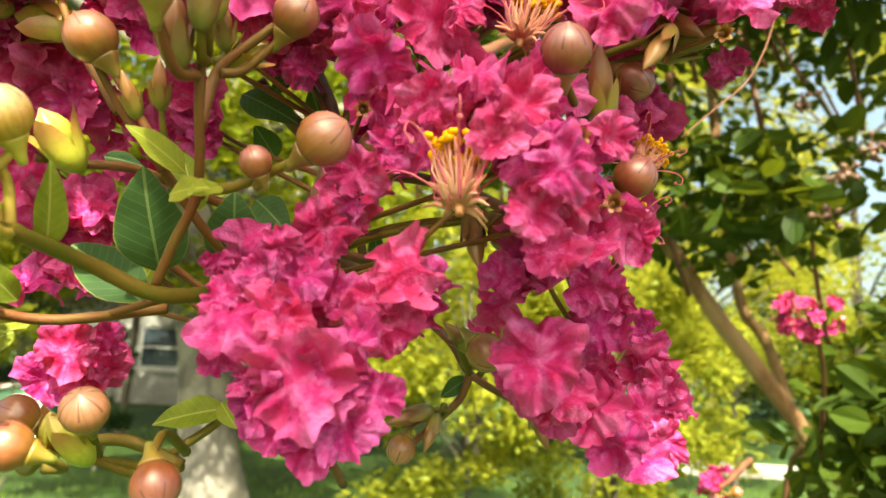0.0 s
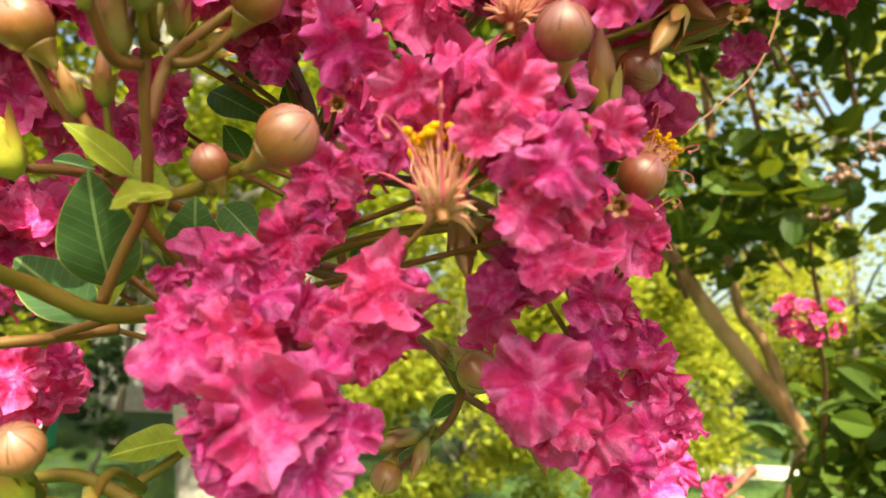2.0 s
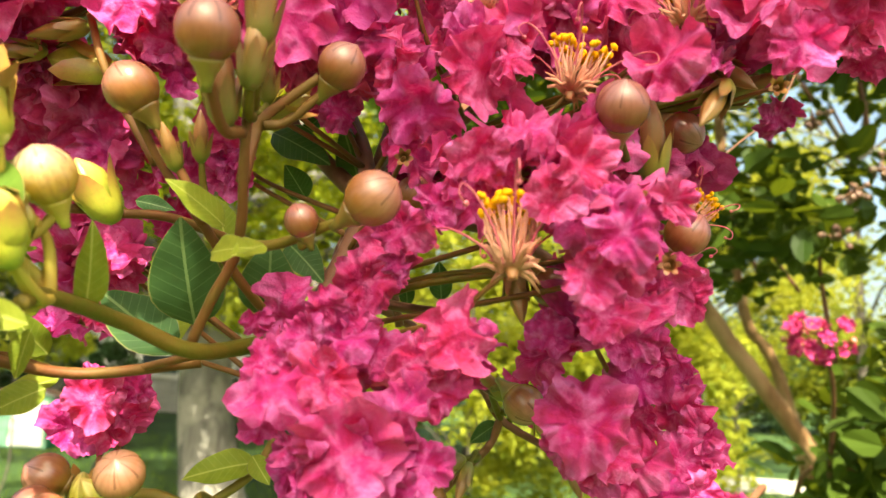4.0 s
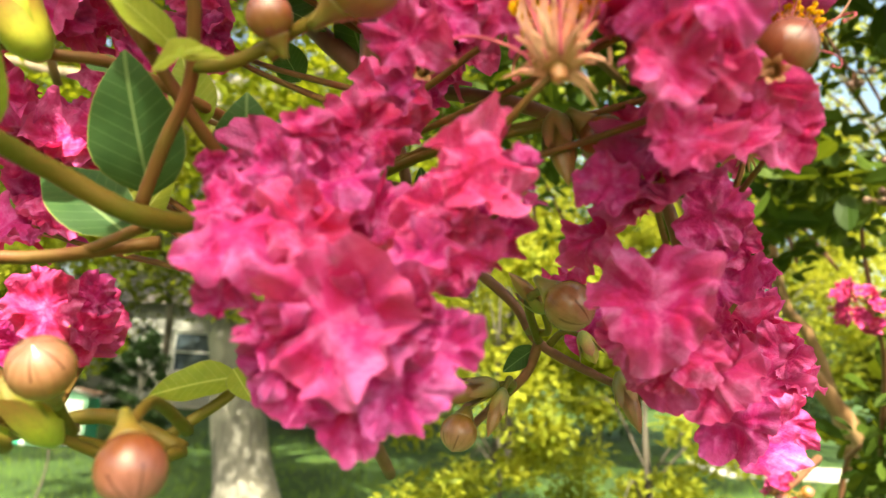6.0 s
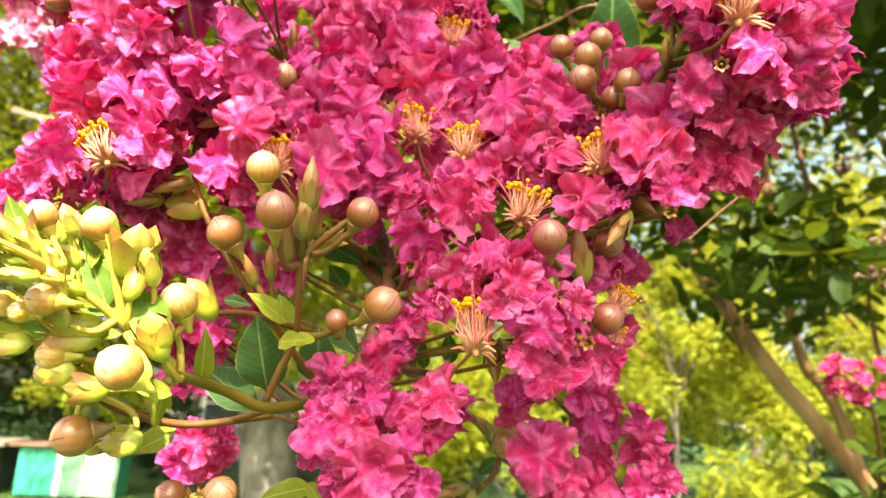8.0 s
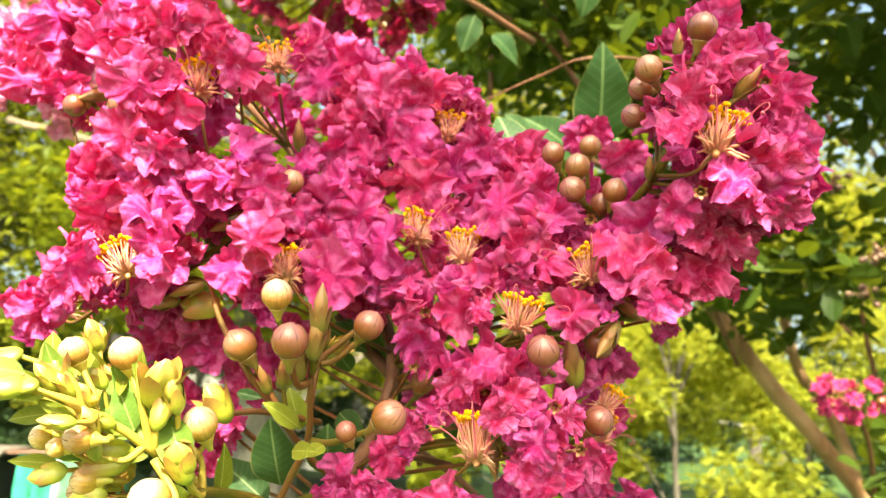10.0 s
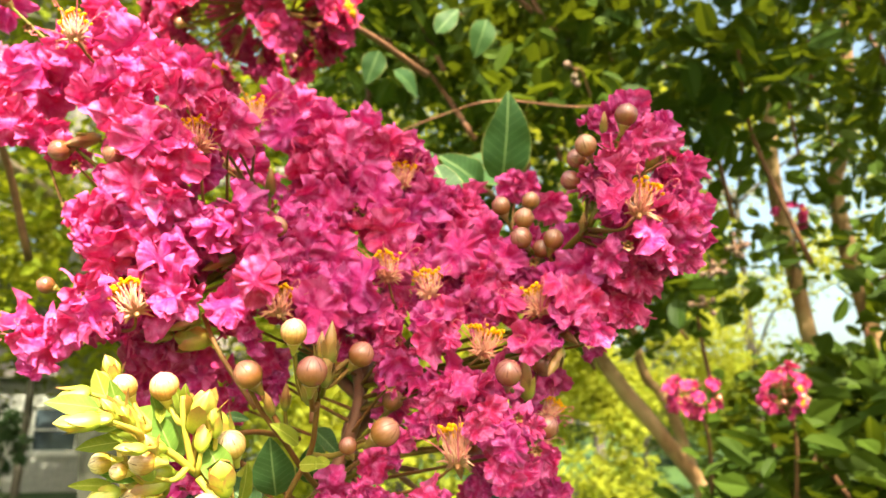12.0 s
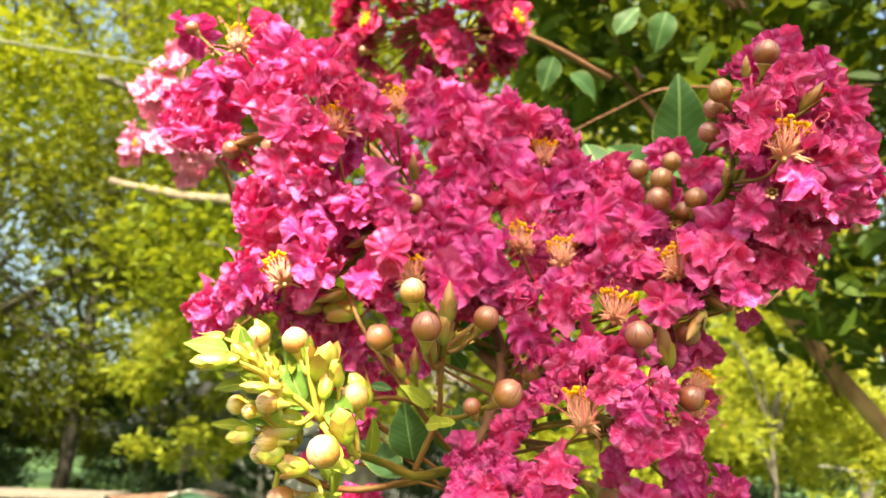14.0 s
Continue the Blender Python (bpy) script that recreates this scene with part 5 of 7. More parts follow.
bloom(main, main_core, (-0.0370, 0.1884, 1.5642), (0.33, -0.94, -0.04), [(-0.0323, 0.1813, 1.5648, 0.0118), (-0.0399, 0.1889, 1.5668, 0.0114), (-0.0322, 0.1851, 1.5611, 0.0077), (-0.0386, 0.1950, 1.5578, 0.0127), (-0.0391, 0.1774, 1.5658, 0.0094), (-0.0409, 0.1916, 1.5652, 0.0123), (-0.0474, 0.1912, 1.5673, 0.0138)])
bloom(main, main_core, (-0.0413, 0.1902, 1.5510), (0.35, -0.94, 0.02), [(-0.0410, 0.1815, 1.5503, 0.0085), (-0.0408, 0.1897, 1.5580, 0.0109), (-0.0500, 0.1981, 1.5521, 0.0125), (-0.0364, 0.1850, 1.5520, 0.0087), (-0.0417, 0.1898, 1.5594, 0.0122), (-0.0425, 0.1987, 1.5542, 0.0127)])
bloom(main, main_core, (0.0030, 0.1649, 1.6044), (0.16, -0.95, -0.27), [(0.0037, 0.1586, 1.6005, 0.0085), (0.0057, 0.1680, 1.6058, 0.0121), (0.0002, 0.1728, 1.6057, 0.0138), (-0.0005, 0.1614, 1.5986, 0.0087), (0.0030, 0.1709, 1.6053, 0.0101), (-0.0035, 0.1716, 1.6067, 0.0135), (0.0014, 0.1527, 1.6006, 0.0168), (-0.0008, 0.1666, 1.6012, 0.0125), (0.0005, 0.1711, 1.6013, 0.0128), (0.0116, 0.1594, 1.6020, 0.0139), (0.0114, 0.1696, 1.6082, 0.0100), (0.0113, 0.1707, 1.6039, 0.0129), (0.0051, 0.1569, 1.6102, 0.0104), (0.0081, 0.1660, 1.6123, 0.0101), (0.0047, 0.1699, 1.6117, 0.0115)])
bloom(main, main_core, (0.0061, 0.1801, 1.5971), (0.14, -0.97, -0.21), [(0.0088, 0.1702, 1.5915, 0.0082), (0.0028, 0.1749, 1.5985, 0.0106), (0.0046, 0.1861, 1.5988, 0.0141), (0.0055, 0.1754, 1.5995, 0.0112)])
bloom(main, main_core, (-0.0137, 0.1861, 1.5832), (0.23, -0.96, -0.14), [(-0.0120, 0.1789, 1.5822, 0.0075)])
bloom(main, main_core, (-0.0942, 0.1695, 1.6924), (0.49, -0.69, -0.53), [(-0.1050, 0.1758, 1.7041, 0.0168), (-0.1082, 0.1714, 1.7047, 0.0117), (-0.0856, 0.1710, 1.6884, 0.0153), (-0.0851, 0.1766, 1.6927, 0.0119), (-0.0923, 0.1828, 1.6929, 0.0141)])
bloom(main, main_core, (-0.0796, 0.1689, 1.6835), (0.46, -0.72, -0.52), [(-0.0758, 0.1658, 1.6875, 0.0120), (-0.0789, 0.1720, 1.6877, 0.0127), (-0.0825, 0.1774, 1.6952, 0.0134), (-0.0744, 0.1630, 1.6789, 0.0156), (-0.0838, 0.1684, 1.6799, 0.0120), (-0.0831, 0.1758, 1.6900, 0.0128), (-0.0784, 0.1617, 1.6723, 0.0135), (-0.0811, 0.1715, 1.6840, 0.0116), (-0.0851, 0.1739, 1.6780, 0.0117)])
bloom(main, main_core, (-0.0592, 0.1555, 1.6827), (0.40, -0.72, -0.56), [(-0.0562, 0.1501, 1.6785, 0.0166), (-0.0650, 0.1607, 1.6776, 0.0111)])
bloom(main, main_core, (-0.0689, 0.1629, 1.6960), (0.42, -0.70, -0.57), [(-0.0635, 0.1570, 1.6893, 0.0115), (-0.0697, 0.1662, 1.6970, 0.0106), (-0.0676, 0.1705, 1.6968, 0.0128), (-0.0681, 0.1583, 1.6940, 0.0117)])
bloom(main, main_core, (-0.0559, 0.1475, 1.6626), (0.42, -0.75, -0.51), [(-0.0512, 0.1425, 1.6669, 0.0123), (-0.0550, 0.1497, 1.6669, 0.0110), (-0.0569, 0.1575, 1.6763, 0.0129), (-0.0520, 0.1408, 1.6582, 0.0103), (-0.0485, 0.1447, 1.6614, 0.0106), (-0.0596, 0.1518, 1.6668, 0.0144), (-0.0549, 0.1424, 1.6512, 0.0129)])
bloom(main, main_core, (-0.0368, 0.1392, 1.6619), (0.36, -0.76, -0.54), [(-0.0415, 0.1339, 1.6631, 0.0125), (-0.0506, 0.1473, 1.6661, 0.0128), (-0.0456, 0.1461, 1.6721, 0.0124), (-0.0345, 0.1315, 1.6610, 0.0131), (-0.0333, 0.1415, 1.6608, 0.0114), (-0.0378, 0.1318, 1.6562, 0.0115), (-0.0432, 0.1423, 1.6646, 0.0108), (-0.0414, 0.1437, 1.6652, 0.0137), (-0.0303, 0.1342, 1.6568, 0.0116), (-0.0367, 0.1410, 1.6606, 0.0113), (-0.0361, 0.1496, 1.6618, 0.0124), (-0.0266, 0.1362, 1.6520, 0.0100), (-0.0336, 0.1442, 1.6615, 0.0126), (-0.0304, 0.1503, 1.6596, 0.0129)])
bloom(main, main_core, (-0.0944, 0.1667, 1.6689), (0.52, -0.72, -0.46), [(-0.0851, 0.1575, 1.6719, 0.0152), (-0.0896, 0.1697, 1.6740, 0.0126), (-0.0949, 0.1701, 1.6787, 0.0122), (-0.0851, 0.1660, 1.6677, 0.0157), (-0.0857, 0.1712, 1.6736, 0.0119), (-0.0926, 0.1815, 1.6739, 0.0115), (-0.0942, 0.1604, 1.6695, 0.0096), (-0.1025, 0.1690, 1.6686, 0.0129), (-0.1031, 0.1719, 1.6758, 0.0142), (-0.0971, 0.1613, 1.6623, 0.0143), (-0.1009, 0.1694, 1.6699, 0.0124), (-0.1035, 0.1736, 1.6704, 0.0130), (-0.0909, 0.1616, 1.6559, 0.0152), (-0.1008, 0.1698, 1.6613, 0.0101), (-0.0967, 0.1730, 1.6611, 0.0144)])
bloom(main, main_core, (-0.1055, 0.1671, 1.6629), (0.56, -0.71, -0.43), [(-0.1013, 0.1618, 1.6596, 0.0096)])
bloom(main, main_core, (-0.0860, 0.1681, 1.6569), (0.50, -0.75, -0.43), [(-0.0823, 0.1625, 1.6537, 0.0133)])
bloom(main, main_core, (-0.0690, 0.1585, 1.6674), (0.45, -0.74, -0.50), [(-0.0661, 0.1534, 1.6662, 0.0111), (-0.0651, 0.1524, 1.6612, 0.0155)])
bloom(main, main_core, (-0.0455, 0.1403, 1.6384), (0.42, -0.80, -0.44), [(-0.0429, 0.1303, 1.6458, 0.0120), (-0.0408, 0.1417, 1.6475, 0.0125), (-0.0504, 0.1439, 1.6530, 0.0116), (-0.0438, 0.1325, 1.6404, 0.0145), (-0.0445, 0.1432, 1.6458, 0.0127), (-0.0511, 0.1432, 1.6470, 0.0127), (-0.0409, 0.1372, 1.6329, 0.0139), (-0.0575, 0.1575, 1.6468, 0.0102), (-0.0476, 0.1504, 1.6371, 0.0138), (-0.0461, 0.1342, 1.6294, 0.0144), (-0.0535, 0.1470, 1.6319, 0.0124), (-0.0598, 0.1584, 1.6432, 0.0127), (-0.0381, 0.1376, 1.6269, 0.0113), (-0.0432, 0.1477, 1.6334, 0.0128), (-0.0418, 0.1543, 1.6322, 0.0131)])
bloom(main, main_core, (-0.0253, 0.1440, 1.6535), (0.30, -0.80, -0.51), [(-0.0230, 0.1380, 1.6497, 0.0134), (-0.0340, 0.1467, 1.6528, 0.0124), (-0.0274, 0.1545, 1.6570, 0.0130)])
bloom(main, main_core, (-0.0268, 0.1608, 1.6548), (0.29, -0.83, -0.48), [(-0.0246, 0.1546, 1.6512, 0.0127)])
bloom(main, main_core, (-0.0292, 0.1942, 1.6649), (0.26, -0.85, -0.46), [(-0.0272, 0.1878, 1.6615, 0.0127)])
bloom(main, main_core, (-0.0306, 0.2166, 1.6673), (0.24, -0.87, -0.43), [(-0.0288, 0.2101, 1.6640, 0.0161)])
bloom(main, main_core, (-0.0180, 0.1899, 1.6781), (0.21, -0.83, -0.51), [(-0.0191, 0.1807, 1.6749, 0.0125), (-0.0163, 0.1963, 1.6815, 0.0109), (-0.0162, 0.1842, 1.6798, 0.0148), (-0.0145, 0.1974, 1.6837, 0.0111), (-0.0138, 0.1860, 1.6682, 0.0169), (-0.0133, 0.1988, 1.6777, 0.0108), (-0.0165, 0.2033, 1.6749, 0.0127)])
bloom(main, main_core, (-0.0110, 0.2000, 1.6831), (0.18, -0.84, -0.51), [(-0.0097, 0.1937, 1.6792, 0.0197), (-0.0063, 0.1971, 1.6799, 0.0113), (-0.0104, 0.2067, 1.6883, 0.0136)])
bloom(main, main_core, (-0.0038, 0.1900, 1.6695), (0.16, -0.86, -0.49), [(-0.0004, 0.1842, 1.6727, 0.0147), (-0.0011, 0.1913, 1.6725, 0.0125), (-0.0029, 0.1992, 1.6796, 0.0123), (0.0006, 0.1781, 1.6628, 0.0142), (0.0007, 0.1861, 1.6630, 0.0130), (-0.0015, 0.1944, 1.6700, 0.0120), (-0.0080, 0.1882, 1.6620, 0.0127), (-0.0080, 0.1962, 1.6608, 0.0105), (-0.0089, 0.2036, 1.6669, 0.0119)])
bloom(main, main_core, (0.0073, 0.1804, 1.6601), (0.12, -0.87, -0.48), [(0.0077, 0.1710, 1.6589, 0.0166), (0.0046, 0.1819, 1.6606, 0.0119), (0.0060, 0.1843, 1.6660, 0.0120), (0.0031, 0.1754, 1.6549, 0.0119), (0.0008, 0.1861, 1.6627, 0.0103), (0.0030, 0.1909, 1.6606, 0.0119), (0.0140, 0.1739, 1.6525, 0.0138), (0.0104, 0.1816, 1.6594, 0.0112), (0.0103, 0.1883, 1.6606, 0.0119), (0.0145, 0.1752, 1.6657, 0.0150), (0.0071, 0.1855, 1.6683, 0.0111), (0.0137, 0.1891, 1.6733, 0.0124), (0.0016, 0.1740, 1.6504, 0.0137), (0.0040, 0.1849, 1.6528, 0.0116), (-0.0017, 0.1906, 1.6555, 0.0119)])
bloom(main, main_core, (0.0253, 0.1870, 1.6665), (0.03, -0.87, -0.49), [(0.0218, 0.1778, 1.6621, 0.0151), (0.0177, 0.1864, 1.6619, 0.0106), (0.0212, 0.1955, 1.6674, 0.0120), (0.0292, 0.1832, 1.6635, 0.0103), (0.0257, 0.1896, 1.6667, 0.0125), (0.0290, 0.1962, 1.6686, 0.0132)])
bloom(main, main_core, (0.0432, 0.1846, 1.6439), (-0.05, -0.91, -0.41), [(0.0366, 0.1785, 1.6451, 0.0119), (0.0340, 0.1919, 1.6504, 0.0124), (0.0368, 0.1947, 1.6495, 0.0138), (0.0393, 0.1771, 1.6372, 0.0146), (0.0429, 0.1866, 1.6408, 0.0117), (0.0393, 0.1910, 1.6400, 0.0134), (0.0454, 0.1765, 1.6380, 0.0117), (0.0419, 0.1880, 1.6450, 0.0123), (0.0473, 0.1912, 1.6452, 0.0125), (0.0501, 0.1792, 1.6428, 0.0138), (0.0444, 0.1881, 1.6471, 0.0104), (0.0516, 0.1929, 1.6472, 0.0144)])
bloom(main, main_core, (0.0108, 0.1759, 1.6386), (0.11, -0.91, -0.41), [(0.0172, 0.1696, 1.6416, 0.0162), (0.0152, 0.1806, 1.6502, 0.0110), (0.0155, 0.1867, 1.6492, 0.0131), (0.0199, 0.1703, 1.6364, 0.0133), (0.0240, 0.1808, 1.6391, 0.0113), (0.0195, 0.1863, 1.6428, 0.0144), (0.0115, 0.1699, 1.6316, 0.0170), (0.0072, 0.1799, 1.6383, 0.0102), (0.0092, 0.1869, 1.6379, 0.0127), (0.0043, 0.1699, 1.6387, 0.0133), (-0.0013, 0.1807, 1.6428, 0.0111), (-0.0003, 0.1857, 1.6434, 0.0130), (0.0050, 0.1659, 1.6294, 0.0111), (0.0037, 0.1771, 1.6368, 0.0111), (0.0028, 0.1820, 1.6346, 0.0125)])
bloom(main, main_core, (0.0079, 0.1817, 1.6505), (0.12, -0.89, -0.44), [(0.0088, 0.1750, 1.6472, 0.0147), (0.0052, 0.1842, 1.6543, 0.0101), (0.0069, 0.1924, 1.6515, 0.0139)])
bloom(main, main_core, (-0.0062, 0.1894, 1.6541), (0.17, -0.88, -0.44), [(-0.0049, 0.1828, 1.6508, 0.0163), (-0.0022, 0.1887, 1.6564, 0.0120), (-0.0049, 0.1973, 1.6549, 0.0129)])
bloom(main, main_core, (-0.0065, 0.1811, 1.6442), (0.18, -0.89, -0.42), [(-0.0051, 0.1744, 1.6410, 0.0136), (-0.0063, 0.1879, 1.6491, 0.0106), (-0.0080, 0.1903, 1.6480, 0.0115)])
bloom(main, main_core, (0.0274, 0.1732, 1.6281), (0.03, -0.93, -0.37), [(0.0219, 0.1648, 1.6276, 0.0165), (0.0207, 0.1775, 1.6350, 0.0104), (0.0219, 0.1777, 1.6303, 0.0143), (0.0270, 0.1637, 1.6206, 0.0108), (0.0350, 0.1708, 1.6226, 0.0103), (0.0269, 0.1804, 1.6228, 0.0145), (0.0338, 0.1701, 1.6277, 0.0159), (0.0392, 0.1804, 1.6316, 0.0110), (0.0353, 0.1866, 1.6321, 0.0135)])
bloom(main, main_core, (0.0284, 0.1808, 1.6390), (0.02, -0.92, -0.40), [(0.0286, 0.1739, 1.6359, 0.0144), (0.0341, 0.1866, 1.6401, 0.0107), (0.0265, 0.1854, 1.6423, 0.0142)])
bloom(main, main_core, (-0.0036, 0.1644, 1.6246), (0.19, -0.91, -0.36), [(0.0005, 0.1615, 1.6280, 0.0109), (-0.0029, 0.1707, 1.6273, 0.0103), (-0.0007, 0.1728, 1.6328, 0.0131), (-0.0037, 0.1596, 1.6205, 0.0151), (-0.0064, 0.1653, 1.6257, 0.0114), (-0.0060, 0.1786, 1.6240, 0.0132), (0.0061, 0.1595, 1.6190, 0.0151), (0.0022, 0.1710, 1.6262, 0.0111), (0.0061, 0.1785, 1.6217, 0.0137), (-0.0093, 0.1601, 1.6323, 0.0086), (-0.0087, 0.1641, 1.6241, 0.0122), (-0.0166, 0.1838, 1.6458, 0.0118), (-0.0076, 0.1552, 1.6160, 0.0104), (-0.0093, 0.1613, 1.6151, 0.0127), (-0.0110, 0.1703, 1.6206, 0.0116)])
bloom(main, main_core, (-0.0119, 0.1554, 1.6137), (0.25, -0.91, -0.32), [(-0.0028, 0.1568, 1.6100, 0.0121), (-0.0067, 0.1626, 1.6120, 0.0126), (-0.0053, 0.1719, 1.6128, 0.0124), (-0.0101, 0.1550, 1.6135, 0.0100), (-0.0095, 0.1617, 1.6150, 0.0121), (-0.0098, 0.1651, 1.6138, 0.0128), (-0.0171, 0.1611, 1.6272, 0.0101), (-0.0114, 0.1579, 1.6160, 0.0121), (-0.0165, 0.1636, 1.6246, 0.0127), (-0.0134, 0.1453, 1.6126, 0.0115), (-0.0169, 0.1552, 1.6189, 0.0119), (-0.0144, 0.1628, 1.6172, 0.0141), (-0.0148, 0.1432, 1.6067, 0.0137), (-0.0149, 0.1541, 1.6138, 0.0105), (-0.0198, 0.1594, 1.6087, 0.0130)])
bloom(main, main_core, (0.0173, 0.1669, 1.6017), (0.09, -0.96, -0.25), [(0.0179, 0.1597, 1.5998, 0.0104), (0.0183, 0.1691, 1.5978, 0.0114), (0.0185, 0.1739, 1.6008, 0.0137)])
bloom(main, main_core, (0.0433, 0.1649, 1.6221), (-0.06, -0.93, -0.36), [(0.0429, 0.1579, 1.6194, 0.0175), (0.0456, 0.1631, 1.6161, 0.0116), (0.0425, 0.1750, 1.6249, 0.0130)])
bloom(main, main_core, (0.0683, 0.1902, 1.6542), (-0.16, -0.89, -0.44), [(0.0647, 0.1853, 1.6510, 0.0123), (0.0696, 0.1817, 1.6507, 0.0101)])
bloom(main, main_core, (0.0798, 0.1919, 1.6474), (-0.21, -0.89, -0.41), [(0.0783, 0.1852, 1.6444, 0.0142)])
bloom(main, main_core, (0.0487, 0.1758, 1.6323), (-0.08, -0.92, -0.38), [(0.0524, 0.1694, 1.6296, 0.0131), (0.0526, 0.1852, 1.6394, 0.0106), (0.0528, 0.1832, 1.6318, 0.0124), (0.0438, 0.1685, 1.6292, 0.0112), (0.0455, 0.1826, 1.6366, 0.0130), (0.0452, 0.1838, 1.6364, 0.0137)])
bloom(main, main_core, (0.0642, 0.1544, 1.6166), (-0.18, -0.92, -0.35), [(0.0646, 0.1609, 1.6247, 0.0134), (0.0584, 0.1591, 1.6161, 0.0111), (0.0648, 0.1640, 1.6216, 0.0140), (0.0683, 0.1611, 1.6227, 0.0113), (0.0685, 0.1524, 1.6111, 0.0105), (0.0654, 0.1617, 1.6118, 0.0132)])
bloom(main, main_core, (0.0771, 0.1611, 1.6251), (-0.23, -0.90, -0.37), [(0.0759, 0.1560, 1.6235, 0.0138)])
bloom(main, main_core, (0.0803, 0.1477, 1.6102), (-0.27, -0.91, -0.32), [(0.0760, 0.1438, 1.6118, 0.0145), (0.0829, 0.1499, 1.6127, 0.0102), (0.0808, 0.1593, 1.6172, 0.0120), (0.0739, 0.1403, 1.6022, 0.0148), (0.0743, 0.1508, 1.6064, 0.0104), (0.0766, 0.1546, 1.6048, 0.0136), (0.0850, 0.1385, 1.6093, 0.0093), (0.0860, 0.1471, 1.6142, 0.0104), (0.0921, 0.1534, 1.6134, 0.0123)])
bloom(sprig, sprig_core, (0.0818, 0.1405, 1.6165), (-0.29, -0.89, -0.36), [(0.0797, 0.1338, 1.6138, 0.0107), (0.0806, 0.1479, 1.6153, 0.0123), (0.0842, 0.1493, 1.6182, 0.0125)])
bloom(main, main_core, (-0.0715, 0.1614, 1.6442), (0.48, -0.78, -0.41), [(-0.0764, 0.1674, 1.6503, 0.0136), (-0.0786, 0.1644, 1.6508, 0.0090)])
bloom(main, main_core, (-0.0590, 0.1477, 1.6233), (0.47, -0.81, -0.35), [(-0.0533, 0.1416, 1.6279, 0.0116), (-0.0575, 0.1503, 1.6277, 0.0121), (-0.0584, 0.1567, 1.6346, 0.0144), (-0.0545, 0.1427, 1.6219, 0.0141), (-0.0604, 0.1518, 1.6219, 0.0104), (-0.0649, 0.1555, 1.6279, 0.0128), (-0.0603, 0.1433, 1.6236, 0.0100), (-0.0604, 0.1509, 1.6218, 0.0121), (-0.0644, 0.1573, 1.6267, 0.0131), (-0.0574, 0.1406, 1.6158, 0.0089), (-0.0550, 0.1489, 1.6190, 0.0101), (-0.0611, 0.1545, 1.6212, 0.0121), (-0.0518, 0.1402, 1.6143, 0.0146), (-0.0569, 0.1502, 1.6204, 0.0119), (-0.0563, 0.1561, 1.6178, 0.0119)])
bloom(main, main_core, (-0.0433, 0.1473, 1.6197), (0.41, -0.84, -0.35), [(-0.0434, 0.1390, 1.6233, 0.0138), (-0.0450, 0.1490, 1.6285, 0.0122), (-0.0491, 0.1524, 1.6257, 0.0133), (-0.0448, 0.1406, 1.6176, 0.0122), (-0.0518, 0.1492, 1.6184, 0.0103), (-0.0505, 0.1532, 1.6206, 0.0136), (-0.0385, 0.1393, 1.6113, 0.0136), (-0.0454, 0.1502, 1.6170, 0.0117), (-0.0449, 0.1549, 1.6153, 0.0135), (-0.0341, 0.1451, 1.6160, 0.0149), (-0.0392, 0.1510, 1.6160, 0.0101), (-0.0394, 0.1580, 1.6234, 0.0118)])
bloom(main, main_core, (-0.0290, 0.1511, 1.6201), (0.34, -0.87, -0.35), [(-0.0352, 0.1627, 1.6156, 0.0098), (-0.0328, 0.1628, 1.6181, 0.0124), (-0.0365, 0.1607, 1.6169, 0.0139), (-0.0302, 0.1627, 1.6213, 0.0147), (-0.0325, 0.1628, 1.6182, 0.0105), (-0.0266, 0.1639, 1.6203, 0.0118), (-0.0277, 0.1452, 1.6209, 0.0133), (-0.0313, 0.1538, 1.6187, 0.0101), (-0.0320, 0.1591, 1.6236, 0.0138), (-0.0313, 0.1437, 1.6235, 0.0100), (-0.0336, 0.1540, 1.6204, 0.0122), (-0.0365, 0.1572, 1.6286, 0.0117), (-0.0231, 0.1448, 1.6224, 0.0100), (-0.0312, 0.1547, 1.6221, 0.0103), (-0.0294, 0.1602, 1.6266, 0.0145)])
bloom(main, main_core, (-0.0376, 0.1440, 1.6035), (0.40, -0.87, -0.27), [(-0.0355, 0.1373, 1.6035, 0.0133), (-0.0426, 0.1475, 1.6070, 0.0116), (-0.0402, 0.1519, 1.6067, 0.0139), (-0.0337, 0.1375, 1.5993, 0.0109), (-0.0345, 0.1493, 1.6068, 0.0101), (-0.0400, 0.1579, 1.6041, 0.0125)])
bloom(main, main_core, (-0.0584, 0.1448, 1.6024), (0.49, -0.83, -0.25), [(-0.0549, 0.1438, 1.6101, 0.0128), (-0.0566, 0.1469, 1.6053, 0.0114), (-0.0575, 0.1536, 1.6113, 0.0134), (-0.0538, 0.1358, 1.5992, 0.0124), (-0.0577, 0.1475, 1.5984, 0.0119), (-0.0602, 0.1478, 1.6024, 0.0137), (-0.0585, 0.1397, 1.5948, 0.0094), (-0.0608, 0.1475, 1.5985, 0.0102), (-0.0644, 0.1508, 1.5967, 0.0115)])
bloom(main, main_core, (-0.0721, 0.1523, 1.5898), (0.53, -0.83, -0.18), [(-0.0681, 0.1465, 1.5882, 0.0130), (-0.0705, 0.1445, 1.5908, 0.0097), (-0.0714, 0.1532, 1.5920, 0.0115), (-0.0705, 0.1495, 1.5841, 0.0082), (-0.0629, 0.1441, 1.5910, 0.0096), (-0.0700, 0.1544, 1.5908, 0.0121), (-0.0882, 0.1784, 1.6010, 0.0124)])
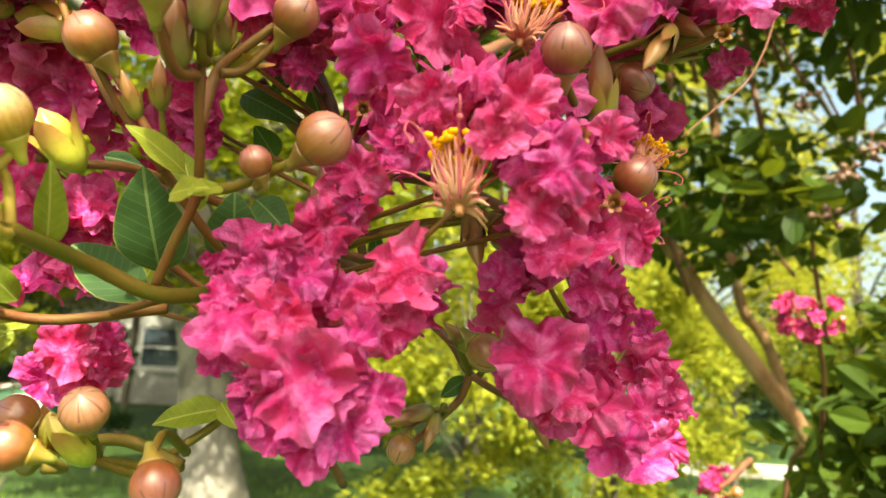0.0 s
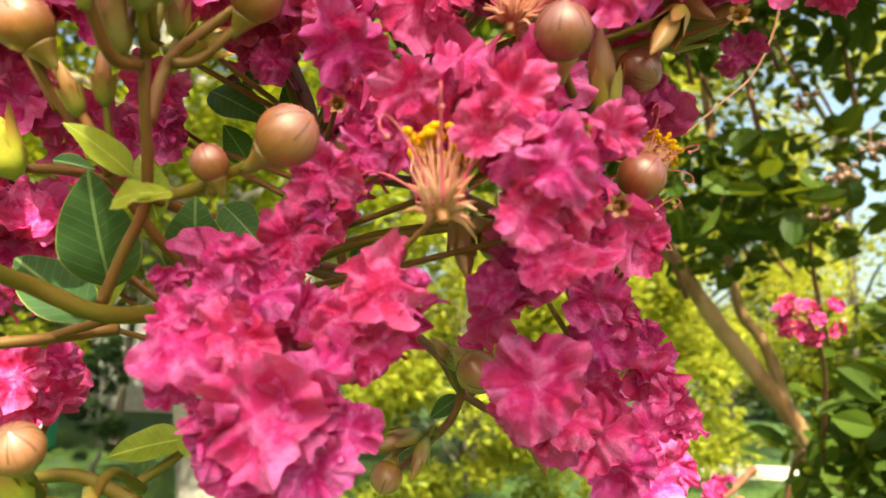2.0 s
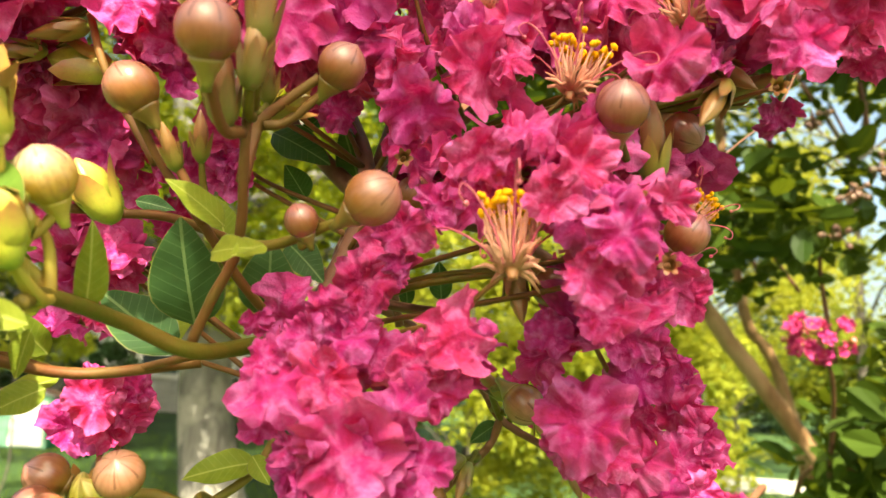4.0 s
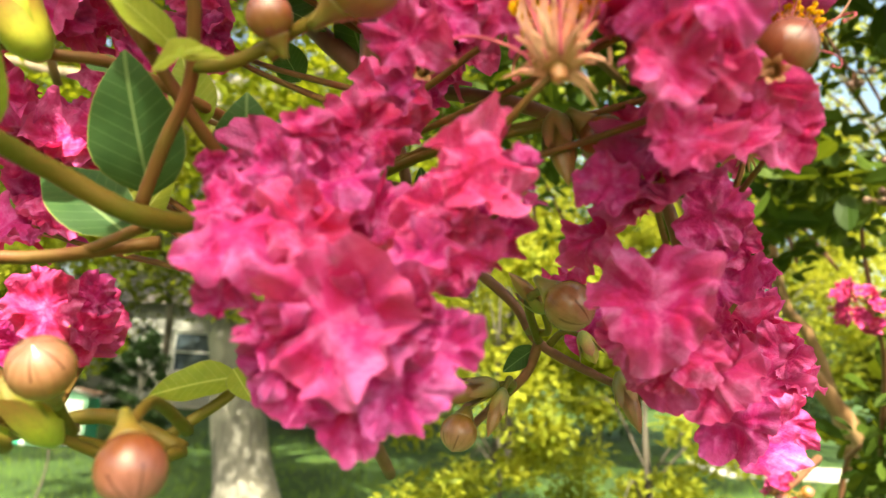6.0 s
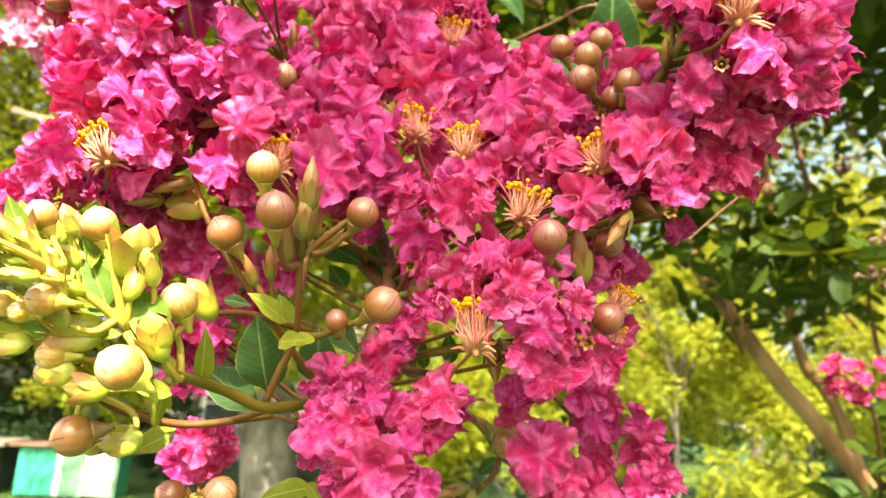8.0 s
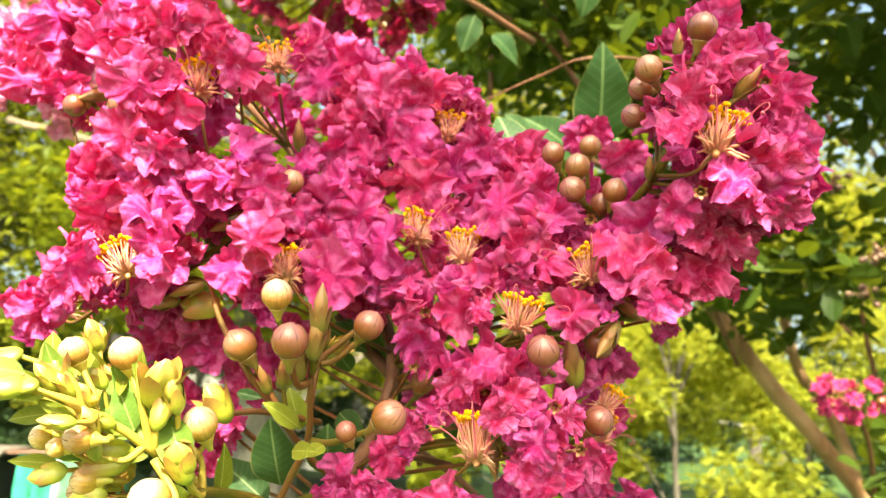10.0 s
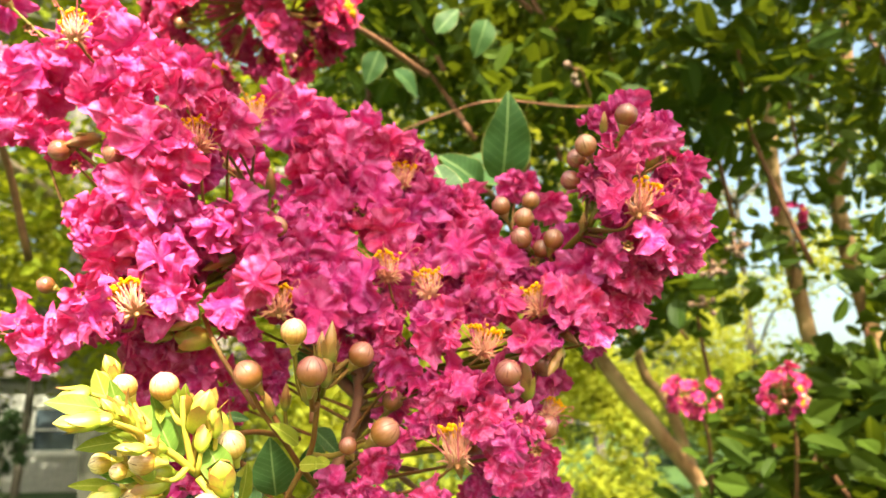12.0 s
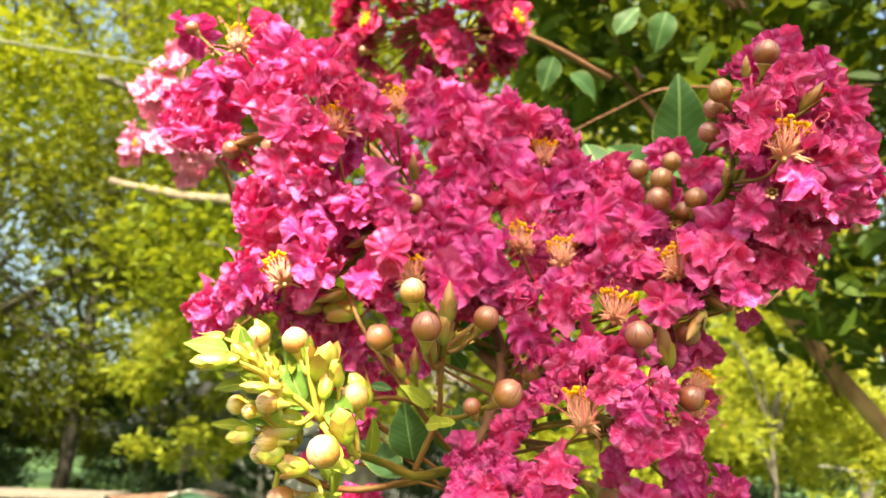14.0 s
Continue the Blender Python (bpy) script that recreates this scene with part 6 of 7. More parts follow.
bloom(main, main_core, (-0.0196, 0.1491, 1.6263), (0.29, -0.87, -0.39), [(-0.0187, 0.1406, 1.6267, 0.0148), (-0.0258, 0.1534, 1.6272, 0.0122), (-0.0224, 0.1552, 1.6319, 0.0129), (-0.0160, 0.1445, 1.6201, 0.0133), (-0.0196, 0.1523, 1.6262, 0.0106), (-0.0183, 0.1593, 1.6224, 0.0122)])
bloom(main, main_core, (-0.0399, 0.1566, 1.5940), (0.39, -0.90, -0.21), [(-0.0443, 0.1610, 1.5977, 0.0115), (-0.0409, 0.1655, 1.5941, 0.0120), (-0.0435, 0.1649, 1.5951, 0.0128)])
bloom(sprig, sprig_core, (0.0828, 0.1312, 1.6455), (-0.28, -0.81, -0.52), [(0.0802, 0.1452, 1.6594, 0.0063), (0.0855, 0.1453, 1.6596, 0.0113), (0.0911, 0.1395, 1.6614, 0.0129), (0.0848, 0.1332, 1.6434, 0.0124), (0.0887, 0.1378, 1.6484, 0.0141), (0.0879, 0.1240, 1.6433, 0.0106), (0.0879, 0.1333, 1.6439, 0.0122), (0.0962, 0.1426, 1.6544, 0.0126), (0.0807, 0.1239, 1.6358, 0.0119), (0.0818, 0.1398, 1.6385, 0.0114), (0.0840, 0.1361, 1.6430, 0.0136), (0.0869, 0.1441, 1.6597, 0.0127), (0.0806, 0.1341, 1.6357, 0.0104), (0.0814, 0.1392, 1.6407, 0.0133)])
bloom(sprig, sprig_core, (0.0992, 0.1312, 1.6420), (-0.37, -0.79, -0.49), [(0.0918, 0.1233, 1.6445, 0.0090), (0.1034, 0.1422, 1.6523, 0.0104), (0.1007, 0.1408, 1.6547, 0.0130), (0.1005, 0.1262, 1.6371, 0.0106), (0.1040, 0.1361, 1.6340, 0.0101), (0.1047, 0.1388, 1.6422, 0.0132), (0.1049, 0.1451, 1.6461, 0.0105), (0.1042, 0.1372, 1.6342, 0.0108), (0.1030, 0.1381, 1.6390, 0.0122)])
bloom(sprig, sprig_core, (0.0785, 0.1430, 1.6366), (-0.25, -0.85, -0.46), [(0.0789, 0.1459, 1.6390, 0.0104), (0.0791, 0.1391, 1.6374, 0.0109), (0.0839, 0.1482, 1.6378, 0.0127)])
bloom(sprig, sprig_core, (0.1039, 0.1359, 1.6230), (-0.40, -0.83, -0.39), [(0.1027, 0.1273, 1.6267, 0.0105), (0.1043, 0.1368, 1.6336, 0.0107), (0.1082, 0.1419, 1.6315, 0.0124), (0.0994, 0.1281, 1.6233, 0.0120), (0.1027, 0.1377, 1.6318, 0.0127), (0.1048, 0.1429, 1.6282, 0.0128), (0.1031, 0.1296, 1.6196, 0.0090), (0.1063, 0.1404, 1.6192, 0.0112), (0.1104, 0.1423, 1.6230, 0.0125), (0.0980, 0.1309, 1.6177, 0.0136), (0.0993, 0.1392, 1.6180, 0.0127), (0.1042, 0.1435, 1.6236, 0.0133), (0.1010, 0.1325, 1.6132, 0.0091), (0.1046, 0.1403, 1.6209, 0.0118), (0.1072, 0.1466, 1.6158, 0.0116)])
bloom(sprig, sprig_core, (0.0833, 0.1276, 1.6154), (-0.32, -0.87, -0.38), [(0.0935, 0.1353, 1.6297, 0.0135), (0.0837, 0.1374, 1.6160, 0.0102), (0.0858, 0.1369, 1.6169, 0.0128)])
bloom(sprig, sprig_core, (0.0964, 0.1373, 1.6160), (-0.37, -0.86, -0.36), [(0.0936, 0.1309, 1.6133, 0.0075), (0.0970, 0.1462, 1.6138, 0.0105), (0.0989, 0.1421, 1.6175, 0.0140)])
bloom(main, main_core, (-0.0416, 0.1846, 1.5901), (0.25, -0.95, 0.05), [(-0.0510, 0.1733, 1.5954, 0.0098), (-0.0442, 0.1753, 1.5933, 0.0100), (-0.0351, 0.1726, 1.5895, 0.0107), (-0.0342, 0.1819, 1.5857, 0.0119), (-0.0435, 0.1801, 1.5867, 0.0102)])
bloom(main, main_core, (-0.0482, 0.1865, 1.5768), (0.25, -0.95, 0.05), [(-0.0508, 0.1783, 1.5839, 0.0103), (-0.0493, 0.1760, 1.5756, 0.0098), (-0.0439, 0.1775, 1.5693, 0.0123), (-0.0488, 0.1822, 1.5785, 0.0119)])
bloom(main, main_core, (-0.0367, 0.1894, 1.5668), (0.25, -0.95, 0.05), [(-0.0414, 0.1835, 1.5686, 0.0101), (-0.0319, 0.1792, 1.5650, 0.0114)])
bloom(main, main_core, (-0.0135, 0.1881, 1.5854), (0.25, -0.95, 0.05), [(-0.0132, 0.1799, 1.5858, 0.0121), (-0.0130, 0.1822, 1.5814, 0.0098), (-0.0142, 0.1781, 1.5891, 0.0115)])
bloom(main, main_core, (-0.0283, 0.1923, 1.5770), (0.2, -0.95, 0.05), [(-0.0292, 0.1857, 1.5863, 0.0102), (-0.0222, 0.1831, 1.5806, 0.0112), (-0.0291, 0.1821, 1.5770, 0.0105), (-0.0257, 0.1892, 1.5730, 0.0097), (-0.0351, 0.1864, 1.5683, 0.0107)])
lower, lower_core = panicle("flower_sprig", (-0.025, 0.169, 1.522), "low sprig with round brown buds and two blossoms", [(-0.0055, 0.1698, 1.5192), (-0.0151, 0.1693, 1.5231), (-0.0252, 0.1695, 1.5216), (-0.0317, 0.1646, 1.5202)], 0.0012, 0.0008, STEM_GREEN)
bloom(lower, lower_core, (-0.0325, 0.1853, 1.5358), (0.32, -0.94, 0.09), [(-0.0301, 0.1755, 1.5376, 0.0109), (-0.0314, 0.1771, 1.5414, 0.0051), (-0.0251, 0.1797, 1.5398, 0.0072), (-0.0307, 0.1920, 1.5374, 0.0108), (-0.0292, 0.1800, 1.5315, 0.0082), (-0.0313, 0.1896, 1.5348, 0.0105), (-0.0349, 0.1787, 1.5322, 0.0101), (-0.0345, 0.1887, 1.5352, 0.0119)])
bloom(lower, lower_core, (-0.0302, 0.1901, 1.5348), (0.30, -0.95, 0.10), [(-0.0280, 0.1830, 1.5355, 0.0105), (-0.0329, 0.1888, 1.5360, 0.0106)])

# ---- buds ----
bud(main, main_core, (0.0199, 0.1359, 1.5675), (0.76, -0.35, 0.55), "brown", 0.99, foot=(0.0009, 0.1446, 1.5617), stalk=STEM_GREEN)
bud(main, main_core, (-0.0154, 0.1402, 1.5819), (-0.55, -0.37, 0.75), "brown", 0.99, foot=(-0.0054, 0.1473, 1.5644), stalk=STEM_RED)
bud(main, main_core, (0.0135, 0.1406, 1.5873), (0.55, -0.37, 0.75), "brown", 0.90, foot=(0.0028, 0.1427, 1.5785), stalk=STEM_RED)
bud(main, main_core, (0.0517, 0.1361, 1.5824), (-0.09, -0.71, 0.69), "brown", 0.95, foot=(0.0618, 0.1574, 1.5813))
bud(main, main_core, (0.0652, 0.1498, 1.5687), (0.50, -0.51, 0.70), "brown", 0.90, foot=(0.0598, 0.1643, 1.5657))
bud(main, main_core, (0.0663, 0.1549, 1.5859), (0.68, -0.39, -0.62), "brown", 0.90)
bud(main, main_core, (0.0019, 0.1192, 1.5812), (0.06, -0.46, 0.89), "brown", 0.95, foot=(0.0028, 0.1331, 1.5741), stalk=STEM_RED)
bud(main, main_core, (-0.0030, 0.1241, 1.5909), (0.00, -0.46, 0.89), "amber", 0.84, foot=(-0.0004, 0.1330, 1.5753))
bud(main, main_core, (-0.0118, 0.1562, 1.6257), (0.27, -0.67, 0.69), "brown", 0.85)
bud(main, main_core, (0.0235, 0.1680, 1.5766), (0.36, -0.52, 0.77), "brown", 0.85)
bud(main, main_core, (-0.0845, 0.1840, 1.6121), (-0.85, -0.40, 0.33), "brown", 0.72)
bud(main, main_core, (-0.0759, 0.1597, 1.6477), (-0.85, -0.33, -0.42), "brown", 0.85)
bud(main, main_core, (-0.0574, 0.1501, 1.6437), (-0.33, -0.28, -0.90), "brown", 0.81)
bud(main, main_core, (-0.0698, 0.1593, 1.6508), (-0.85, -0.33, -0.42), "dull", 0.90)
bud(main, main_core, (-0.1027, 0.1684, 1.7021), (-0.64, -0.44, 0.63), "brown", 0.72)
bud(main, main_core, (-0.0280, 0.1585, 1.6148), (-0.80, -0.32, -0.52), "dull", 0.90)
bud(main, main_core, (-0.0355, 0.1556, 1.5965), (-0.85, -0.33, -0.41), "dull", 0.80)
bud(main, main_core, (-0.0420, 0.1562, 1.5928), (-0.6, -0.6, -0.3), "dull", 0.75)
bud(main, main_core, (-0.0166, 0.1750, 1.6460), (-0.00, -0.46, 0.89), "dull", 0.80)
bud(sprig, sprig_core, (0.0850, 0.1268, 1.6530), (0.15, -0.46, 0.88), "brown", 0.86, foot=(0.0822, 0.1349, 1.6446))
bud(sprig, sprig_core, (0.0738, 0.1298, 1.6446), (-0.50, -0.67, 0.56), "brown", 0.82, foot=(0.0811, 0.1385, 1.6395))
bud(sprig, sprig_core, (0.0735, 0.1380, 1.6437), (-0.93, -0.37, 0.02), "brown", 0.74, foot=(0.0808, 0.1406, 1.6387))
bud(sprig, sprig_core, (0.0724, 0.1407, 1.6381), (-0.86, -0.40, 0.32), "brown", 0.78, foot=(0.0800, 0.1437, 1.6298))
bud(sprig, sprig_core, (0.0827, 0.1384, 1.6556), (-0.04, -0.46, 0.89), "dull", 0.55, foot=(0.0828, 0.1368, 1.6455))
bud(sprig, sprig_core, (0.0987, 0.1397, 1.6464), (0.53, -0.44, 0.72), "dull", 0.80)
bud(sprig, sprig_core, (0.0551, 0.1562, 1.6345), (-0.41, -0.45, 0.79), "brown", 0.78, foot=(0.0653, 0.1648, 1.6214))
bud(sprig, sprig_core, (0.0645, 0.1560, 1.6365), (0.15, -0.46, 0.88), "brown", 0.74, foot=(0.0670, 0.1648, 1.6213))
bud(sprig, sprig_core, (0.0606, 0.1498, 1.6289), (-0.07, -0.46, 0.88), "brown", 0.82, foot=(0.0666, 0.1629, 1.6208))
bud(sprig, sprig_core, (0.0592, 0.1486, 1.6225), (-0.58, -0.70, 0.42), "brown", 0.86, foot=(0.0700, 0.1631, 1.6190))
bud(sprig, sprig_core, (0.0696, 0.1505, 1.6230), (0.19, -0.46, 0.87), "brown", 0.82)
bud(sprig, sprig_core, (0.0670, 0.1548, 1.6210), (0.04, -0.68, 0.73), "brown", 0.74)
bud(sprig, sprig_core, (0.0761, 0.1421, 1.6259), (-0.05, -0.46, 0.89), "dull", 0.5)
bud(hanging, hanging_core, (0.0458, 0.1782, 1.5412), (0.69, -0.39, -0.61), "brown", 0.99, foot=(0.0444, 0.2079, 1.5370))
bud(hanging, hanging_core, (0.0407, 0.1920, 1.5445), (-0.68, -0.43, 0.59), "dull", 0.80, foot=(0.0424, 0.2077, 1.5391))
bud(hanging, hanging_core, (0.0530, 0.2031, 1.5357), (0.36, -0.28, -0.89), "green", 0.60, foot=(0.0463, 0.2080, 1.5366))
bud(hanging, hanging_core, (0.0591, 0.1990, 1.5273), (0.29, -0.28, -0.92), "dull", 0.90, foot=(0.0593, 0.2036, 1.5308))
bud(hanging, hanging_core, (0.0303, 0.1947, 1.5211), (-0.29, -0.28, -0.92), "brown", 0.81, foot=(0.0379, 0.2041, 1.5271))
bud(hanging, hanging_core, (0.0316, 0.1939, 1.5278), (-0.90, -0.34, -0.28), "dull", 0.90, foot=(0.0390, 0.2039, 1.5284))
bud(hanging, hanging_core, (0.0363, 0.1943, 1.5248), (-0.29, -0.28, -0.92), "dull", 0.70, foot=(0.0390, 0.2039, 1.5284))
bud(lower, lower_core, (-0.0117, 0.1454, 1.5298), (0.06, -0.75, 0.66), "brown", 0.88, foot=(-0.0176, 0.1644, 1.5219))
bud(lower, lower_core, (-0.0256, 0.1537, 1.5277), (-0.76, -0.49, 0.43), "brown", 0.85, foot=(-0.0265, 0.1645, 1.5214))
bud(lower, lower_core, (-0.0245, 0.1490, 1.5241), (-0.77, -0.63, 0.10), "brown", 0.81, foot=(-0.0264, 0.1646, 1.5205))
bud(lower, lower_core, (-0.0170, 0.1519, 1.5255), (-0.53, -0.44, 0.72), "green", 0.90)
bud(lower, lower_core, (-0.0204, 0.1539, 1.5258), (0.21, -0.46, 0.86), "green", 0.80)
bud(lower, lower_core, (0.0018, 0.1383, 1.5214), (0.40, -0.45, -0.80), "brown", 0.85, foot=(-0.0032, 0.1643, 1.5224))
bud(lower, lower_core, (-0.0151, 0.1337, 1.5260), (-0.87, -0.40, 0.29), "brown", 0.81, foot=(-0.0153, 0.1443, 1.5219))
bud(main, main_core, (0.0105, 0.1373, 1.5642), (-0.34, -0.45, 0.82), "brown", 0.6, foot=(0.0104, 0.1396, 1.5613))
bud(main, main_core, (-0.0100, 0.1431, 1.5745), (-0.26, -0.46, 0.85), "dull", 0.6, foot=(-0.0060, 0.1470, 1.5676))
bud(main, main_core, (-0.0058, 0.1429, 1.5763), (0.03, -0.46, 0.89), "dull", 0.62, foot=(-0.0052, 0.1469, 1.5676))
bud(main, main_core, (-0.0353, 0.1610, 1.5935), (-0.95, -0.29, 0.06), "green", 1.00)
bud(main, main_core, (-0.0230, 0.1487, 1.5699), (-0.46, -0.45, 0.76), "green", 1.00, foot=(-0.0221, 0.1539, 1.5683))
bud(main, main_core, (0.0007, 0.1295, 1.5792), (-0.07, -0.30, 0.95), "dull", 0.95, foot=(0.0028, 0.1331, 1.5741))
bud(main, main_core, (0.0031, 0.1365, 1.5881), (0.03, -0.2, 0.97), "dull", 0.75, foot=(0.0020, 0.1356, 1.5789))
bud(main, main_core, (0.0059, 0.1452, 1.5827), (0.86, -0.40, 0.31), "green", 0.80, foot=(0.0028, 0.1427, 1.5785))
bud(main, main_core, (0.0028, 0.1418, 1.5857), (-0.07, -0.46, 0.88), "dull", 0.70, foot=(0.0018, 0.1425, 1.5800))
bud(main, main_core, (0.0057, 0.1264, 1.5884), (0.05, -0.2, 0.98), "dull", 0.9, foot=(0.0034, 0.1346, 1.5782))
bud(main, main_core, (0.0050, 0.1270, 1.5829), (0.08, -0.2, 0.98), "dull", 0.85, foot=(0.0033, 0.1348, 1.5768))
bud(main, main_core, (0.0590, 0.1473, 1.5818), (-0.16, -0.39, 0.91), "dull", 1.10, foot=(0.0611, 0.1627, 1.5790))
bud(main, main_core, (0.0775, 0.1607, 1.5963), (0.86, -0.40, 0.31), "dull", 1.10)
bud(main, main_core, (0.0416, 0.1600, 1.5592), (0.16, -0.28, -0.95), "dull", 0.90)
bud(main, main_core, (0.0470, 0.1599, 1.5604), (0.74, -0.12, -0.66), "brown", 0.85)
bud(main, main_core, (0.0660, 0.1417, 1.5858), (-0.50, -0.30, -0.80), "dull", 0.85)
bud(main, main_core, (0.0770, 0.1535, 1.5942), (0.85, -0.30, 0.30), "dull", 0.85)
bud(main, main_core, (0.0718, 0.1504, 1.5945), (0.60, -0.40, -0.60), "dull", 0.85)

# ---- twigs and leaves of the near branch ----
tube("twig", [(0.0117, 0.1848, 1.5627), (0.0090, 0.1790, 1.5522), (0.0015, 0.1662, 1.5491), (-0.0054, 0.1514, 1.5466), (-0.0119, 0.1431, 1.5494), (-0.0156, 0.1287, 1.5515), (-0.0155, 0.1228, 1.5501)], 0.0016, 0.0009, STEM_GREEN, main, 10, 8, 0.1)
tube("twig", [(-0.0063, 0.1513, 1.5480), (-0.0033, 0.1485, 1.5540), (-0.0000, 0.1458, 1.5599), (0.0017, 0.1412, 1.5650), (0.0025, 0.1364, 1.5715), (0.0033, 0.1322, 1.5814)], 0.00081, 0.00068, STEM_RED, main, 10, 8, 0.1)
tube("twig", [(-0.0157, 0.1415, 1.5801), (-0.0122, 0.1463, 1.5729), (-0.0060, 0.1493, 1.5648), (-0.0016, 0.1562, 1.5577), (0.0024, 0.1649, 1.5522)], 0.00059, 0.00085, STEM_RED, main, 10, 8, 0.1)
tube("twig", [(0.0014, 0.1407, 1.5696), (0.0017, 0.1428, 1.5768), (0.0034, 0.1425, 1.5801), (0.0102, 0.1418, 1.5858)], 0.00094, 0.00068, STEM_RED, main, 10, 8, 0.1)
tube("twig", [(-0.0256, 0.1491, 1.5660), (-0.0211, 0.1541, 1.5667), (-0.0142, 0.1591, 1.5674), (-0.0039, 0.1744, 1.5654)], 0.00068, 0.00085, STEM_RED, main, 10, 8, 0.1)
tube("twig", [(-0.0306, 0.1553, 1.5994), (-0.0247, 0.1516, 1.5883), (-0.0138, 0.1483, 1.5734)], 0.00059, 0.00076, STEM_RED, main, 10, 8, 0.1)
tube("twig", [(0.0091, 0.1901, 1.5599), (0.0128, 0.1862, 1.5675), (0.0162, 0.1864, 1.5746), (-0.0009, 0.1914, 1.5917), (-0.0048, 0.1909, 1.5963)], 0.0024, 0.0016, STEM_BROWN, main, 10, 8, 0.1)
tube("twig", [(0.0103, 0.2001, 1.5612), (0.0226, 0.2057, 1.5563), (0.0383, 0.2070, 1.5450), (0.0444, 0.2079, 1.5370), (0.0537, 0.2065, 1.5320), (0.0631, 0.2039, 1.5281)], 0.0012, 0.0007, STEM_BROWN, hanging, 10, 8, 0.1)
tube("twig", [(0.0444, 0.2079, 1.5370), (0.0422, 0.2076, 1.5312), (0.0368, 0.2042, 1.5259), (0.0321, 0.1997, 1.5216)], 0.001, 0.0007, STEM_RED, hanging, 10, 8, 0.1)
tube("twig", [(-0.0064, 0.1535, 1.5460), (-0.0186, 0.1599, 1.5432), (-0.0291, 0.1600, 1.5424), (-0.0355, 0.1568, 1.5441), (-0.0377, 0.1517, 1.5441), (-0.0415, 0.1461, 1.5493)], 0.00068, 0.00051, STEM_RED, main, 10, 8, 0.1)
tube("twig", [(0.0025, 0.1779, 1.5356), (0.0014, 0.1754, 1.5308), (-0.0012, 0.1719, 1.5263), (-0.0078, 0.1705, 1.5211), (-0.0094, 0.1698, 1.5187), (-0.0191, 0.1542, 1.5227)], 0.0009, 0.0007, STEM_GREEN, lower, 10, 8, 0.1)
tube("twig", [(0.0132, 0.1856, 1.5812), (0.0170, 0.1846, 1.5728), (0.0216, 0.1908, 1.5547)], 0.0011, 0.0009, STEM_BROWN, main, 10, 8, 0.1)
tube("twig", [(0.0068, 0.1799, 1.5612), (0.0202, 0.1783, 1.5577), (0.0314, 0.1705, 1.5561)], 0.0011, 0.0009, STEM_BROWN, main, 10, 8, 0.1)
leaf(main, (-0.0083, 0.1580, 1.5504), (-0.0099, 0.1492, 1.5652), (0, -1, 0.3), "dark", 1.1)
leaf(main, (0.0013, 0.1658, 1.5526), (0.0014, 0.1594, 1.5646), (0, -1, 0.3), "dark", 1.25)
leaf(main, (-0.0120, 0.1616, 1.5460), (-0.0272, 0.1654, 1.5560), (0.1, -1, 0.5), "dark", 1.0)
leaf(main, (-0.0148, 0.1359, 1.5500), (-0.0121, 0.1297, 1.5605), (0.7, -0.7, 0.1), "young", 0.75)
leaf(main, (0.0117, 0.1926, 1.5818), (0.0073, 0.1861, 1.5940), (0, -1, 0.3), "dark", 1.1)
leaf(main, (-0.0000, 0.1928, 1.5799), (-0.0036, 0.1872, 1.5853), (0, -1, 0.3), "dark", 1.2)
leaf(main, (0.0001, 0.1791, 1.5681), (0.0077, 0.1748, 1.5615), (0, -1, 0.3), "dark", 1.1)
leaf(main, (0.0297, 0.2001, 1.5612), (0.0286, 0.1991, 1.5696), (0, -1, 0.3), "dark", 1.3)
leaf(main, (0.0225, 0.2003, 1.5595), (0.0214, 0.1993, 1.5673), (0, -1, 0.3), "dark", 1.0)
leaf(main, (-0.0019, 0.1463, 1.5644), (-0.0086, 0.1407, 1.5697), (0.3, -1, 0.6), "young", 0.8)
leaf(main, (-0.0295, 0.1567, 1.5447), (-0.0337, 0.1509, 1.5507), (0, -1, 0.3), "young", 0.95)
leaf(main, (-0.0285, 0.1591, 1.5414), (-0.0353, 0.1525, 1.5372), (0, -0.7, 0.7), "young", 1.0)
leaf(main, (0.0042, 0.1857, 1.5973), (-0.0012, 0.1864, 1.5918), (0, -1, 0.3), "dark", 1.2)
leaf(main, (-0.0070, 0.1864, 1.5920), (0.0057, 0.1821, 1.5855), (0, -1, 0.3), "dark", 0.9)
leaf(lower, (0.0005, 0.1716, 1.5292), (-0.0112, 0.1689, 1.5265), (0, -0.8, 0.6), "young", 1.1)
leaf(lower, (-0.0005, 0.1715, 1.5301), (0.0033, 0.1689, 1.5261), (0, -1, 0.3), "young", 1.2)
leaf(hanging, (0.0439, 0.2080, 1.5361), (0.0379, 0.2086, 1.5314), (0, -1, 0.3), "dark", 1.1)
leaf(main, (-0.0249, 0.1686, 1.5720), (-0.0179, 0.1687, 1.5709), (0, -1, 0.3), "dark", 0.9)
leaf(main, (-0.0075, 0.1696, 1.5633), (-0.0113, 0.1684, 1.5738), (0, -1, 0.3), "young", 1.0)
leaf(front, (0.0148, 0.1724, 1.5395), (0.0169, 0.1669, 1.5434), (0, -1, 0.3), "dark", 1.1)
leaf(main, (-0.0225, 0.1817, 1.5462), (-0.0163, 0.1800, 1.5602), (0, -1, 0.3), "young", 0.9)
leaf(main, (0.0491, 0.2145, 1.6523), (0.0411, 0.2172, 1.6724), (0, -1, 0.3), "dark", 1.4)
leaf(main, (0.0055, 0.1397, 1.5610), (0.0029, 0.1349, 1.5588), (0, -1, 0.3), "young", 1.2)
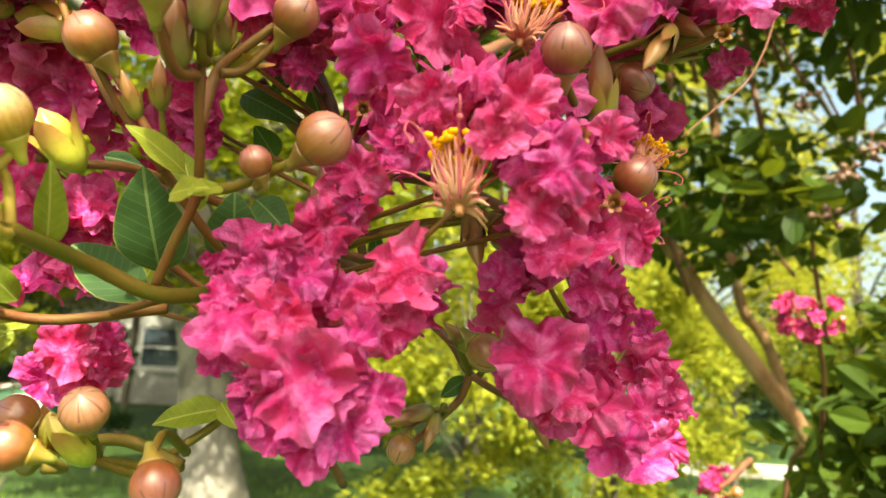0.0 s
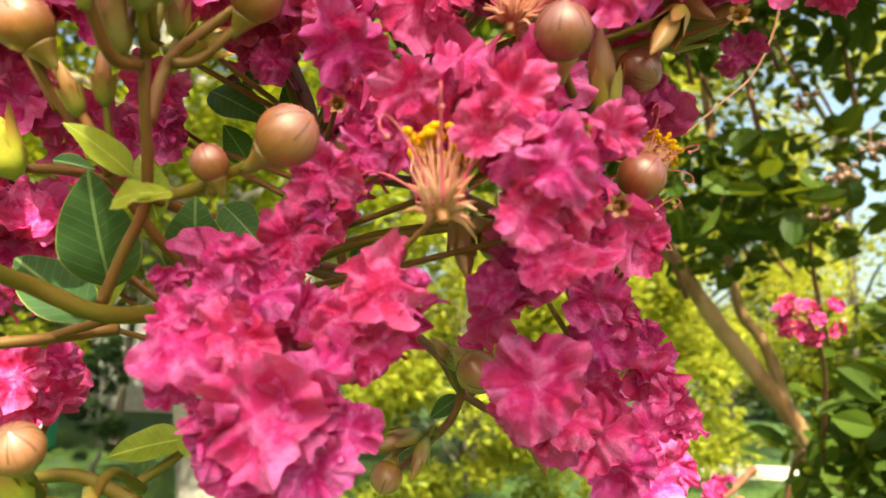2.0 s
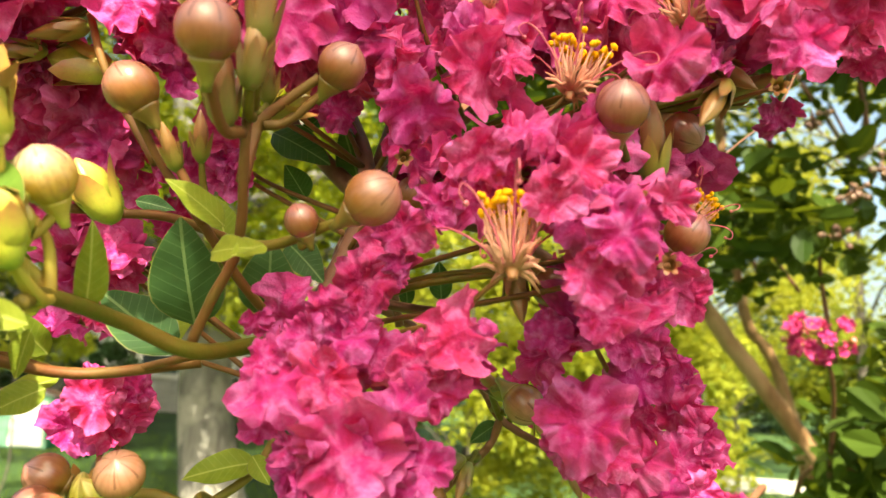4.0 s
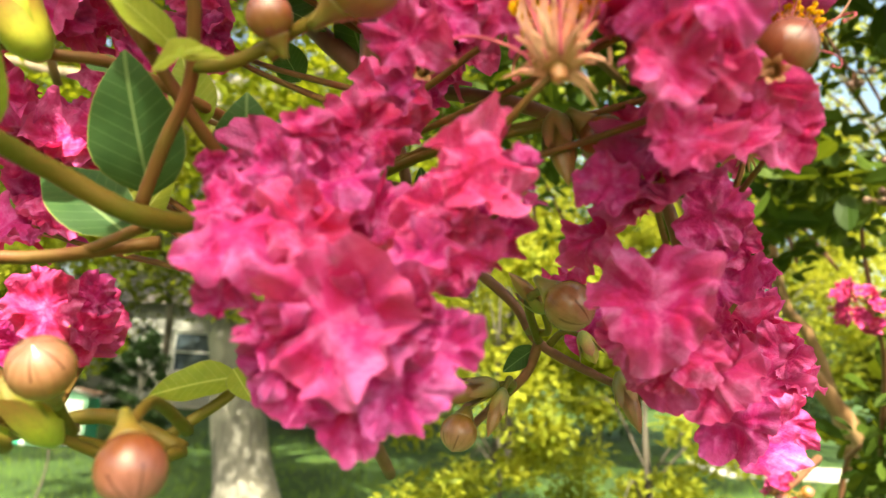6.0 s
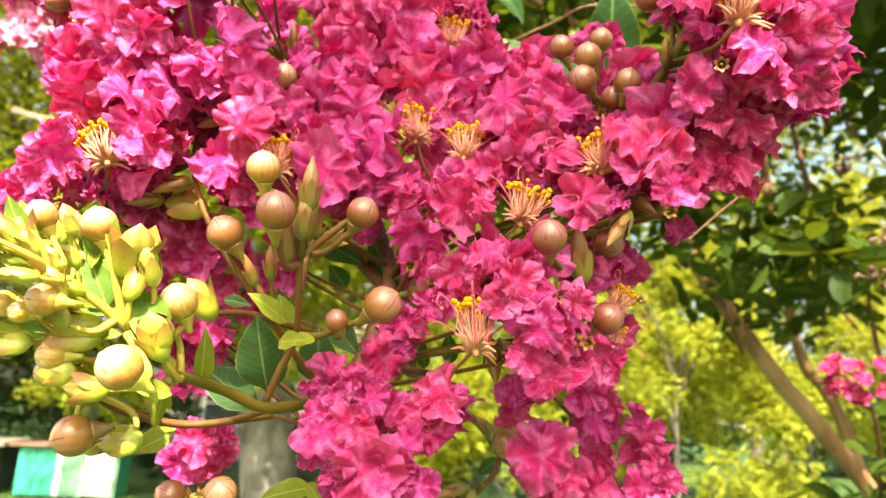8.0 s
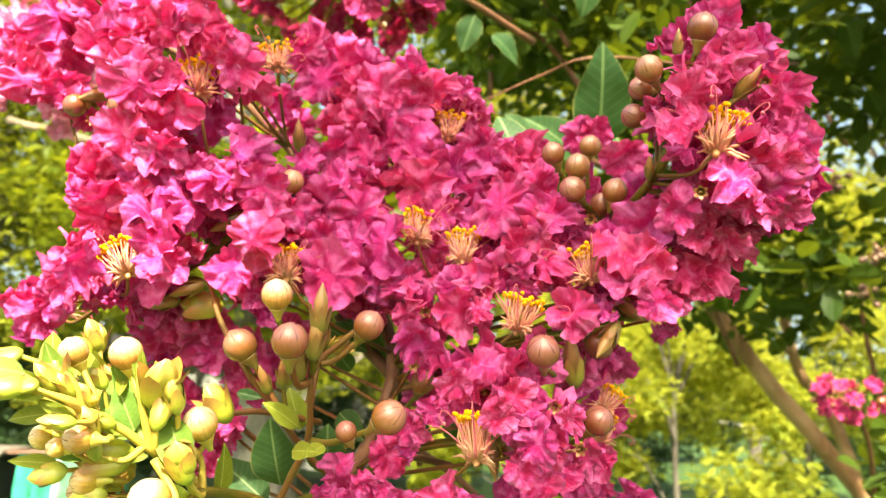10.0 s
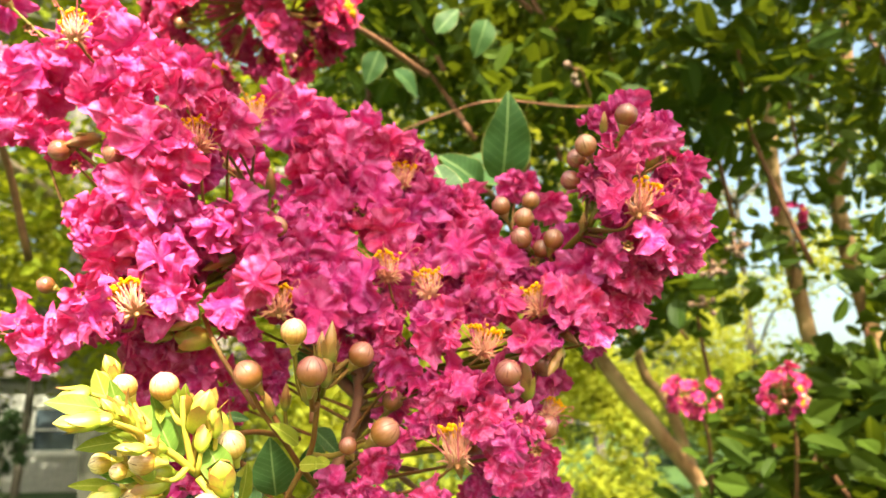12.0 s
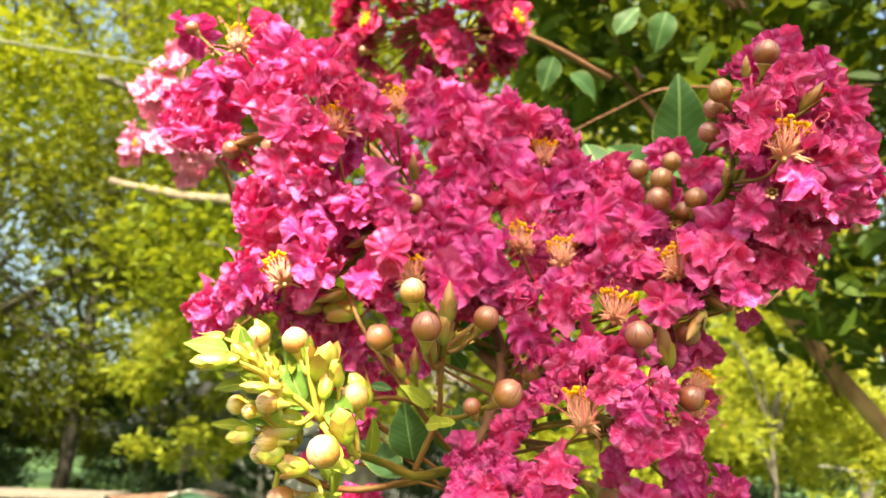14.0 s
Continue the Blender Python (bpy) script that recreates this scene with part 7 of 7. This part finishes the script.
leaf(main, (-0.0015, 0.1398, 1.5595), (0.0049, 0.1348, 1.5600), (0, -1, 0.3), "young", 1.1)
bare_twig = thing("bare_twig", (0.1132, 0.2704, 1.6168), "thin bare tan twig behind the flowers", "twig", "twigs")
tube("twig_stem", [(0.1132, 0.2704, 1.6168), (0.1237, 0.2688, 1.6267), (0.1329, 0.2674, 1.6351), (0.1380, 0.2658, 1.6446), (0.1409, 0.2642, 1.6544), (0.1423, 0.2622, 1.6662)], 0.00028, 0.0004, STEM_BROWN, bare_twig, 8, 6, 0.2)
far_twig = thing("leafy_twig", (0.065, 0.345, 1.752), "reddish twig with large green leaves", "twig", "twigs")
tube("twig_stem", [(0.0250, 0.3624, 1.7403), (0.0646, 0.3452, 1.7521), (0.0942, 0.3290, 1.7542), (0.1857, 0.4370, 1.8061), (0.4161, 0.8408, 2.0212)], 0.0005, 0.0009, STEM_BROWN, far_twig)
leaf(far_twig, (0.0893, 0.3116, 1.6966), (0.0885, 0.2810, 1.7348), (0.1, -1, 0.1), "dark", 0.95, 3)
leaf(far_twig, (0.0792, 0.3121, 1.6935), (0.0563, 0.2974, 1.7072), (0.1, -1, 0.1), "dark", 1.1, 1)
leaf(far_twig, (0.0739, 0.3544, 1.7272), (0.1089, 0.3455, 1.7082), (0.2, -1, 0.5), "dark", 1.2)
leaf(far_twig, (0.0620, 0.3740, 1.7252), (0.0453, 0.3665, 1.7394), (0.2, -1, 0.5), "dark", 1.4)
leaf(far_twig, (0.0243, 0.4014, 1.8224), (0.0162, 0.4067, 1.7996), (0.2, -1, 0.5), "dark", 1.4)
leaf(far_twig, (0.0699, 0.4495, 1.8679), (0.0871, 0.4465, 1.8892), (0.2, -1, 0.5), "dark", 1.4)
leaf(far_twig, (0.0357, 0.4068, 1.8116), (0.0547, 0.4147, 1.7973), (0.2, -1, 0.5), "dark", 1.3)
leaf(far_twig, (0.1017, 0.4063, 1.8554), (0.0936, 0.4127, 1.8288), (0.2, -1, 0.5), "dark", 1.2)

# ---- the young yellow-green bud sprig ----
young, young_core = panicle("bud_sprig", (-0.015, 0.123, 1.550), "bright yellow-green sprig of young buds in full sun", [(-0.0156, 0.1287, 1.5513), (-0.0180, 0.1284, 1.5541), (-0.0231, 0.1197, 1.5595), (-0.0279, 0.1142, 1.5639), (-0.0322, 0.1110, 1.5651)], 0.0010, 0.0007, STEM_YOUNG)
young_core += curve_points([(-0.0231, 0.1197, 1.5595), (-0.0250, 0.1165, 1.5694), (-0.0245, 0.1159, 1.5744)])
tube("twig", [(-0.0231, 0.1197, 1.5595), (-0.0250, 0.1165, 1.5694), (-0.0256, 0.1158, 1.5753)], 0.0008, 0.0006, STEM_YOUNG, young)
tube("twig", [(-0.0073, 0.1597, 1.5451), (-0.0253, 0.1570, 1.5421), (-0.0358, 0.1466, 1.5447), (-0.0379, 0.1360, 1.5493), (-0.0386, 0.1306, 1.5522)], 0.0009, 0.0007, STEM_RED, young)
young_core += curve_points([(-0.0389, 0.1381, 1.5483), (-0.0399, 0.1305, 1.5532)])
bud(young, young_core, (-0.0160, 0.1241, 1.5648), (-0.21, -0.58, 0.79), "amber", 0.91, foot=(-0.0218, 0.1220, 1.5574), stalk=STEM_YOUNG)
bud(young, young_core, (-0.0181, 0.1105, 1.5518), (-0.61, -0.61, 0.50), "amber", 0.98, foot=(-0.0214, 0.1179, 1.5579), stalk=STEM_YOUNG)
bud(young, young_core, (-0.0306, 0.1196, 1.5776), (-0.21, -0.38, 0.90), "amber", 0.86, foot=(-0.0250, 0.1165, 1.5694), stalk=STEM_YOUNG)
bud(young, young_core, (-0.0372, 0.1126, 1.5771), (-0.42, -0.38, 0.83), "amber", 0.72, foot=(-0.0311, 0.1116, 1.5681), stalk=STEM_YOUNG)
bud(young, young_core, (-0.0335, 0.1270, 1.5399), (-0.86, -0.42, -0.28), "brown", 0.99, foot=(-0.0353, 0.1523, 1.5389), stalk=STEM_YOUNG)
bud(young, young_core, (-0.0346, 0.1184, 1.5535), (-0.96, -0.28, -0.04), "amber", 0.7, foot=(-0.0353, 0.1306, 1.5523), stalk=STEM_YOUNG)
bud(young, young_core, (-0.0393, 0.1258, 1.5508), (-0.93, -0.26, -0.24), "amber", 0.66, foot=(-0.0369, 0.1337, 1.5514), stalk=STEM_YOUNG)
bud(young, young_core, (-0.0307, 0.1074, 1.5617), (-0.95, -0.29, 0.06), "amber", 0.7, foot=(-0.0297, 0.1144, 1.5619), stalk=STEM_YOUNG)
leaf(young, (-0.0379, 0.1006, 1.5722), (-0.0469, 0.0971, 1.5735), (0.6, -1, 0.4), "fresh", 0.75)
bud(young, young_core, (-0.0419, 0.0987, 1.5695), (-0.95, -0.31, -0.07), "slim", 0.83, stalk=STEM_YOUNG)
leaf(young, (-0.0348, 0.1022, 1.5683), (-0.0416, 0.0987, 1.5713), (-0.5, -1, 0.4), "young", 0.90)
bud(young, young_core, (-0.0376, 0.1052, 1.5724), (-0.49, -0.50, 0.72), "slim", 0.61, stalk=STEM_YOUNG)
bud(young, young_core, (-0.0486, 0.1383, 1.5835), (-0.26, -0.52, 0.82), "slim", 0.76, stalk=STEM_YOUNG)
bud(young, young_core, (-0.0209, 0.1155, 1.5729), (0.32, -0.50, 0.81), "green", 1.03, stalk=STEM_YOUNG)
leaf(young, (-0.0240, 0.1188, 1.5705), (-0.0255, 0.1145, 1.5775), (-0.5, -1, 0.4), "young", 0.90)
bud(young, young_core, (-0.0190, 0.1170, 1.5707), (-0.09, -0.52, 0.85), "slim", 0.77, stalk=STEM_YOUNG)
bud(young, young_core, (-0.0402, 0.1121, 1.5614), (-0.94, -0.28, -0.18), "amber", 0.61, stalk=STEM_YOUNG)
bud(young, young_core, (-0.0358, 0.1097, 1.5598), (-0.90, -0.38, 0.22), "amber", 0.48, stalk=STEM_YOUNG)
bud(young, young_core, (-0.0336, 0.1198, 1.5570), (-0.95, -0.32, -0.02), "green", 0.91, stalk=STEM_YOUNG)
leaf(young, (-0.0381, 0.1152, 1.5566), (-0.0462, 0.1122, 1.5571), (0.1, -1, 0.4), "young", 0.65)
bud(young, young_core, (-0.0404, 0.1144, 1.5546), (-0.93, -0.26, -0.26), "slim", 0.64, stalk=STEM_YOUNG)
bud(young, young_core, (-0.0300, 0.1080, 1.5650), (-0.18, -0.52, 0.84), "green", 0.63, stalk=STEM_YOUNG)
bud(young, young_core, (-0.0164, 0.1170, 1.5589), (-0.09, -0.52, 0.85), "slim", 0.75, stalk=STEM_YOUNG)
leaf(young, (-0.0309, 0.1058, 1.5645), (-0.0365, 0.1024, 1.5682), (0.1, -1, 0.4), "young", 0.65)
bud(young, young_core, (-0.0336, 0.1118, 1.5696), (-0.34, -0.51, 0.79), "slim", 0.54, stalk=STEM_YOUNG)
leaf(young, (-0.0353, 0.1103, 1.5667), (-0.0371, 0.1037, 1.5778), (0.6, -1, 0.4), "fresh", 0.75)
bud(young, young_core, (-0.0321, 0.1011, 1.5645), (-0.92, -0.38, 0.05), "slim", 0.59, stalk=STEM_YOUNG)
bud(young, young_core, (-0.0311, 0.1116, 1.5654), (-0.82, -0.44, 0.36), "slim", 0.69, stalk=STEM_YOUNG)
bud(young, young_core, (-0.0336, 0.1193, 1.5585), (-0.93, -0.36, -0.03), "green", 1.03, stalk=STEM_YOUNG)
leaf(young, (-0.0335, 0.1173, 1.5582), (-0.0407, 0.1141, 1.5593), (0.6, -1, 0.4), "fresh", 0.75)
bud(young, young_core, (-0.0169, 0.1183, 1.5572), (-0.34, -0.51, 0.79), "green", 0.68, stalk=STEM_YOUNG)
bud(young, young_core, (-0.0165, 0.1222, 1.5591), (0.32, -0.46, 0.83), "slim", 0.56, stalk=STEM_YOUNG)
leaf(young, (-0.0138, 0.1219, 1.5480), (-0.0205, 0.1188, 1.5496), (-0.5, -1, 0.4), "young", 0.90)
bud(young, young_core, (-0.0290, 0.1194, 1.5482), (-0.92, -0.38, 0.05), "green", 0.68, stalk=STEM_YOUNG)
bud(young, young_core, (-0.0302, 0.1367, 1.5385), (-0.91, -0.30, -0.28), "slim", 0.75, stalk=STEM_YOUNG)
bud(young, young_core, (-0.0342, 0.1185, 1.5506), (-0.93, -0.36, -0.03), "slim", 0.63, stalk=STEM_YOUNG)
leaf(young, (-0.0433, 0.1390, 1.5734), (-0.0479, 0.1342, 1.5802), (-0.5, -1, 0.4), "young", 0.90)
bud(young, young_core, (-0.0395, 0.1186, 1.5709), (-0.73, -0.47, 0.50), "slim", 0.65, stalk=STEM_YOUNG)
leaf(young, (-0.0259, 0.1214, 1.5710), (-0.0281, 0.1172, 1.5778), (0.1, -1, 0.4), "young", 0.65)
bud(young, young_core, (-0.0484, 0.1337, 1.5798), (-0.34, -0.51, 0.79), "slim", 0.59, stalk=STEM_YOUNG)
bud(young, young_core, (-0.0446, 0.1024, 1.5743), (-0.90, -0.21, -0.38), "green", 0.64, stalk=STEM_YOUNG)
bud(young, young_core, (-0.0416, 0.1009, 1.5707), (-0.66, -0.65, 0.38), "slim", 0.61, stalk=STEM_YOUNG)
bud(young, young_core, (-0.0382, 0.1008, 1.5701), (-0.95, 0.31, 0.05), "green", 0.51, stalk=STEM_YOUNG)
bud(young, young_core, (-0.0349, 0.1070, 1.5713), (-0.44, -0.49, 0.75), "green", 0.53, stalk=STEM_YOUNG)
bud(young, young_core, (-0.0479, 0.1399, 1.5829), (-0.03, -0.27, 0.96), "green", 0.64, stalk=STEM_YOUNG)
bud(young, young_core, (-0.0230, 0.1228, 1.5744), (0.09, -0.55, 0.83), "green", 0.69, stalk=STEM_YOUNG)
leaf(young, (-0.0251, 0.1235, 1.5688), (-0.0286, 0.1193, 1.5740), (0.1, -1, 0.4), "young", 0.65)
bud(young, young_core, (-0.0209, 0.1173, 1.5673), (-0.01, 0.38, 0.93), "green", 0.65, stalk=STEM_YOUNG)
bud(young, young_core, (-0.0350, 0.1222, 1.5548), (-0.73, -0.59, 0.35), "slim", 0.58, stalk=STEM_YOUNG)
leaf(young, (-0.0380, 0.1180, 1.5597), (-0.0413, 0.1237, 1.5560), (0.6, -1, 0.4), "fresh", 0.75)
bud(young, young_core, (-0.0170, 0.1187, 1.5600), (0.02, -0.93, -0.37), "green", 0.59, stalk=STEM_YOUNG)
bud(young, young_core, (-0.0372, 0.1079, 1.5736), (-0.30, -0.25, 0.92), "green", 0.85, stalk=STEM_YOUNG)
bud(young, young_core, (-0.0318, 0.1138, 1.5607), (-0.61, 0.12, 0.78), "green", 0.54, stalk=STEM_YOUNG)
bud(young, young_core, (-0.0356, 0.1193, 1.5600), (-0.67, -0.18, -0.72), "slim", 0.65, stalk=STEM_YOUNG)
bud(young, young_core, (-0.0362, 0.1185, 1.5582), (-0.75, -0.45, 0.48), "slim", 0.51, stalk=STEM_YOUNG)
bud(young, young_core, (-0.0344, 0.1387, 1.5376), (0.85, -0.25, 0.46), "green", 0.50, stalk=STEM_YOUNG)
bud(young, young_core, (-0.0429, 0.1375, 1.5743), (-0.38, -0.54, 0.75), "green", 0.58, stalk=STEM_YOUNG)
bud(young, young_core, (-0.0391, 0.1251, 1.5731), (-0.57, -0.42, 0.71), "green", 0.50, stalk=STEM_YOUNG)
leaf(young, (-0.0314, 0.1233, 1.5693), (-0.0333, 0.1200, 1.5759), (0.6, -1, 0.4), "fresh", 0.75)
leaf(young, (-0.0355, 0.1125, 1.5687), (-0.0483, 0.1327, 1.5792), (0.1, -1, 0.4), "young", 0.70)
leaf(young, (-0.0308, 0.1195, 1.5696), (-0.0323, 0.1259, 1.5763), (0.1, -1, 0.4), "young", 0.50)
leaf(young, (-0.0324, 0.1057, 1.5660), (-0.0439, 0.1061, 1.5646), (0.1, -1, 0.4), "young", 0.75)
leaf(young, (-0.0320, 0.1081, 1.5641), (-0.0281, 0.1106, 1.5664), (0.1, -1, 0.4), "young", 0.80)
leaf(young, (-0.0281, 0.1222, 1.5628), (-0.0325, 0.1209, 1.5720), (0.1, -1, 0.4), "fresh", 1.15)
leaf(young, (-0.0156, 0.1179, 1.5562), (-0.0216, 0.1210, 1.5671), (0.1, -1, 0.4), "fresh", 0.95)
leaf(young, (-0.0361, 0.1083, 1.5689), (-0.0406, 0.1030, 1.5730), (0.1, -1, 0.4), "young", 0.60)
leaf(young, (-0.0284, 0.1212, 1.5628), (-0.0320, 0.1092, 1.5606), (0.1, -1, 0.4), "young", 0.60)
leaf(young, (-0.0263, 0.1222, 1.5616), (-0.0408, 0.1339, 1.5746), (0.1, -1, 0.4), "fresh", 1.15)
leaf(young, (-0.0362, 0.1090, 1.5674), (-0.0452, 0.1166, 1.5820), (0.1, -1, 0.4), "young", 0.50)
leaf(young, (-0.0250, 0.1228, 1.5583), (-0.0338, 0.1212, 1.5567), (0.1, -1, 0.4), "young", 0.50)
leaf(young, (-0.0477, 0.1409, 1.5756), (-0.0492, 0.1340, 1.5810), (0.1, -1, 0.4), "young", 0.60)
leaf(young, (-0.0267, 0.1522, 1.5400), (-0.0319, 0.1476, 1.5364), (0, -1, 0.3), "young", 1.1)
leaf(young, (-0.0241, 0.1412, 1.5480), (-0.0258, 0.1420, 1.5413), (0, -1, 0.3), "young", 1.0)
leaf(young, (-0.0210, 0.1251, 1.5568), (-0.0217, 0.1189, 1.5663), (0, -1, 0.3), "fresh", 1.1)
leaf(young, (-0.0342, 0.1362, 1.5473), (-0.0393, 0.1311, 1.5480), (0, -1, 0.3), "young", 0.9)
wire()
